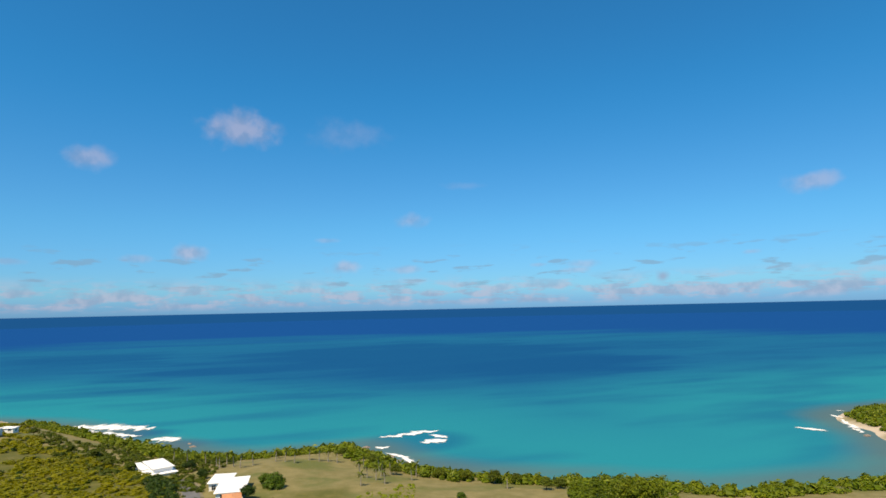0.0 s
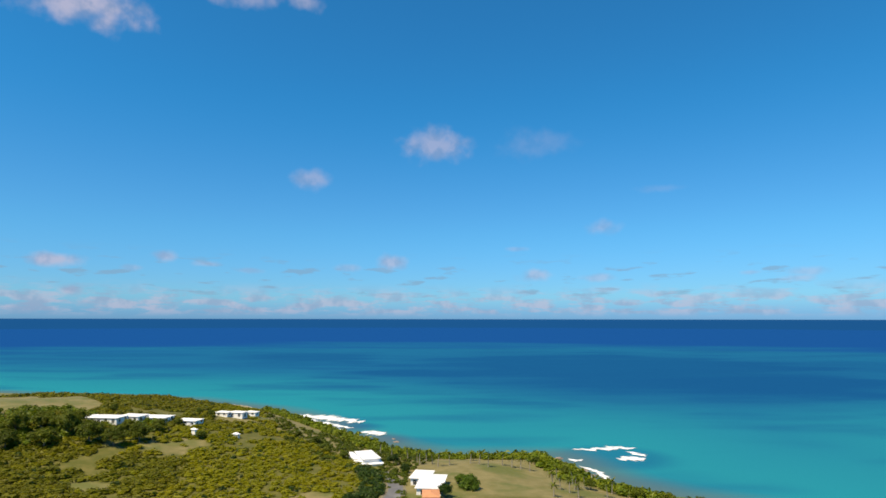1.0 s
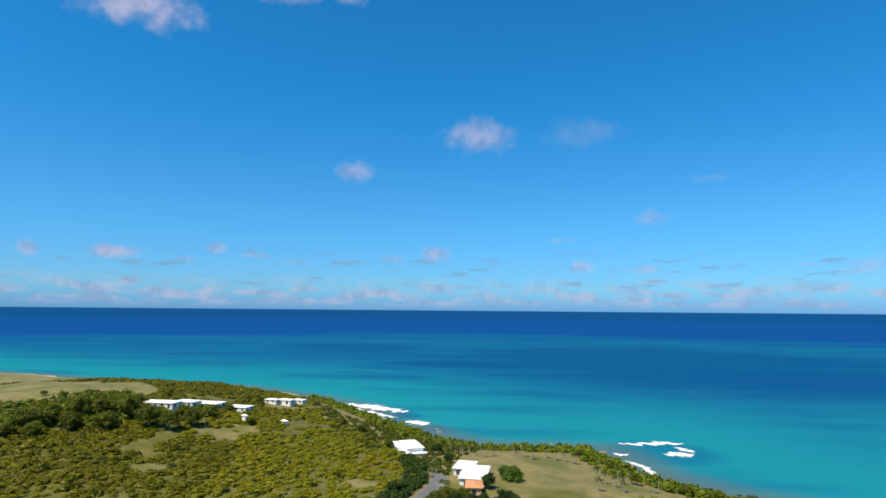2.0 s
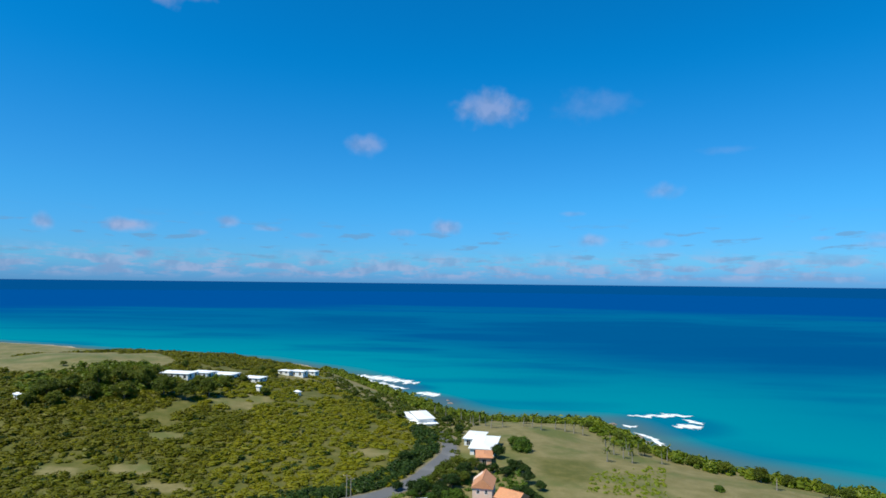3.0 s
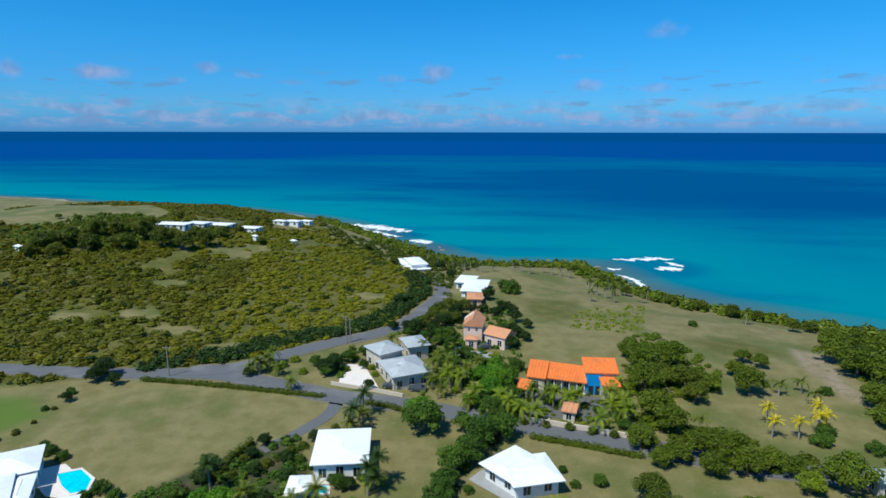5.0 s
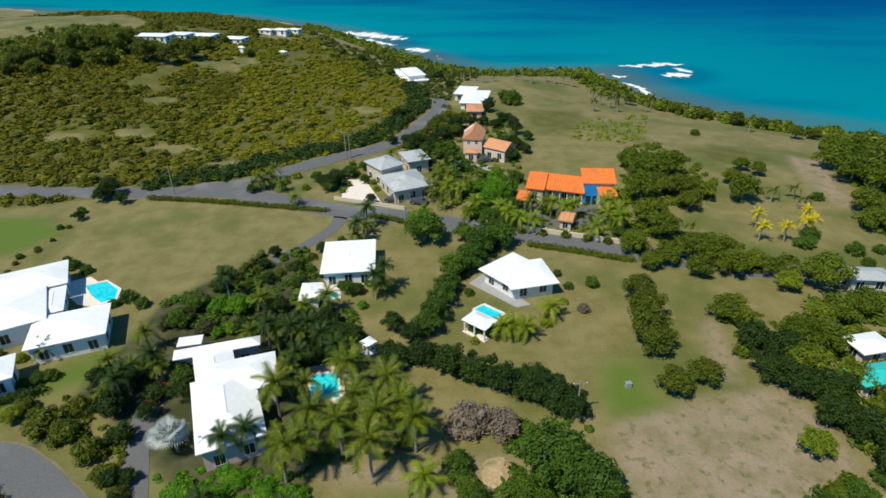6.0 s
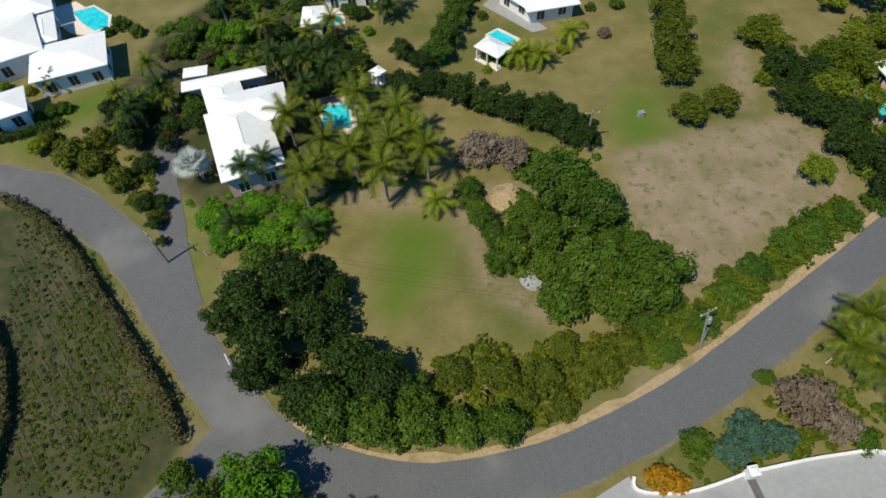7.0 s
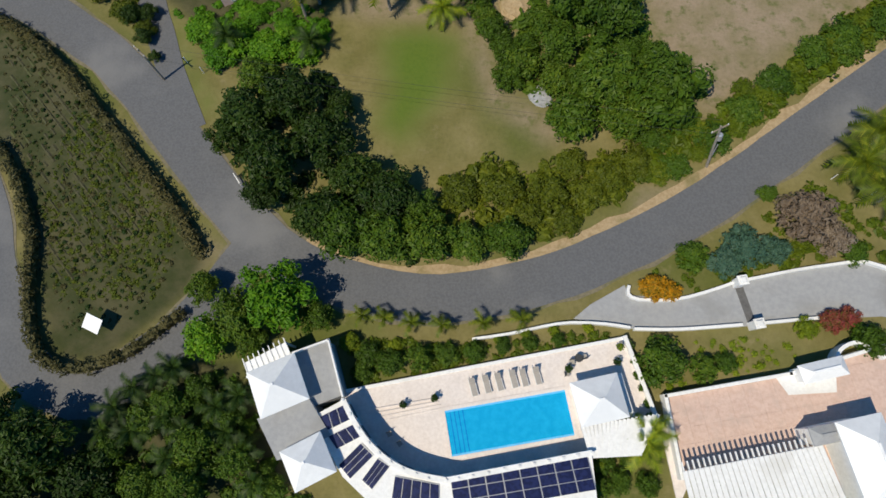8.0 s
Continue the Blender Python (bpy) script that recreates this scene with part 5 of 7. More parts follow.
def lump(cx, cy, cz, r, squash, rnd, rings=5, sides=8):
    v, f = [(cx, cy, cz + r * squash)], []
    for i in range(1, rings):
        t = math.pi * i / rings
        for k in range(sides):
            q = r * rnd.uniform(0.85, 1.1)
            a = 6.2832 * k / sides + i * 0.4
            v.append((cx + q * math.sin(t) * math.cos(a), cy + q * math.sin(t) * math.sin(a), max(0.0, cz + q * math.cos(t) * squash)))
    v.append((cx, cy, max(0.0, cz - r * squash)))
    for k in range(sides):
        f.append((0, 1 + k, 1 + (k + 1) % sides))
        f.append((len(v) - 1, len(v) - 1 - sides + (k + 1) % sides, len(v) - 1 - sides + k))
    for i in range(rings - 2):
        for k in range(sides):
            a, b = 1 + i * sides, 1 + (i + 1) * sides
            f.append((a + k, b + k, b + (k + 1) % sides, a + (k + 1) % sides))
    return v, f


def crown_shape(seed, low, count=1900, size=0.07):
    """A crown of radius one: overlapping lumps of leaf sprays round a dense heart."""
    rnd = random.Random(seed)
    base = 0.45 if low else 0.85
    lumps = [(0, 0, base + 0.1, 0.62)]
    for k in range(13):
        a, q = 0.48 * k + rnd.uniform(-0.3, 0.3), rnd.uniform(0.35, 0.78)
        lumps.append((q * math.cos(a), q * math.sin(a), base + rnd.uniform(-0.25, 0.22), rnd.uniform(0.18, 0.36)))
    for k in range(8):
        a, q = rnd.uniform(0, 6.28), rnd.uniform(0.1, 0.5)
        lumps.append((q * math.cos(a), q * math.sin(a), base + rnd.uniform(0.2, 0.46), rnd.uniform(0.15, 0.3)))
    core = join(*[lump(x, y, z, r * 0.64, 0.8, rnd, 4, 6) for x, y, z, r in lumps])
    return join(core, leaf_cloud(rnd, lumps, count, size, 0.8))


def limbs(seed):
    rnd = random.Random(seed)
    pieces = [tube([(0, 0, -0.05), (0.02, 0.01, 0.3), (0.0, 0.03, 0.62), (0.02, 0, 0.85)], [0.075, 0.058, 0.045, 0.03], 7)]
    for k in range(4):
        a = k * 1.57 + rnd.uniform(-0.4, 0.4)
        pieces.append(tube([(0, 0.02, 0.42 + 0.05 * k), (0.2 * math.cos(a), 0.2 * math.sin(a), 0.66), (0.45 * math.cos(a), 0.45 * math.sin(a), 0.86)], [0.04, 0.028, 0.012], 5))
    return join(*pieces)


TREE_SHAPES = [(crown_shape(10 + i, False), limbs(i)) for i in range(4)]
BUSH_SHAPES = [crown_shape(40 + i, True, 1500, 0.076) for i in range(4)]
stock = {}


def plant(kind, colour, x, y, r, label, group="", seed=0, tall=1.0):
    """A tree or bush of crown radius r, standing on the land."""
    i = seed % 4
    key = (kind, colour, i)
    at = pose(x, y, height(x, y), 0, 0, (seed * 67) % 360) @ Matrix.Diagonal((r, r, r * tall, 1))
    if key not in stock:
        t = thing("tree" if kind == "tree" else "shrub", at, label, kind, group)
        if kind == "tree":
            crown, wood = TREE_SHAPES[i]
            part("trunk", (*wood, BARK), t)
        else:
            crown = BUSH_SHAPES[i]
        part("crown", (*crown, LEAF[colour]), t)
        stock[key] = t
        return t
    t = copy_thing(stock[key], at)
    t.matrix_basis = at
    return tagged(t, label, kind, group)


def planting(kind, colour, label, group, spots, tall=1.0):
    for k, (x, y, r) in enumerate(spots):
        plant(kind, colour, x, y, r, label, group, k + len(spots), tall * (0.9 + 0.05 * (k * 7 % 5)))


planting("tree", "dark", "dense dark green tree in a wooded clump", "roadside wood", (
    (-27.3, 31.2, 3.9), (-22, 34, 3.9), (-23.1, 25.9, 4.1), (-18.1, 29, 3.8), (-17.6, 20, 3.3), (-9.9, 22.3, 3.7), (-13.9, 24.8, 3.3), (-29.3, 29, 2.5), (-17.2, 34.1, 2.2), (-24.3, 22.2, 2.4)))
planting("tree", "green", "leafy mid-green tree beside the tarmac lane", "roadside wood", (
    (-14.9, 18.8, 3.6), (-10.1, 18, 3.4), (-5.5, 18.4, 3), (-1.4, 18.1, 2.6), (2.7, 19, 2.6), (-27.3, 36.9, 2.9), (-7, 21.6, 2.4)))
planting("tree", "green", "green tree in the diagonal windbreak", "windbreak", (
    (3.6, 108, 3.9), (-0.5, 104.6, 4.1), (1.5, 114.9, 3.2), (-2.6, 98.9, 3.7), (-5.1, 95.3, 3.3), (-6.3, 90, 2.9), (-7, 85.7, 2.8), (-7.9, 81.2, 2.9), (-9.1, 77.4, 2.8), (-4.1, 109.7, 2.7), (-12.3, 109.2, 5)))
planting("tree", "dark", "dark green tree on the boundary between lawns", "boundary trees", (
    (-12.7, 69.3, 2.7), (-8.8, 70.1, 2.7), (-4.7, 68, 2.9), (-0.8, 66.5, 2.9), (3.4, 64.6, 2.8), (7, 63, 2.8), (10.5, 61.2, 2.9), (12.9, 60, 2.5), (8.5, 66.1, 2.2), (-14.7, 77.8, 2.3), (-11.2, 75.5, 2.4)))
planting("tree", "green", "broad spreading green tree beside bare ground", "spreading trees", (
    (9.5, 49.8, 5.1), (13.1, 46.3, 4.5), (18.2, 36.3, 4.8), (13, 37.6, 4.4), (7.2, 42.8, 3)))
planting("shrub", "green", "dense green thicket under larger trees", "thicket", (
    (3.2, 40.2, 3), (9.1, 33.6, 3.6), (15.1, 33.5, 3.3), (-2.6, 49.9, 2.4), (-0.2, 45.1, 2.2), (20.7, 34.8, 2.7), (7, 38.4, 2.6), (1.9, 39, 2.3)), 1.1)
planting("shrub", "olive", "olive scrubby bush on rough ground by the road", "rough verge", (
    (-2.6, 24.4, 2.6), (2.1, 24.6, 2.8), (6.9, 24.6, 2.7), (11.0, 24.9, 2.7), (13.3, 27.0, 2.6), (9.2, 28.2, 2.3), (15.7, 29.1, 2.6), (4.6, 22.1, 2.3), (8.8, 21.8, 2.0)), 0.8)
planting("shrub", "green", "green bush in the roadside hedge bank", "hedge bank", (
    (20.3, 28.7, 2.3), (24.5, 32.4, 2.5), (28.0, 36.0, 2.5), (31.8, 40.0, 2.6), (36.1, 43.7, 2.6), (40.0, 46.8, 2.6), (40.1, 44.8, 2.4), (44.7, 48.3, 2.5), (49.2, 51.0, 2.6), (18.1, 31.9, 2.2)), 0.7)
planting("tree", "olive", "olive green tree in a clipped garden clump", "garden clumps", (
    (28.1, 89.4, 3.6), (27.4, 83.1, 3.8), (26.8, 77.5, 3.8), (27.2, 74.6, 3.5), (27.8, 65, 2.9), (32.9, 68, 2.8)))
planting("tree", "coast", "tall green tree in the seaward grove", "grove", (
    (41.2, 145.8, 5), (48, 146.9, 5), (37.8, 131.6, 4.6), (36, 119.2, 4.5), (38.3, 112.5, 3.8), (53, 133.3, 3.3), (39.3, 153.1, 3.7), (61.8, 132.6, 4.3), (62.7, 142.9, 2.9), (71.7, 149.2, 2.5), (68.9, 153.2, 2.6)))
planting("tree", "olive", "olive brown tree in the seaward grove", "grove", ((48, 134.8, 4.1), (43.4, 135.1, 3.9), (47.6, 126.8, 3.1)))
planting("tree", "coast", "green tree in the belt along the middle road", "road belt", (
    (35.9, 101.7, 3.1), (41.4, 104.3, 3.8), (45.6, 102.7, 3.9), (47.2, 98.5, 3.6), (40.9, 97.9, 3), (52.2, 100.5, 3.1), (54.8, 98.1, 2.7), (61.9, 94.3, 4.3), (30.6, 106.4, 3.5), (32.2, 99.6, 2.4)))
planting("tree", "lime", "yellow-green tree with light foliage", "road belt", ((55.4, 93.3, 2.8), (42.6, 55, 2.5), (56.3, 94.1, 2.2), (-64.9, 54.8, 1.6)))
planting("tree", "coast", "big green tree in the eastern wood", "eastern wood", (
    (94, 156.5, 5.3), (93.9, 146.2, 5.5), (96.1, 140.5, 5.3), (103.8, 175.4, 3.8), (112.5, 162.2, 5.4), (87.7, 128.3, 4.1), (108.7, 171.2, 4.4), (99.4, 133.3, 5.3), (84.3, 118.5, 3.9), (115.2, 155.2, 6.1)))
planting("shrub", "green", "rounded green bush alone on the grass", "lawn bushes", (
    (66.2, 109.8, 2.5), (74.7, 107.7, 2.2), (79.8, 108.1, 1.6), (67.7, 188.3, 1.9), (20.3, 93.1, 1.8), (79.8, 134, 1.9), (68.9, 113.9, 2.4), (9.9, 218.8, 4.3), (7.2, 225.2, 3.6), (74.9, 103, 1.5)))
planting("tree", "dark", "dark green tree in the wood below the bare field", "field wood", (
    (42.7, 76.4, 3.4), (42.5, 69.1, 3.2), (45.2, 65.6, 3.1), (46.8, 74.7, 3.1), (49.1, 64.2, 3.5), (50.2, 57.8, 3.3), (50, 52.2, 2.8), (47.1, 60.2, 2.8)))
planting("tree", "coast", "leafy green tree in the wood below the bare field", "field wood", (
    (40.9, 83.5, 3.2), (48.5, 70.5, 3.4), (50.3, 77.5, 3.4), (53.9, 76, 3.5), (59.8, 84, 3.3), (55.8, 82.5, 3.1), (53.6, 67.2, 3.1), (64.3, 86, 3.2), (43.6, 83, 2.4), (56.6, 60.4, 3.1)))
planting("tree", "bright", "bright green leafy garden tree", "garden trees", (
    (-42.5, 81.4, 2.8), (-45.6, 81.4, 2.4), (-20.1, 10.9, 4), (-27.2, 6.3, 2.9), (-13.3, 112.8, 3.7), (2.7, 133.8, 3.6), (1.3, 126.2, 3.2)))
planting("tree", "green", "green garden tree close to the villa", "garden trees", ((-24.6, 8.7, 3.4), (-16.3, 9.5, 2), (-28.6, 11.6, 2.1), (-22.9, 6.7, 2)))
planting("tree", "dark", "dark green tree in the palm garden", "palm garden", (
    (-48.6, 88, 2.1), (-35.6, 81.8, 2.4), (-29.9, 77, 2.5), (-36.1, 76.4, 2.1), (-26, 78.9, 2.3), (-21.9, 75.2, 2.2), (-27.3, 72.1, 2.2), (-32.1, 74.3, 2), (-39.9, 76.3, 2.1), (-24.8, 68.9, 2),
    (-40.7, 91.7, 1.7), (-33.7, 89.7, 1.9), (-42.4, 101.2, 1.6), (-36.3, 95.8, 1.7), (-33.1, 103.7, 1.6), (-43.4, 96.9, 1.5), (-45.2, 65, 2.3), (-42.3, 60.1, 2.2), (-22.9, 88.6, 1.6), (-27.9, 92.4, 1.5)))
planting("shrub", "purple", "brownish purple-leaved shrub under palms", "palm garden", ((-51, 79.6, 2.3), (-46.2, 76, 2.1), (-53.6, 77, 1.7), (-51.1, 84.6, 1.8)))
planting("shrub", "bright", "bright green ground-hugging garden shrub", "bright shrubbery", (
    (-35.9, 44.2, 2.7), (-31.5, 42.4, 3.1), (-26.8, 41, 3), (-22.8, 41.5, 2.5), (-33, 40.1, 2.5), (-30.4, 47, 1.8), (-21.5, 44.5, 2), (-25.5, 45.4, 1.7)), 0.6)
planting("shrub", "olive", "olive hedge shrub at the bend of the lane", "bend hedge", (
    (-59.3, 53.7, 3.2), (-55.3, 52.1, 2.7), (-50.2, 49.3, 2.6), (-45.9, 45.9, 2.2), (-56.4, 56.9, 2.3), (-43.1, 43.7, 1.6), (-64.4, 57, 1.8)))
planting("tree", "dark", "dark shaded tree beside the driveway", "driveway trees", ((-51.4, 56.7, 2.8), (-47.3, 52, 2), (-55.2, 61.6, 2.6), (-51.2, 62.3, 2.1)))
planting("shrub", "dry", "leafless grey-brown shrub on dry ground", "dry shrubs", ((-1.3, 57.1, 3.7), (3.3, 56.7, 3.1), (33.1, 23.4, 3.4), (36.2, 21.3, 2.3), (17.7, 85, 1.4)))
planting("shrub", "grey", "blue-green rounded garden shrub", "gate garden", ((27.1, 19.9, 2.7), (25, 18.2, 2), (30.2, 19.8, 1.8)))
planting("shrub", "green", "green garden shrub beside the drive", "gate garden", ((21.7, 18.6, 2), (18.2, 7.4, 3), (38.3, 11.1, 2.1), (30.1, 26.2, 1.3), (22.3, 7.3, 1.7), (24.6, 8, 1.4), (38.1, 20.3, 1.7)))
planting("shrub", "orange", "orange flowering shrub at the gateway", "gate garden", ((17.6, 15.1, 1.9), (19.5, 14.8, 1.3)))
planting("shrub", "magenta", "magenta and yellow flowering shrub", "gate garden", ((35.1, 12.9, 1.7), (36.9, 13.4, 1.3)))
planting("shrub", "lime", "yellow-green flowering shrub in a border", "gate garden", ((32.7, 12, 1.4), (-12.7, 7.2, 1.4), (-21.1, 4.9, 1.1)))
planting("shrub", "green", "leafy border shrub below the terrace wall", "villa border", (
    (-10.8, 6.2, 1.7), (-8.4, 5.5, 1.8), (-5.6, 6.3, 1.7), (-2.9, 6.8, 1.6), (-0.1, 7.3, 1.4), (2.7, 8, 1.1), (5.5, 8.6, 1), (8.3, 9.1, 0.9), (-11.2, 4.3, 1.4)))
planting("tree", "dark", "dark broad tree over the side lane", "lane trees", ((-40.4, -13.1, 4.6), (-35.9, -13.3, 4.1), (-47.1, -9, 4.7), (-32.7, -11.3, 3.1), (-40.8, -5, 4.3), (-36.3, -7.7, 3.2), (-46.7, -2.9, 3.3), (-42.6, -9.2, 3.2)))
planting("tree", "green", "green tree in the sloping garden", "lane trees", (
    (-32, -2, 2.3), (-29.5, -0.2, 2.3), (-34.4, -4.5, 2), (-27.2, 1.4, 1.8), (-26.3, -3.9, 2.7), (-23.8, -1.1, 2), (-21.8, -5, 2.5), (-26.7, -7.4, 2.6), (-31.2, -7.8, 2.3), (-18.9, -6.8, 1.9)))
planting("tree", "olive", "rounded green tree on the hilltop", "hilltop wood", (
    (-180.8, 223, 5.9), (-177, 230.9, 5.6), (-173.6, 244.5, 5.9), (-167.9, 251.9, 5.6), (-156.1, 249.3, 6.5), (-155.1, 234.5, 5.7), (-166.3, 229.1, 5.1), (-141.6, 241.2, 5.8), (-132.1, 242, 5.4), (-127.2, 252.6, 5.1), (-181, 213.4, 4),
    (-172.3, 217, 4), (-160.2, 265.5, 4.3), (-138.2, 264.4, 4.2), (-128, 271.5, 3.8), (-107.7, 268.3, 2.7)))
planting("tree", "olive", "olive tree on the crest of the hill", "hilltop wood", (
    (-131.8, 323.7, 2.6), (-124.8, 322.1, 2.5), (-163.8, 298.2, 2.4), (-125.3, 284.9, 2.5), (-99.7, 346.7, 2.4), (-84.6, 327, 2.3), (-73, 304.3, 2.4), (-62.2, 295.6, 2.3), (-52.3, 273.7, 2.4), (-42.5, 263.3, 2.4), (-214.1, 274.7, 1.9), (-194.4, 262.8, 1.9)))
planting("tree", "dark", "dark green tree by the houses near the shore", "shore gardens", (
    (-21.3, 260.4, 3.1), (-15, 242, 2.4), (0.6, 206.8, 2.9), (-4.2, 190.3, 2.3), (5.5, 194, 2.3), (9.2, 190.9, 2.3), (-30.7, 199.4, 2.4), (-20.8, 166.8, 3.1), (-15.4, 164.5, 3), (-9.6, 183.8, 3.4), (-12.8, 175.1, 3.2),
    (8.4, 169.7, 2.4), (7.1, 157.5, 2.3), (-38.2, 138.4, 3.2), (-40.5, 135.9, 2.6), (-94.4, 128.2, 2.5), (-94.3, 116.2, 1.6), (-27.3, 127.9, 1.6), (-9.7, 154.6, 2.2), (-14.2, 150.1, 2.2), (-58.9, 133.2, 1.7)))


def thicket(name, label, category, colour, spots, seed, leaves=26, size=0.34, squat=(0.5, 0.95)):
    """Uncountable low bushes as one mesh: each a leafy tuft with a dense heart."""
    rnd = random.Random(seed)
    forms = []
    for k in range(6):
        lumps = [(0, 0, 0.45, 0.6), (rnd.uniform(-0.5, 0.5), rnd.uniform(-0.5, 0.5), 0.4, 0.45), (rnd.uniform(-0.5, 0.5), rnd.uniform(-0.5, 0.5), 0.5, 0.4)]
        core = lump(0, 0, 0.3, 0.62, 0.75, rnd, 4, 5)
        v, f = join(core, leaf_cloud(rnd, lumps, leaves, size, 0.85))
        tri = [t for q in f for t in ([q] if len(q) == 3 else [(q[0], q[1], q[2]), (q[0], q[2], q[3])])]
        forms.append((np.array([tuple(p) for p in v]), np.array(tri)))
    vs, fs, count = [], [], 0
    for x, y, z, r in spots:
        v, f = forms[rnd.randrange(6)]
        a = rnd.uniform(0, 6.28)
        rot = np.array([[math.cos(a), -math.sin(a), 0], [math.sin(a), math.cos(a), 0], [0, 0, rnd.uniform(*squat)]])
        vs.append((v @ rot.T) * r + (x, y, z))
        fs.append(f + count)
        count += len(v)
    me = bpy.data.meshes.new(name)
    me.from_pydata(np.concatenate(vs), [], np.concatenate(fs))
    me.materials.append(LEAF[colour])
    return tagged(new(name, me), label, category, kind="stuff")


def sow(n, seed, x0, x1, y0, y1, r0, r1, keep):
    rs = np.random.RandomState(seed)
    x, y, r = rs.uniform(x0, x1, n), rs.uniform(y0, y1, n), r0 + (r1 - r0) * rs.uniform(0, 1, n) ** 1.7
    k = keep(x, y)
    x, y, r = x[k], y[k], r[k]
    return list(zip(x, y, terrain(x, y) - 0.1, r))


ROAD_LINES = [np.array(smooth_line(p, 3.0)) for p in (UP, MIDDLE, COAST_ROAD)]


def clear_of_roads(x, y, gap):
    ok = np.ones(x.shape, bool)
    for line in ROAD_LINES:
        for px, py in line:
            ok &= (x - px) ** 2 + (y - py) ** 2 > gap * gap
    return ok


def glades(x, y):
    return np.array([noise.noise(Vector((a * 0.05, b * 0.05, 3))) + 0.5 * noise.noise(Vector((a * 0.15, b * 0.15, 9))) for a, b in zip(x, y)]) > -0.34


def on_hill(x, y):
    top = np.hypot((x + 250) / 75, (y - 300) / 48) > 1.0
    k = inside(x, y, HILL) & (shore(x, y) > 10) & top & clear_of_roads(x, y, 4) & (clearing(x, y) < 0.4)
    k[k] = glades(x[k], y[k])
    return k


def sunlit_colour_side(x, y):
    """The smoother half of the hill, where sunlight is put into yellow-green leaf colour."""
    return np.array([(a + 92) / 45 + (b - 190) / 160 + 1.6 * noise.noise(Vector((a * 0.022, b * 0.022, 5))) for a, b in zip(x, y)]) > 0


def yellow_part(x, y):
    k = on_hill(x, y)
    k[k] = sunlit_colour_side(x[k], y[k])
    return k


def green_part(x, y):
    k = on_hill(x, y)
    k[k] = ~sunlit_colour_side(x[k], y[k])
    return k


# two leaf colours by region paint the sunlit and the shaded slope
thicket("scrub", "dense hillside scrub with sunlight put into its yellow-green colour", "scrub", "scrub", sow(18000, 5, -300, 0, 110, 400, 1.5, 3.4, yellow_part), 5, 22, 0.26, (0.36, 0.62))
thicket("scrub", "olive green hillside scrub with shade put into its darker colour", "scrub", "brush", sow(18000, 15, -300, 0, 110, 400, 1.4, 3.5, green_part), 15, 22, 0.26, (0.4, 0.75))
thicket("scrub", "yellowish bushes among the darker scrub", "scrub", "scrub", sow(8000, 16, -300, 0, 110, 400, 1.0, 2.6, green_part), 16, 24, 0.2, (0.4, 0.75))
thicket("scrub", "darker green bushes scattered in the hillside scrub", "scrub", "dark", sow(1700, 6, -300, 0, 110, 400, 1.0, 2.2, on_hill), 6, 26, 0.24, (0.5, 0.95))


def road_foot(x, y):
    """The dense belt of trees where the hill meets its road."""
    line = ROAD_LINES[0]
    best = np.min((x[:, None] - line[None, :, 0]) ** 2 + (y[:, None] - line[None, :, 1]) ** 2, axis=1)
    return inside(x, y, HILL) & (best > 25) & (best < 150)


thicket("scrub", "dark green trees at the foot of the hill", "scrub", "dark", sow(9000, 17, -90, 0, 130, 260, 1.3, 2.8, road_foot), 17, 30, 0.22, (0.7, 1.1))


def on_shore(x, y):
    s = shore(x, y)
    return (s > 6) & (s < 25) & (x > -130)


thicket("coastal_thicket", "wind-pruned green thicket along the shore", "thicket", "coast", sow(26000, 7, -130, 420, 130, 460, 1.6, 3.9, on_shore), 7, 26, 0.3, (0.6, 1.15))


# ---- palms ----
def frond_shape(length, droop, pairs=16, width=0.38, fan=False):
    """A palm frond: a bowed stem with two ranks of drooping leaflets."""
    v, f = [], []
    spine = []
    for i in range(pairs + 1):
        u = i / pairs
        spine.append(Vector((length * u * (1 - 0.12 * droop * u), 0, length * (0.42 * u - (0.35 + droop) * u * u))))
    for i in range(pairs):
        a, b = spine[i], spine[i + 1]
        u = (i + 0.5) / pairs
        reach = width * length * (0.35 + 1.3 * u) * (1.25 - u) * 0.95
        for side in (-1, 1):
            tip = b + Vector((reach * 0.55, side * reach, -reach * 0.42))
            k = len(v)
            v += [a, b, tip]
            f.append((k, k + 1, k + 2) if side > 0 else (k, k + 2, k + 1))
    k = len(v)
    for i, p in enumerate(spine):
        s = 0.045 * length / 3 * (1 - 0.8 * i / pairs)
        v += [p + Vector((0, -s, 0.01)), p + Vector((0, s, 0.01))]
    for i in range(pairs):
        f.append((k + 2 * i, k + 2 * i + 2, k + 2 * i + 3, k + 2 * i + 1))
    return v, f


def fan_shape(length, blades=13):
    v, f = [Vector((0, 0, 0)), Vector((length * 0.4, 0, length * 0.1))], []
    for i in range(blades):
        a = math.radians(-75 + 150 * i / (blades - 1))
        tip = Vector((length * (0.4 + 0.6 * math.cos(a)), length * 0.6 * math.sin(a), length * (0.1 - 0.12 * abs(math.sin(a)))))
        side = Vector((-math.sin(a), math.cos(a), 0)) * length * 0.035
        mid = v[1].lerp(tip, 0.55)
        k = len(v)
        v += [mid - side, tip, mid + side]
        f.append((1, k, k + 1, k + 2))
    k = len(v)
    v += [Vector((0, -0.03, 0)), Vector((0, 0.03, 0)), v[1] + Vector((0, 0.03, 0)), v[1] - Vector((0, 0.03, 0))]
    f.append((k, k + 3, k + 2, k + 1))
    return v, f


FRONDS = {}
TRUNKS = {}


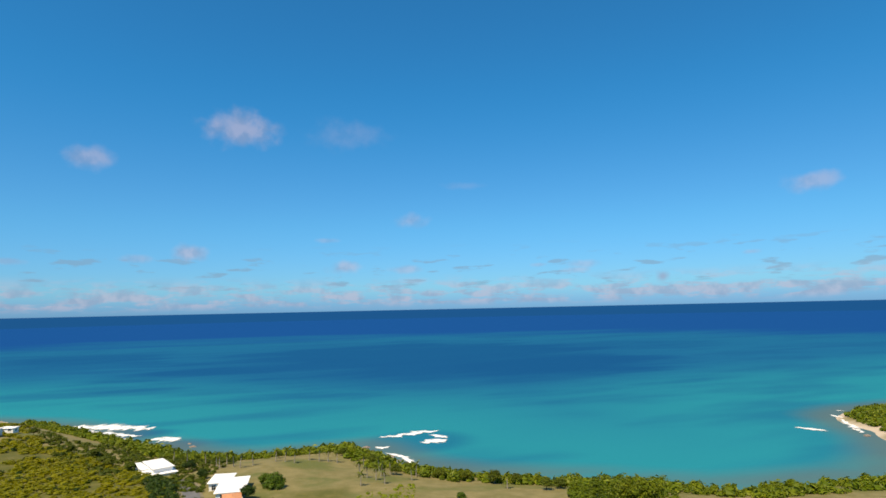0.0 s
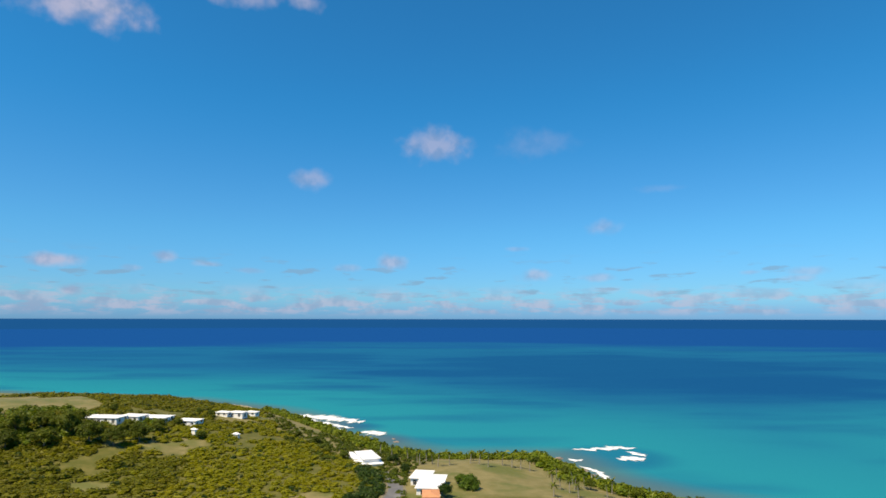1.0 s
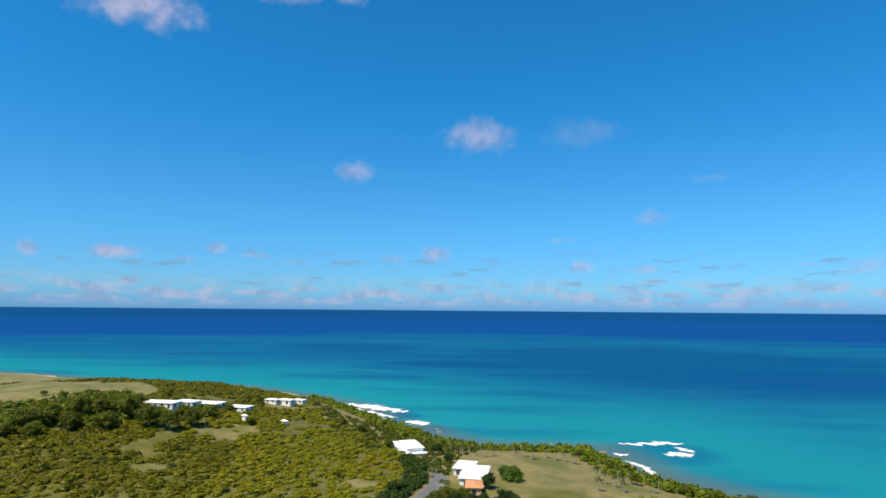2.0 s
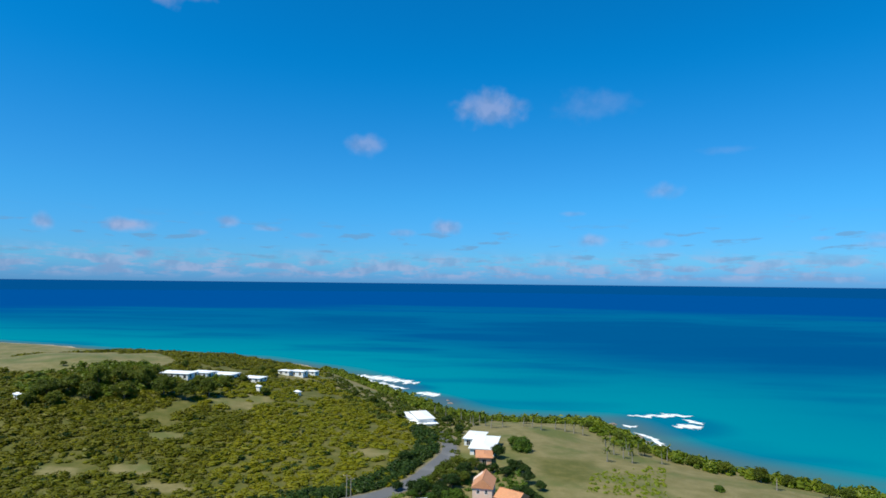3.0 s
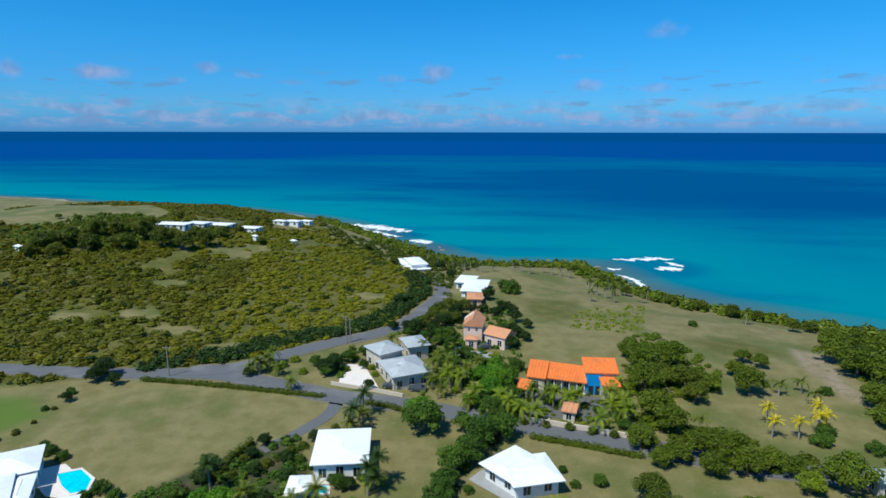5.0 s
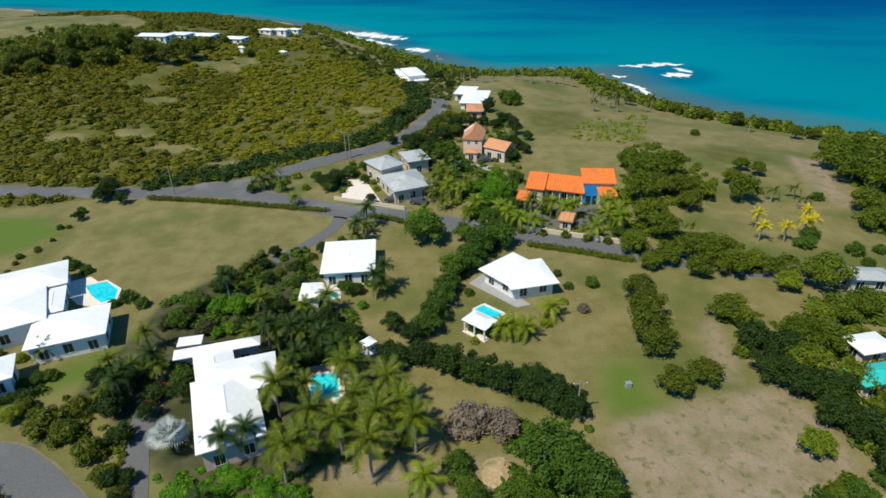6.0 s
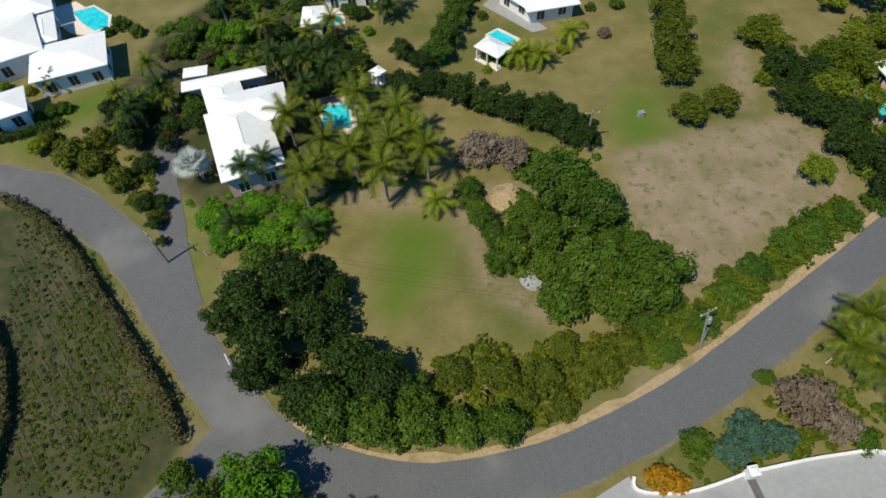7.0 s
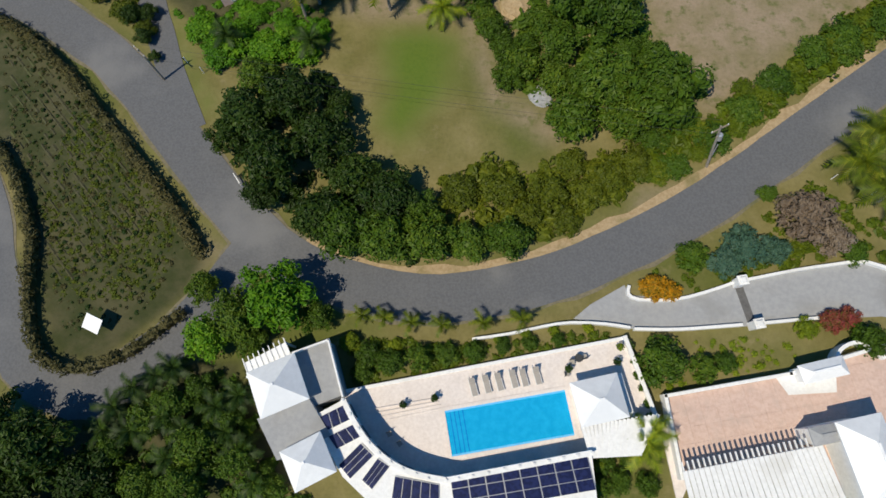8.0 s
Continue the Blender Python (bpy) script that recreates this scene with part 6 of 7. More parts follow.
def palm(x, y, tall, spread, label, group, seed=0, colour="palm", count=17, name="palm_tree", fan=False):
    """A palm: a ringed leaning trunk and single fronds round its head."""
    rnd = random.Random(seed * 31 + 7)
    t = thing(name, pose(x, y, height(x, y)), label, "palm", group)
    lean = Vector((rnd.uniform(-0.06, 0.06), rnd.uniform(-0.06, 0.06)))
    pts = [(lean.x * tall * (k / 7) ** 2 * 2, lean.y * tall * (k / 7) ** 2 * 2, tall * k / 7 - 0.1) for k in range(8)]
    part("trunk", (*tube(pts, [0.2 - 0.012 * k + (0.02 if k % 2 else 0) for k in range(8)], 8), PALM_BARK), t)
    head = Vector(pts[-1])
    for k in range(count):
        ring = k % 3
        key = (colour, ring, fan)
        if key not in FRONDS:
            shape = fan_shape(1.0) if fan else frond_shape(1.0, (0.75, 0.4, 0.1)[ring])
            FRONDS[key] = mesh("frond", *shape, LEAF[colour])
        lift = (8, -22, -48)[ring] + rnd.uniform(-10, 10)
        s = spread * rnd.uniform(0.85, 1.1) * (1.0 if ring < 2 else 0.85)
        m = pose(head.x, head.y, head.z, 0, 0, k * 137.5 + rnd.uniform(-12, 12)) @ pose(0, 0, 0, rnd.uniform(-15, 15), lift, 0) @ Matrix.Diagonal((s, s, s, 1))
        part("frond", FRONDS[key], t, "", m)
    return t


def palms(label, group, tall, spread, spots, colour="palm", count=17, name="palm_tree", fan=False, seed=0):
    for k, (x, y) in enumerate(spots):
        q = 0.88 + 0.06 * ((k * 5 + seed) % 5)
        palm(x, y, tall * q, spread * q, label, group, seed + k, colour, count, name, fan)


palms("tall coconut palm with drooping yellow-green fronds", "coconut palms", 7.0, 3.5, (
    (-27.7, 57.6), (-22, 48.9), (-20.8, 53), (-17.4, 51.1), (-15.6, 55.4), (-12.7, 58.9), (-9.6, 55.6), (-12.2, 52.9), (-8.1, 52.5), (-13.1, 48.3), (-23.5, 46.9), (-17.7, 62.2)), seed=1)
palms("slender green palm in the shaded garden", "garden palms", 6.0, 2.7, (
    (-27.5, 65), (-26.9, 73.5), (-33.7, 71.7), (-22.1, 67.9), (-30.1, 71.9), (-51, 60.7), (-48.9, 64.6), (-24.8, 69.9), (-19.2, 86.9), (-45.6, 85.1), (-26.5, 107.7), (-26.1, 115.4), (-51, 58.8),
    (-32.2, 49.3), (-29.3, 50.9), (-18.3, 90.4)), "dark", seed=20)
palms("low palm with broad fronds near a pool", "garden palms", 2.6, 3.0, (
    (5.3, 78), (12.1, 83), (3.5, 77.2), (-6.4, 47), (-18.7, 89.1), (7.2, 77.2), (15.9, -0.5), (16.4, 0.6)), "lime", seed=40)
palms("dark low palm on the edge of the shrubbery", "garden palms", 2.2, 2.2, ((-21.6, 41.8), (-32, 42.5)), "dark", 15, seed=48)
palms("silver fan palm with stiff blue-grey leaves", "silver palms", 3.6, 2.9, ((-39.2, 50.9),), "silver", 18, "fan_palm", True, 52)
palms("slender pale palm in front of the white house", "silver palms", 4.5, 2.0, ((-33.8, 50.1), (-30.1, 51.9)), "grey", 12, seed=55)
palms("young palm in a row beside the lane", "lane palms", 2.0, 1.75, (
    (-11.8, 9.9), (-9.3, 9.8), (-6.7, 9.5), (-3.4, 9.6), (0.6, 10.1), (4.5, 10.7)), count=10, seed=60)
palms("tall dense palm beside the bend of the road", "lane palms", 3.6, 3.6, ((38.7, 29.3), (41.6, 26.3), (41.5, 32.9)), count=18, seed=70)
palms("palm in the garden of the orange-roofed villa", "villa palms", 4.2, 2.9, (
    (15.3, 122.1), (10.9, 113.9), (20.4, 122.1), (31.1, 128.3), (23.6, 111.3), (7.6, 115), (27.3, 117.5), (29.6, 119), (5.6, 117.9), (18.4, 120.6), (29.7, 115.5), (3.8, 120.1),
    (-1.9, 122), (-5.5, 130), (-8.3, 131.6), (28.2, 123.4)), "lime", seed=80)
palms("bright yellow palm standing on rough grass", "yellow palms", 4.4, 2.0, (
    (59.5, 118.3), (57.7, 112.2), (70.2, 119.5), (69.6, 115.4), (62.7, 111.9), (68, 114.7)), "yellow", 15, seed=100)
palms("green palm standing on rough grass", "field palms", 3.4, 2.3, ((68.3, 132.2), (74.5, 134.2), (73.8, 127.7), (43.9, 113.5), (38.4, 123.8)), count=11, seed=110)
palms("green palm by the road junction", "junction palms", 2.6, 2.4, (
    (-27, 108.1), (-56.6, 135.5), (-51.8, 134.6), (-54.3, 137.5), (-59.1, 134.2), (-25.4, 112.2), (-45.5, 125.9), (-20.2, 131.6), (-9.3, 125.4), (-3.2, 119.5), (-12.4, 130.2), (-13.5, 120.5)), seed=120)
palms("coconut palm above the shore", "shore palms", 5.0, 2.4, (
    (-7.5, 274.2), (-4.6, 264.2), (-11.3, 267.3), (19.4, 258.2), (29.9, 261.6), (33.7, 261.5), (37.3, 260), (47.1, 251.4), (44.1, 227.9), (39.1, 214.2), (46.5, 223), (48.2, 215.9),
    (-7.7, 146.7), (-16.4, 149), (12.3, 267.7), (88.8, 198.1), (123.3, 192.6)), count=10, seed=130)


# ---- fillers: dense growth nobody could count ----
def in_any(polys):
    def keep(x, y):
        out = np.zeros(x.shape, bool)
        for p in polys:
            out |= inside(x, y, p)
        return out
    return keep


def fill(name, label, colour, poly, seed, density, r0, r1):
    xs, ys = [p[0] for p in poly], [p[1] for p in poly]
    area = (max(xs) - min(xs)) * (max(ys) - min(ys))
    spots = sow(int(area * density), seed, min(xs), max(xs), min(ys), max(ys), r0, r1, in_any([poly]))
    if spots:
        thicket(name, label, "undergrowth", colour, spots, seed, 40, 0.26)


fill("undergrowth", "dense dark undergrowth below the palms", "green", [(-57.8, 84.1), (-49.2, 89.9), (-36, 107.4), (-31.3, 94.4), (-33.8, 84.9), (-22.2, 83.6), (-18, 69.9), (-27, 69.5), (-29.5, 73.7), (-36.5, 76.5), (-52.2, 75.9)], 21, 0.35, 0.9, 2.0)
fill("undergrowth", "dark undergrowth between the palms and the lawn", "olive", [(-27.2, 50.5), (-25.9, 59.3), (-18.2, 60.8), (-10.3, 66.2), (-6.6, 53.6), (-11.8, 51.3), (-19.4, 50.4)], 22, 0.35, 0.7, 1.5)
fill("undergrowth", "dark shady thicket of the roadside wood", "dark", [(-31.9, 31.9), (-30.8, 39.2), (-21.6, 42.9), (-17.7, 34.5), (-14.1, 26.8), (-6.1, 23.2), (-5.5, 16.1), (-12.9, 16.9), (-21.1, 21.6), (-27.8, 26.7)], 23, 0.3, 1.0, 2.0)
fill("undergrowth", "olive rough growth along the lane", "olive", [(-6.1, 23.2), (-3.9, 27.4), (8.6, 29.5), (16.1, 29.9), (15.6, 25.2), (8.2, 21), (1.5, 18.2), (-5.5, 17.2)], 24, 1.0, 0.8, 1.9)
fill("undergrowth", "green rough growth of the hedge bank", "coast", [(15.6, 29.4), (20.2, 34.6), (27.5, 36.9), (32.8, 41.6), (41.2, 48.8), (45.9, 52.2), (44, 46.6), (32.6, 37.4), (22.9, 29.6), (17, 27)], 25, 1.1, 0.8, 1.9)
fill("undergrowth", "green thicket between the spreading trees", "green", [(4.3, 58.4), (14.7, 60.1), (18, 45.4), (24.5, 40.9), (22.4, 34.3), (9.4, 32.8), (2, 39.6), (-0.9, 44.4), (-4.3, 53.7), (-0.4, 53.9), (3.4, 46.4)], 26, 0.3, 1.0, 2.0)
fill("undergrowth", "dark thicket on the boundary between lawns", "dark", [(-15.8, 74.3), (-7.5, 75.4), (3.6, 70.8), (15.4, 66.1), (15.5, 60.1), (8.4, 62.1), (-5.2, 67.7), (-12.4, 68.8)], 27, 0.3, 0.9, 1.8)
fill("undergrowth", "dark thicket under the windbreak", "dark", [(-9.2, 77.6), (-10.7, 83.5), (-6.6, 102.3), (-3.6, 114.4), (6.3, 117.6), (4.8, 108.5), (-2, 98.3), (-6, 83.7)], 28, 0.3, 0.9, 1.7)
fill("undergrowth", "tangled green growth of the field wood", "coast", [(40, 89.3), (46.2, 92.2), (49.8, 83), (57.9, 90), (73.1, 92.3), (56.6, 54.8), (50.9, 51.6), (48.1, 58.4), (45.3, 67.4), (40.7, 73.8)], 29, 0.22, 1.2, 2.4)
fill("undergrowth", "tangled green growth of the seaward grove", "coast", [(38.4, 162.1), (49.3, 176.9), (57.4, 163.7), (59.2, 142.2), (54.2, 131.7), (45.1, 128.1), (40.5, 116.5), (30.8, 111), (32.6, 127.5)], 30, 0.22, 1.2, 2.2)
fill("undergrowth", "tangled green growth of the eastern wood", "coast", [(101.2, 177.2), (126.5, 216.6), (150.9, 217.5), (164.7, 205.4), (97.1, 114.3), (84.8, 116.2), (82, 121.2), (89.7, 130.3), (96, 158.5)], 31, 0.16, 1.4, 2.6)
fill("undergrowth", "mixed bushes in the belt along the road", "olive", [(30.2, 108.6), (42.5, 115.4), (53, 112.1), (53.6, 105.3), (68.9, 103.9), (65.6, 97.8), (47.8, 98.8), (33.4, 103.2)], 32, 0.25, 1.0, 2.0)
fill("undergrowth", "bright green ground cover by the drive", "bright", [(-40.3, 47), (-32.6, 49), (-21.6, 47.8), (-19.5, 43), (-23.3, 40.4), (-30.3, 40.1), (-34.6, 40.7)], 33, 1.2, 0.5, 1.0)
fill("undergrowth", "olive bushes at the bend of the lane", "olive", [(-65.9, 55), (-59.9, 60.1), (-53.2, 63), (-45.2, 49.5), (-42.6, 43), (-46.1, 44.6), (-55.6, 50.6), (-62.8, 52.9)], 34, 0.3, 0.8, 1.6)
fill("undergrowth", "green growth in the sloping garden", "green", [(-38.2, -5.4), (-33.7, 0.4), (-27.9, 3.7), (-23.4, 2.3), (-19.4, -3.9), (-14.2, -8.6), (-27.8, -12.8), (-36.9, -10.5)], 35, 0.5, 0.7, 1.6)
fill("undergrowth", "low border planting under the terrace", "coast", [(-14.1, 7.6), (-0.7, 8.1), (14.7, 10.6), (14.7, 9.9), (1.1, 6.4), (-11.2, 3.2)], 36, 2.0, 0.4, 0.9)
fill("undergrowth", "low mixed planting below the drive wall", "lime", [(17.5, 9.9), (27.5, 11.2), (32.5, 11.8), (31.7, 8.7), (19, 5)], 37, 1.1, 0.3, 0.7)
fill("undergrowth", "mixed garden planting above the drive", "coast", [(15.9, 14.8), (19.4, 18.4), (26.6, 21.9), (35.8, 27.7), (42.1, 23.6), (41.6, 19.8), (33.2, 18.7), (26.2, 16.7), (20.4, 14.5)], 38, 0.9, 0.5, 1.2)
fill("undergrowth", "rough garden growth round the grey-roofed house", "green", [(-42.6, 137.6), (-37.3, 154.2), (-16.4, 175.1), (-9.8, 187.1), (5.7, 201.3), (11.6, 165.7), (6.7, 126.3), (-2.7, 125.9), (-12.6, 131.9), (-13, 155.2), (-26.4, 169.3), (-33.2, 150), (-35.9, 134.3)], 39, 0.2, 0.8, 1.9)
fill("undergrowth", "garden growth round the orange-roofed villa", "coast", [(5.7, 117.5), (7.2, 139.8), (12.4, 131.4), (30.6, 127.4), (37.9, 148.9), (31.4, 113.5), (18.5, 115.5)], 40, 0.3, 0.7, 1.6)
fill("undergrowth", "rough bushes by the shore houses", "olive", [(-111.4, 387.4), (-76.7, 334.1), (-51.3, 340.7), (-22.9, 318.9), (2.1, 303.8), (-12.9, 247.4), (-12.7, 203.9), (-32.2, 243.8), (-67.3, 267.1)], 41, 0.14, 1.0, 2.2)
fill("hilltop_wood", "dense rounded trees of the hilltop wood", "coast", [(-190.3, 215.4), (-211.2, 241.7), (-211.9, 263.2), (-201.8, 286), (-184.7, 302), (-168.8, 279.7), (-138.8, 298.5), (-127.4, 266.1), (-148.7, 243.4), (-171.9, 228.8)], 43, 0.06, 2.2, 4.2)
fill("undergrowth", "rough grass tussocks in the seaward field", "lime", [(31.2, 197.6), (59.1, 215.5), (48.6, 173.8), (26.5, 177.1)], 42, 0.35, 0.4, 1.1)


def hedge(points, wide, tall, colour, label, group="hedges", dens=110):
    """A clipped hedge that follows a line."""
    rnd = random.Random(int(points[0][0] * 10))
    line = smooth_line(points, 1.2)
    core_v, core_f = ribbon(points, wide * 0.55, tall * 0.6, tall * 0.6, 0.1, 1.2)
    lumps = []
    for p in line:
        z = height(*p)
        for _ in range(2):
            lumps.append((p[0] + rnd.uniform(-0.2, 0.2) * wide, p[1] + rnd.uniform(-0.2, 0.2) * wide, z + tall * rnd.uniform(0.35, 0.6), wide * 0.5))
    leaves = leaf_cloud(rnd, lumps, int(len(line) * dens), 0.2, tall / wide * 1.1, -99)
    ob = new("hedge", mesh("hedge", *join((core_v, core_f), leaves), LEAF[colour]))
    return tagged(ob, label, "hedge", group)


hedge([(-83.4, 128.3), (-69.6, 127.2), (-54.6, 125.3), (-37.2, 122.7)], 1.5, 1.1, "olive", "long low clipped hedge beside the middle road")
hedge([(-26.2, 120.2), (-21.8, 119), (-17.4, 117.2)], 1.6, 1.3, "olive", "short clipped hedge by the junction")
hedge([(10, 108.1), (17.3, 106.1), (23.7, 104.2), (29.4, 102.6)], 1.6, 1.2, "olive", "low clipped hedge opposite the cream wall")
hedge([(-65, 45.3), (-59.6, 43), (-52.8, 38.4), (-47.4, 33.3), (-42.4, 28.5), (-38, 24.2), (-34, 20.2), (-30.6, 16)], 1.6, 1.9, "straw", "straw-coloured overgrown hedge bank of the island field", dens=120)
hedge([(-57.1, 27.2), (-53.1, 22.4), (-49.9, 16.4), (-48.3, 10), (-46.4, 5.3), (-43.8, 2.8), (-39.2, 2.8), (-35.4, 4.9), (-31.4, 8.8)], 1.4, 1.7, "straw", "untidy olive hedge round the island field")
hedge([(-45.1, 101.4), (-46.8, 96), (-46.5, 91.6)], 1.6, 1.6, "olive", "rough garden hedge beside a lane")
hedge([(15.2, 8.9), (16.5, 4.8), (17.3, 2.4)], 0.8, 0.9, "green", "narrow clipped hedge beside the terrace wall")
hedge([(-1.6, 78.7), (0.3, 77.7), (3.2, 78.9)], 1.4, 0.9, "green", "clipped hedge round the pool pavilion")
hedge([(-72.1, 56.5), (-68, 58.5), (-64.7, 60.5)], 1.6, 1.4, "dark", "dark hedge beside a lawn")
planting("shrub", "olive", "ball-clipped bush in front of the cream wall", "clipped balls", ((8.6, 113.9, 1.1), (13, 113.1, 1.2), (17.7, 112.2, 1.3), (22.1, 110.9, 1.4), (26.2, 109.9, 1.3)), 1.0)

planting("tree", "green", "leafy garden tree near the tiled houses", "house gardens", (
    (-0.1, 142, 2.4), (-3.2, 146.4, 2.1), (5.5, 133.3, 3.1), (0, 121.6, 2.3), (6.6, 124.9, 2.4), (-4.2, 132, 1.8), (-10.5, 142.5, 1.9), (-31.2, 140.3, 1.6), (-36.1, 145.3, 2), (-44.2, 141, 1.9), (6.8, 115.4, 1.2),
    (28.8, 113.1, 1.7), (31, 126.8, 2), (14.3, 123.4, 1.4), (24.5, 119, 1.3), (-20.7, 173.9, 2.5), (-23.1, 164.2, 2), (-10.3, 163.9, 2.4), (-13.3, 159.4, 2.1), (11.4, 138.2, 1.7), (8, 142.4, 2.4)))
planting("shrub", "lime", "yellow-green leafy shrub near the tiled houses", "house gardens", (
    (3, 149.4, 1.9), (-6.8, 127.8, 1.4), (11.8, 116.1, 1), (16.5, 114.2, 1), (20.7, 113.9, 1), (25.2, 112.6, 1), (-27.4, 135.9, 1.2), (-22, 129.2, 1.1), (-2.2, 136.7, 1.3), (-1, 157.2, 1.3), (-5.1, 159.3, 1.3)))
planting("shrub", "green", "leafy shrub beside the solar wing", "villa garden", ((12.8, -2.4, 1.3), (14.2, -3.7, 1.5), (12.3, -4.6, 1.4), (15, -1.7, 1.1), (16.8, -3.9, 1.4)))
planting("tree", "dark", "dark tree between lane and driveway", "driveway trees", ((-42.8, 42.4, 1.4), (-41, 39.8, 0.9), (-44.9, 45.3, 1.5), (-43, 46, 1.3)))
planting("tree", "olive", "olive tree in the belt above the shore", "shore belt", (
    (72.8, 226.8, 3.1), (81.5, 220.2, 3), (89.3, 210.6, 3.1), (97, 207.4, 2.8), (101.4, 192.4, 2.8), (107.7, 193.7, 2.7), (56.8, 234.1, 2.8), (52.8, 260.9, 2.6), (14.3, 281, 2.2), (42.4, 276.9, 2.2)))

planting("shrub", "lime", "yellow-green shrub against a white house wall", "house shrubs", ((-77.5, 68.1, 1.3), (-72.8, 67.3, 1.2), (-70.0, 67.8, 1.5), (-66.7, 69.7, 1.0), (-74.5, 65.1, 1.2), (14.6, 87.3, 1.0), (12.0, 85.5, 1.1), (-1.0, 75.4, 0.9), (10.7, 80.5, 1.3), (1.7, 77.0, 0.9)))
planting("shrub", "green", "rounded green shrub beside a white house", "house shrubs", ((-82.1, 95.3, 1.8), (-78.3, 93.7, 1.5), (-84.7, 97.3, 1.2), (-64.6, 84.5, 2.0), (-61.0, 82.8, 1.6), (-66.4, 82.6, 1.4), (-66.5, 62.8, 1.6), (-65.1, 63.5, 1.4), (-68.0, 61.4, 1.5), (-96.1, 98.5, 1.0), (-94.6, 102.0, 0.9), (-96.1, 111.8, 1.0), (-96.1, 120.0, 1.4), (-2.4, 89.4, 1.2), (14.3, 96.6, 1.1), (16.0, 92.4, 1.2)))
planting("tree", "green", "leafy garden tree beside a pool terrace", "house shrubs", ((-50.7, 82.2, 2.2), (-51.2, 77.1, 2.3), (-48.8, 91.5, 2.2), (-27.1, 99.3, 2.2), (-24.5, 88.5, 1.8), (-43.7, 63.0, 2.6), (-46.1, 66.9, 1.8)))
planting("shrub", "bright", "bright green shrub on the garden edge", "house shrubs", ((-46.3, 76.7, 1.8), (-43.8, 75.2, 1.5), (-41.6, 76.1, 1.6), (-37.2, 76.2, 1.5), (-21.2, 84.3, 1.2)))
palms("palm in the shrubbery beside the white house", "garden palms", 3.2, 2.4, ((-53.3, 61.5), (-51.9, 64.2), (-53.1, 58.4), (-56.5, 62.6), (-49.8, 65.6), (-68.5, 67.6)), seed=170)
palms("dark green palm in the sloping garden below the lane", "slope palms", 2.6, 2.3, ((-35.2, -0.9), (-33.3, 0.9), (-31.3, 2.1), (-29.7, 3.1), (-35.8, -3.1), (-33.0, -2.9), (-29.9, -1.6), (-27.4, -2.4), (-25.0, -0.1), (-23.0, 1.1), (-23.5, -2.1), (-26.1, -5.9), (-21.5, -4.0), (-20.0, -6.4), (-28.5, -5.1), (-41.6, -7.2)), "dark", 14, seed=190)
palms("coconut palm in the belt above the shore", "shore palms", 5.5, 2.6, ((-10, 262), (-2, 258), (3, 262), (26, 264), (52, 243), (55, 236), (50, 230), (60, 222), (64, 230), (42, 232), (-16, 276), (16, 264), (-24, 284), (-30, 290)), count=10, seed=210)
planting("shrub", "lime", "yellow-green border plant below the terrace", "villa border", ((-12.9, 7.6, 0.9), (-11.6, 6.8, 0.8), (5.0, 9.5, 0.7), (7.8, 10.0, 0.7), (11.2, 10.5, 0.7), (-8.2, 7.4, 0.9), (2.1, 8.7, 0.6), (12.3, -2.4, 1.0)))

planting("shrub", "green", "leafy green shrub in front of the bungalow", "house shrubs", ((-28.9, 91.7, 1.2), (-26.4, 91.0, 1.3), (-23.8, 93.0, 1.2), (-20.9, 91.2, 1.3), (-33.8, 96.1, 1.3), (-31.1, 94.2, 1.1), (-19.9, 95.5, 1.0)))
planting("tree", "dark", "dark green tree crowding the long white house", "palm garden", ((-46.7, 60.1, 2.0), (-46.0, 56.5, 1.8), (-40.5, 59.7, 1.8), (-32.5, 77.5, 2.2), (-27.6, 67.4, 1.9), (-30.4, 72.9, 1.8), (-37.3, 77.3, 1.8), (-28.6, 77.6, 2.0), (-24.5, 76.2, 2.0), (-20.4, 74.8, 1.8), (-14.3, 70.7, 2.2)))
planting("shrub", "brush", "weathered bush on the dry field edge", "field edge", ((-95.2, 96.1, 0.8), (-94.2, 101.2, 0.8), (-94.0, 106.0, 0.7), (-94.4, 112.3, 0.8), (-94.1, 92.5, 0.8), (-95.8, 98.9, 0.6)))

planting("tree", "bright", "bright green tree crowding the villa gardens", "villa gardens", ((-0.8, 134.8, 3.0), (2.6, 140.5, 2.8), (5.2, 132.3, 2.8), (0.0, 126.4, 2.6), (-2.8, 121.0, 2.2), (3.9, 121.9, 2.6), (6.9, 117.7, 2.4)))
planting("tree", "green", "leafy green tree between the tiled houses", "villa gardens", ((-17.6, 161.4, 2.4), (-13.6, 163.0, 2.3), (-9.5, 156.4, 2.4), (-19.7, 154.2, 2.2), (-5.5, 149.4, 2.2), (-7.6, 143.9, 2.0), (-29.3, 153.8, 1.6), (-32.9, 149.1, 1.8), (-38.8, 140.6, 2.6), (-36.2, 143.9, 2.2), (-39.5, 134.9, 2.2), (-20.2, 169.0, 2.4)))
planting("tree", "dark", "dark green tree behind the peach villa", "villa gardens", ((3.5, 187.5, 2.4), (7.4, 192.9, 2.4), (9.8, 181.5, 2.4), (5.8, 169.0, 2.4), (9.6, 167.0, 2.2), (11.8, 164.1, 2.2), (-0.7, 190.6, 2.2), (-23.8, 169.9, 2.2), (-28.4, 170.9, 2.0), (-16.0, 171.3, 2.2), (7.6, 159.0, 2.2), (13.1, 175.8, 2.0), (-94.5, 130.6, 3.0), (-95.1, 127.0, 2.6), (-89.2, 125.6, 2.0)))
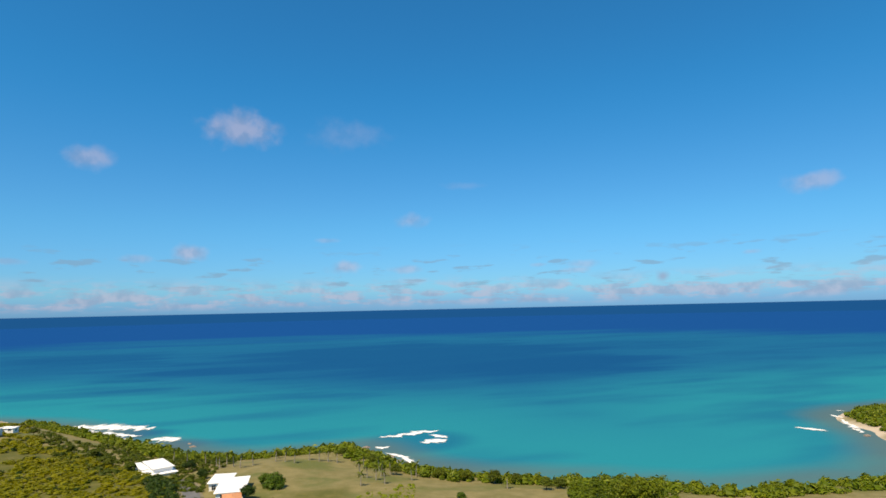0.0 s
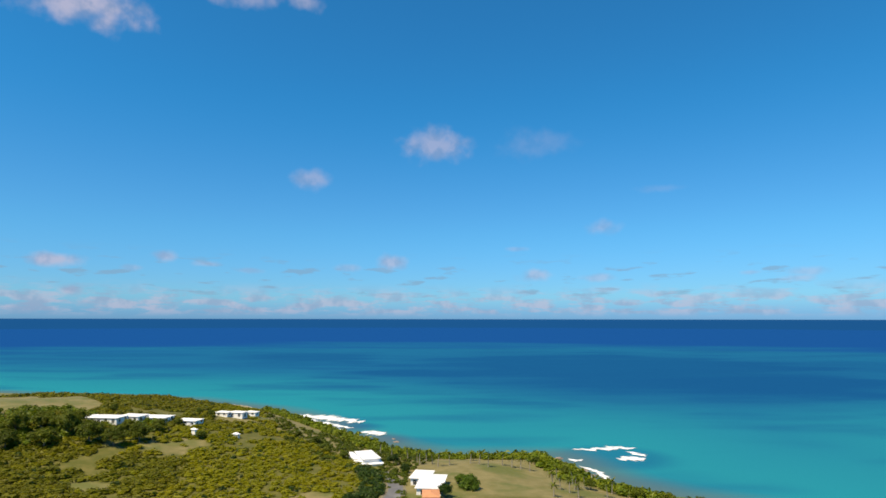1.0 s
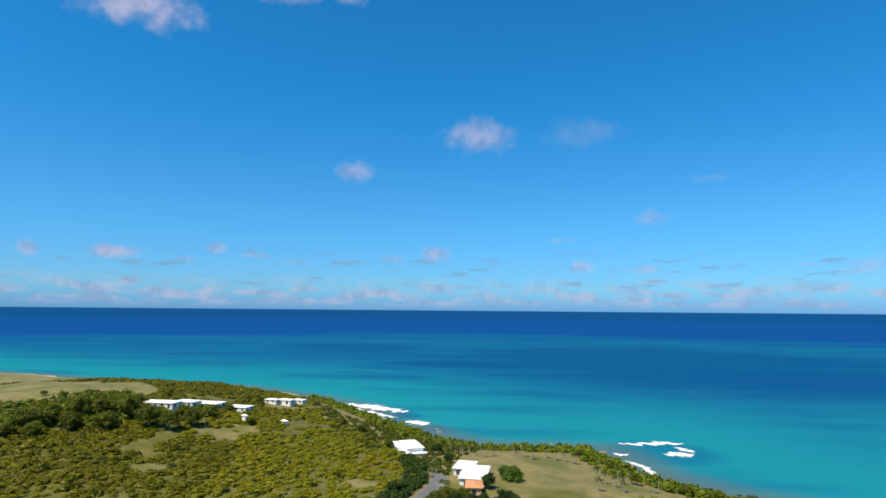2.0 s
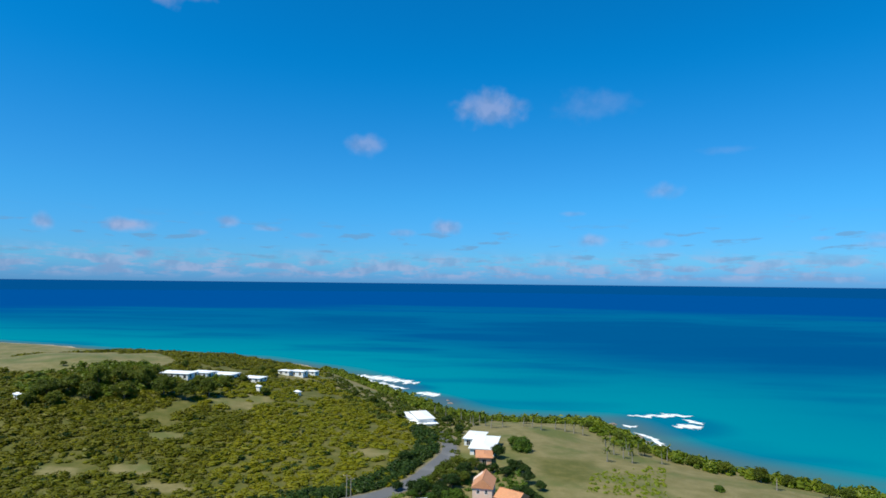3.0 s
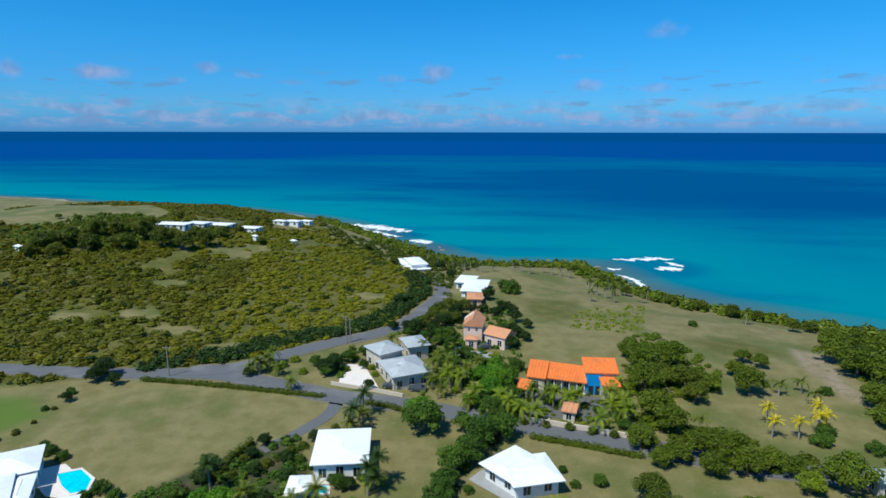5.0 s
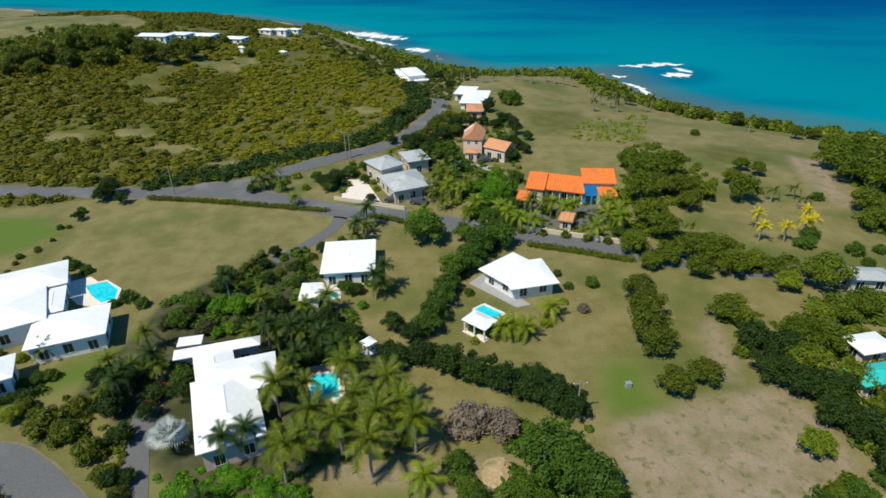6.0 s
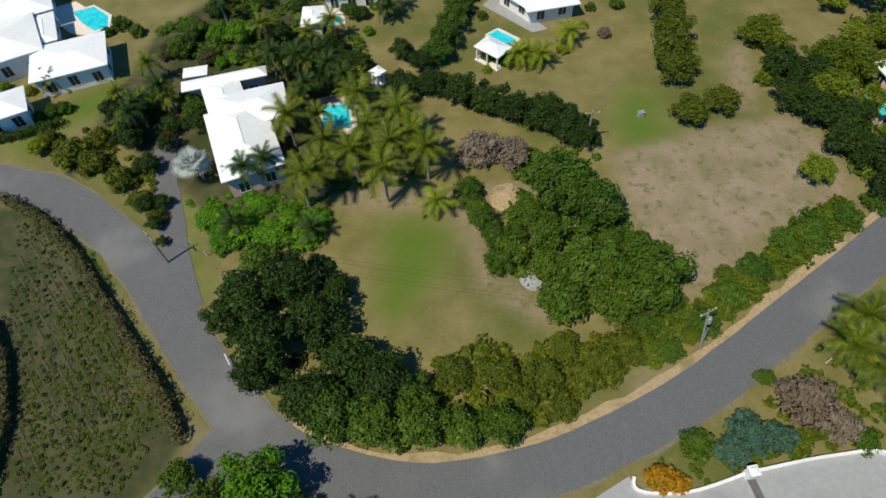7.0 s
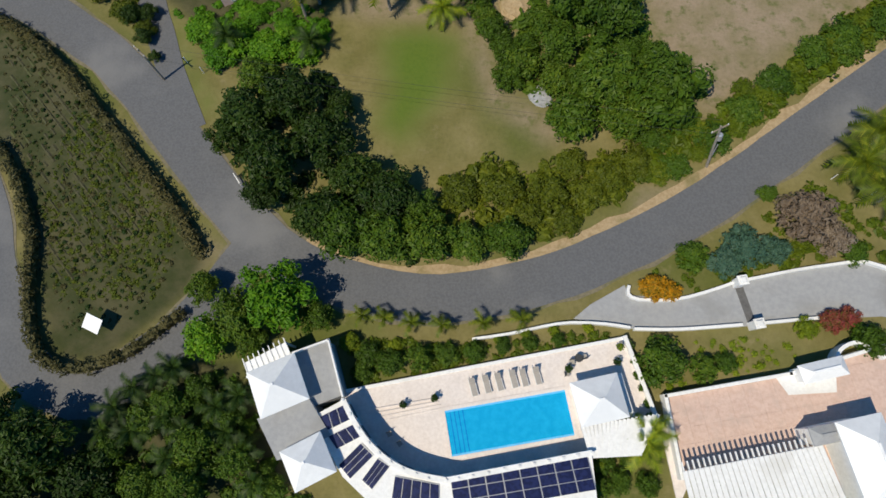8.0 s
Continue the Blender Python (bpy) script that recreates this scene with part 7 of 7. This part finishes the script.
planting("tree", "olive", "olive tree in the thicket below the hill road", "villa gardens", ((-15.5, 187.1, 3.4), (-12.0, 191.8, 3.2), (-16.8, 179.7, 3.0), (-9.2, 187.4, 2.8), (-13.1, 179.2, 2.8), (-7.2, 194.0, 2.6), (-19.1, 175.0, 2.6), (-9.4, 178.8, 2.4)))
palms("palm among the tiled houses", "villa palms", 4.0, 2.6, ((-12.0, 143.3), (-8.7, 138.3), (-6.7, 132.2), (-4.6, 135.2), (-12.8, 138.5), (-14.2, 131.9), (-25.9, 154.9), (-20.4, 133.4), (-1.5, 139.8), (11.1, 124.7), (14.2, 123.3), (30.3, 121.1), (27.9, 118.1), (-55.7, 141.4), (-55.8, 137.4), (-57.3, 135.4)), seed=240)
planting("shrub", "lime", "yellow-green shrub on a garden terrace", "villa gardens", ((-31.6, 142.3, 1.4), (-28.9, 139.8, 1.3), (-34.8, 146.2, 1.4), (-35.3, 138.3, 1.3), (-10.2, 137.6, 1.4), (-21.3, 133.5, 1.2), (-50.4, 143.5, 1.6), (-52.2, 139.5, 1.5), (-45.9, 136.0, 1.4)))

# rows of young crop plants on the island field
rows = []
crop = random.Random(77)
field = [(-62.3, 42.7), (-55.6, 40.5), (-46, 31.5), (-37.8, 23.3), (-32.5, 16.9), (-35.6, 8.5), (-43.6, 5.5), (-47.8, 14.6), (-51.8, 22.5), (-56.5, 28.7)]
row_u = (Vector(field[3]) - Vector(field[1])).normalized()
row_v = Vector((-row_u.y, row_u.x))
palms("leafy green palm crowded round the white houses", "garden palms", 4.5, 2.6, (
    (-30.1, 79.3), (-32.5, 72.2), (-36.6, 72), (-28.7, 71.6), (-21.1, 65.7), (-19.5, 68.5), (-28.6, 64.7), (-47.6, 63.9), (-55, 63.6), (-53.3, 70.6), (-26.5, 82.8), (-38.1, 81.6), (-24.1, 60.6)), seed=150)
planting("shrub", "olive", "leafy shrub along the narrow garden lane", "lane shrubs", (
    (-33.5, 104.8, 1.2), (-34.8, 101.1, 1.2), (-36.4, 98.9, 1.2), (-38, 96.7, 1.2), (-39.4, 94.5, 1.3), (-43.8, 98.7, 1.1), (-42.7, 102.2, 1), (-44.2, 95.4, 1.2), (-30.4, 108.7, 1.1), (-44.3, 90.4, 1.2), (-47, 90.2, 1.2), (-50.6, 90, 1.2)))

planting("shrub", "green", "leafy green bush filling the thicket edge", "thicket", (
    (-1.4, 47.5, 1.9), (0.9, 43.2, 1.9), (5.4, 46.7, 2.3), (3.6, 43.2, 2.1), (9.6, 38.5, 2.6), (15.4, 43.7, 2.3), (18.5, 42.3, 2.3), (1.9, 41.5, 2)), 1.0)
planting("shrub", "coast", "yellow-green bush in the roadside hedge bank", "hedge bank", (
    (23.0, 30.6, 1.5), (26.9, 34.4, 1.5), (30.6, 38.4, 1.5), (34.6, 42.1, 1.5), (39.0, 45.7, 1.6), (42.4, 49.1, 1.6), (18.9, 28.1, 1.7), (23.3, 33.3, 1.6), (16.6, 28.5, 1.7), (28.5, 38.8, 1.7)), 0.7)
planting("shrub", "bright", "bright green creeping garden shrub", "bright shrubbery", ((-36.8, 44.3, 1.7), (-34, 42.7, 1.8), (-31.1, 44.4, 1.9), (-28.1, 42.9, 1.9), (-25.6, 44.7, 1.8), (-32, 40.9, 1.6), (-29.4, 46.3, 1.7), (-22.8, 44.1, 1.6)), 0.55)

# low ridges between the crop rows
ridge_v, ridge_f = [], []
for j in range(-16, 12):
    run = []
    for i in range(-22, 16):
        p = Vector(field[2]) + row_u * i * 1.0 + row_v * (j * 0.95 + 0.48)
        if bool(inside(np.array(p.x), np.array(p.y), field)):
            run.append(p)
    for a, c in zip(run, run[1:]):
        if (c - a).length < 1.2 and crop.random() < 0.6:
            k = len(ridge_v)
            s = row_v * crop.uniform(0.1, 0.24)
            ridge_v += [(*(a - s), 0.0), (*a, crop.uniform(0.01, 0.14)), (*(a + s), 0.0), (*(c - s), 0.0), (*c, crop.uniform(0.06, 0.16)), (*(c + s), 0.0)]
            ridge_f += [(k, k + 1, k + 4, k + 3), (k + 1, k + 2, k + 5, k + 4)]
tagged(new("furrows", mesh("furrows", ridge_v, ridge_f, TILTH)), "pale dry ridges of ploughed soil in a field", "furrows", kind="stuff")

for i in range(-30, 45):
    for j in range(-30, 30):
        p = Vector(field[2]) + row_u * (i * 0.95 + crop.uniform(-0.25, 0.25)) + row_v * (j * 0.95 + crop.uniform(-0.12, 0.12))
        if bool(inside(np.array(p.x), np.array(p.y), field)) and crop.random() < 0.66:
            rows.append((p.x, p.y, -0.05, crop.uniform(0.16, 0.46)))
thicket("crop_rows", "rows of small dark tufts in ploughed ground", "crop", "dark", rows, 50, 14, 0.4)
thicket("grass_tufts", "dry grass tufts on the rough island field", "grass", "straw", sow(2800, 51, -66, -28, 3, 46, 0.12, 0.5, in_any([field])), 51, 12, 0.45, (0.4, 0.9))
thicket("grass_tufts", "green grass tufts in the middle of the island field", "grass", "olive", sow(2600, 52, -50, -34, 10, 32, 0.12, 0.45, in_any([field])), 52, 12, 0.45, (0.4, 0.9))


# ---- surf and rocks ----
def surf(points, wide, label, seed):
    """A breaking wave: a ragged low ridge of foam on the water."""
    rnd = random.Random(seed)
    line = smooth_line(points, 2.0)
    v, f = [], []
    n = len(line)
    for i, p in enumerate(line):
        d = line[min(i + 1, n - 1)] - line[max(i - 1, 0)]
        d = d / (np.hypot(*d) + 1e-9)
        s = np.array((-d[1], d[0]))
        w = wide * (0.25 + 0.75 * math.sin(math.pi * (i + 0.5) / n)) * rnd.uniform(0.7, 1.25)
        c = rnd.uniform(-0.15, 0.15) * wide
        for u, z in ((-0.5, 0.03), (-0.2, 0.5 * rnd.uniform(0.5, 1)), (0.15, 0.25), (0.5, 0.03)):
            q = p + s * (u * w + c)
            v.append((q[0], q[1], SEA_Z + z))
    for i in range(n - 1):
        for k in range(3):
            a, b = 4 * i + k, 4 * i + 4 + k
            f.append((a, a + 1, b + 1, b))
    me = mesh("surf", v, f, FOAM, True)
    at = me.attributes.new("body", "FLOAT", "POINT")
    at.data.foreach_set("value", [(0.0, 1.0, 0.75, 0.0)[k % 4] * (0.35 if k < 4 or k >= len(v) - 4 else 1.0) for k in range(len(v))])
    ob = new("surf", me)
    return tagged(ob, label, "surf", "breaking waves")


surf([(-115.8, 441), (-99.4, 435.9), (-80.4, 425.8), (-54, 409)], 26, "long white breaker on the point", 1)
surf([(-99, 424.6), (-80.9, 406.4), (-58, 386.8)], 11, "white foam behind the breaker", 2)
surf([(-51.8, 374.6), (-43.1, 372.8), (-34.4, 365.3)], 18, "white wave near the shore villa", 3)
surf([(-82.3, 393.8), (-69.4, 386.3), (-60.2, 376.5)], 8, "thin line of foam by the rocks", 4)
surf([(69.8, 325.8), (81, 327.5), (94.3, 330.9), (106.4, 329.6)], 11, "white breaker over the reef", 5)
surf([(87.6, 305.4), (95.2, 306.9), (103.3, 305.8)], 14, "white foam spreading behind the reef", 6)
surf([(98.1, 322.1), (102.5, 316.5), (103.4, 309.8)], 9, "broken foam on the reef", 7)
surf([(63, 306), (66.6, 302.2), (71.2, 303.6)], 5, "thin foam by the beach", 8)
surf([(65.8, 291), (70.9, 283), (73.1, 270), (74.9, 261.9)], 6, "foam washing the pale beach", 9)
surf([(290.7, 256.2), (296.2, 248.6), (297.9, 241.3)], 8, "white wave off the far headland", 10)
surf([(341.7, 274.3), (338.4, 264.6), (321.8, 245.3), (309.2, 230)], 8, "foam round the far headland", 11)
surf([(102.5, 206.7), (108.9, 205.2)], 2.5, "foam on the near beach", 12)
surf([(129.2, 187.8), (139.4, 185.2)], 2.5, "foam on the near beach", 13)
surf([(172.5, 182.4), (184.2, 172.9), (192.1, 167.8)], 2.5, "foam on the near beach", 14)
surf([(358.7, 283.9), (361.1, 278.2)], 2.5, "white foam off the headland tip", 15)


def rock(x, y, r, seed):
    rnd = random.Random(seed)
    v, f = lump(0, 0, 0.1, 1.0, 0.55, rnd, 6, 9)
    ob = new("rock", mesh("rock", [(a, b, c) for a, b, c in v], f, ROCK))
    ob.matrix_basis = pose(x, y, max(height(x, y), SEA_Z) - 0.2, 0, 0, seed * 40) @ Matrix.Diagonal((r, r * 0.7, r * 0.6, 1))
    return tagged(ob, "dark weathered rock at the waterline", "rock", "shore rocks")


for k, p in enumerate(((-76.3, 382.6), (-64.2, 367.1), (-57.5, 358.6), (-28.8, 354.4), (-26.5, 345.7), (58.6, 305.9), (60.4, 297), (62.9, 290.9), (66, 282.8), (68.3, 274.1), (70, 267.8), (71.9, 259.9), (329.4, 254.4), (316, 239.5), (305.3, 225.7))):
    rock(*p, 1.6 + 0.5 * (k % 3), k)


# ---- poles and wires ----
def utility_pole(x, y, tall, turn, label, box_on=False, lean=(0, 0)):
    t = thing("utility_pole", pose(x, y, height(x, y), -lean[1], lean[0], 0) @ pose(0, 0, 0, 0, 0, turn), label, "pole", "utility poles")
    part("shaft", (*tube([(0, 0, -0.3), (0, 0, tall * 0.5), (0, 0, tall)], [0.16, 0.14, 0.11], 8), PALM_BARK), t)
    part("crossarm", (*box(-1.0, -0.06, tall - 0.5, 1.0, 0.06, tall - 0.38), WOOD), t)
    for s in (-0.9, 0, 0.9):
        part("insulator", (*tube([(s, 0, tall - 0.38), (s, 0, tall - 0.2)], [0.06, 0.04], 6), WHITE), t)
    if box_on:
        part("transformer", (*tube([(0.35, 0, tall - 2.6), (0.35, 0, tall - 2.5), (0.35, 0, tall - 1.7), (0.35, 0, tall - 1.6)], [0.2, 0.28, 0.28, 0.2], 12), STEEL), t, "grey drum transformer")


def wire(a, b, sag):
    a, b = Vector(a), Vector(b)
    pts = [a.lerp(b, i / 12) - Vector((0, 0, sag * 4 * (i / 12) * (1 - i / 12))) for i in range(13)]
    ob = new("power_line", mesh("power_line", *tube(pts, [0.012] * 13, 4), IRON))
    return tagged(ob, "thin sagging overhead power line", "wire", "power lines")


P1 = (24, 29.3)
P2 = (-39.5, 37.1)
P3 = (13.3, 59.8)
P4 = (-78.6, 131.3)
P5 = (-39.9, 157.7)
P6 = (-38.9, 158.3)
utility_pole(*P1, 7.5, 30, "pale leaning utility pole with a drum transformer", True, (-10, 6.8))
utility_pole(*P2, 6.0, -40, "dark utility pole at the fork of the lane")
utility_pole(*P3, 6.5, 10, "pale utility pole behind trees")
utility_pole(*P4, 8, 0, "grey utility pole by the road junction")
utility_pole(*P5, 8.5, 0, "grey utility pole beside the hill road")
utility_pole(*P6, 7.5, 0, "grey utility pole beside the hill road")
for off in (-0.8, 0.8):
    wire((P1[0] - 1.3, P1[1] + 0.9 + off, 7.15), (P2[0], P2[1] + off, 5.8), 0.9)
wire((P4[0], P4[1], 7.7), (P5[0], P5[1], 8.2), 1.2)
stay = thing("guy_pole", pose(*(24, 29.5), 0), "short pale steel guy post", "post")
part("shaft", (*tube([(0, 0, 0), (-0.4, 0.3, 4.2)], [0.07, 0.06], 6), STEEL), stay)


def post(x, y, tall, label, lean=0.0):
    t = new("marker_post", mesh("marker_post", *tube([(0, 0, -0.1), (lean, 0, tall)], [0.06, 0.05], 6), WHITE))
    t.matrix_basis = pose(x, y, height(x, y))
    return tagged(t, label, "post", "white posts")


for p in ((-37.1, 39.6), (-34.8, 38.3), (37.1, 28.6), (41, 27), (-83.6, 128.6)):
    post(*p, 1.2, "short white roadside post")

# a white barrier and a small solar-lit board beside the lane
barrier = thing("barrier", pose(*(-27.8, 24.4), 0.05, 0, 0, -52), "white painted roadside barrier", "barrier")
for k, (a, b) in enumerate(((-0.8, 0.8), (-0.8, 0.8))):
    part("rail", (*box(a, -0.04, 0.45 + 0.35 * k, b, 0.04, 0.6 + 0.35 * k), WHITE), barrier)
for s in (-0.7, 0.7):
    part("upright", (*box(s - 0.06, -0.06, 0, s + 0.06, 0.06, 1.0), WHITE), barrier)
board = thing("notice_board", pose(*(-39.7, 7.1), 0, 0, 0, -20), "pale tilted panel on a post in the field", "board")
part("panel", (*box(-1.0, -0.8, 0, 1.0, 0.8, 0.06), WHITE_ROOF), board, "", pose(0, 0, 1.6, 18, 0, 0))
part("post", (*box(-0.06, -0.06, -0.1, 0.06, 0.06, 1.6), STEEL), board)
small = thing("junction_box", pose(*(21.6, 66.2), 0, 0, 0, 15), "small grey service box on the lawn", "service box")
part("body", (*box(-0.4, -0.3, -0.05, 0.4, 0.3, 0.8, 0.06), CONCRETE), small)
part("lid", (*box(-0.44, -0.34, 0.8, 0.44, 0.34, 0.86, 0.02), STEEL), small)
rubble = new("broken_slab", mesh("broken_slab", *lump(0, 0, 0.1, 1.5, 0.4, random.Random(9), 6, 10), CONCRETE))
rubble.matrix_basis = pose(*(5.7, 37.1), 0)
tagged(rubble, "pale broken concrete slab beside a thicket", "slab")
heap = new("earth_mound", mesh("earth_mound", *lump(0, 0, 0.1, 2.6, 0.35, random.Random(11), 7, 12), SAND))
heap.matrix_basis = pose(*(2.7, 49.6), 0)
tagged(heap, "reddish heap of dug earth", "earth heap")
tank = new("water_tank", mesh("water_tank", *tube([(0, 0, 0), (0, 0, 1.6), (0, 0, 1.8), (0, 0, 1.9)], [0.95, 0.95, 0.6, 0.2], 16), BLUE_PAINT))
tank.matrix_basis = pose(*(59.1, 76.2), 0)
tagged(tank, "round blue plastic water tank by a house", "water tank")

for x, y, turn in ((-20.6, 66.2, 60), (-20.2, 67.4, 60), (-19.6, 64.6, 80)):
    t = copy_thing(bpy.data.objects["sun_lounger"], pose(x, y, 0.14, 0, 0, turn))
    t.matrix_basis = pose(x, y, 0.14, 0, 0, turn)
    tagged(t, "white sun lounger on a terracotta terrace", "lounger", "loungers by the garden pool")

# houses at the edge of the field wood
h = house("house", (64.2, 79), "small pink-walled house with a white roof")
wing(h, (56.6, 71.5), (62.5, 73.1), (64.6, 78.4), 3.0, 0.6, PINK, WHITE_ROOF)
h = house("house", (60.6, 69.4), "small cream house with a teal sheet roof")
wing(h, (53, 64.5), (60.9, 66.6), (61.9, 71.1), 3.0, 0.9, CREAM, TEAL_ROOF)
h = house("house", (72.3, 98.2), "cream outbuilding behind a roadside wall")
wing(h, (65.5, 92.7), (73.3, 92.4), (76.2, 97), 3.0, 0.7, CREAM, GREY_ROOF)
low_wall([(66.1, 93.8), (70.8, 93.4), (76, 92.6)], 0.3, 1.1, CREAM, "low cream roadside wall by the wood", "roadside walls")


def car(x, y, turn, paint, label):
    t = thing("car", pose(x, y, height(x, y) + 0.08, 0, 0, turn), label, "car", "parked cars")
    side = [(-2.1, 0.35), (-2.1, 0.8), (-1.2, 0.95), (-0.7, 1.42), (0.9, 1.45), (1.6, 0.98), (2.1, 0.85), (2.1, 0.35)]
    v = [(x, s * (0.85 if z < 1.2 else 0.68), z) for s in (-1, 1) for x, z in side]
    n = len(side)
    part("body", (v, [tuple(range(n)), tuple(range(2 * n - 1, n - 1, -1))] + [(i, n + i, n + (i + 1) % n, (i + 1) % n) for i in range(n)], paint), t)
    part("windscreen", ([(1.52, -0.68, 1.04), (1.52, 0.68, 1.04), (0.95, 0.6, 1.46), (0.95, -0.6, 1.46), (1.5, 0, 1.0)], [(0, 1, 2, 3)], GLASS), t)
    for wx in (-1.3, 1.3):
        for wy in (-0.82, 0.82):
            w = part("wheel", (*tube([(wx, wy - 0.1, 0.32), (wx, wy + 0.1, 0.32)], [0.32, 0.32], 14), IRON), t)
            part("rim", (*tube([(wx, wy - 0.11, 0.32), (wx, wy + 0.11, 0.32)], [0.17, 0.17], 10), STEEL), w)


car(*(-46.5, 60.5), 80, RED, "dark red car parked by the long white house")
car(*(-22.1, 129.1), -8, CAR_GREY, "grey car parked before the grey-roofed house")
car(*(-15.7, 128.1), -8, CAR_GREY, "grey car parked before the grey-roofed house")
car(*(-0.1, 156.7), 20, CAR_GREY, "grey car parked by the peach villa")
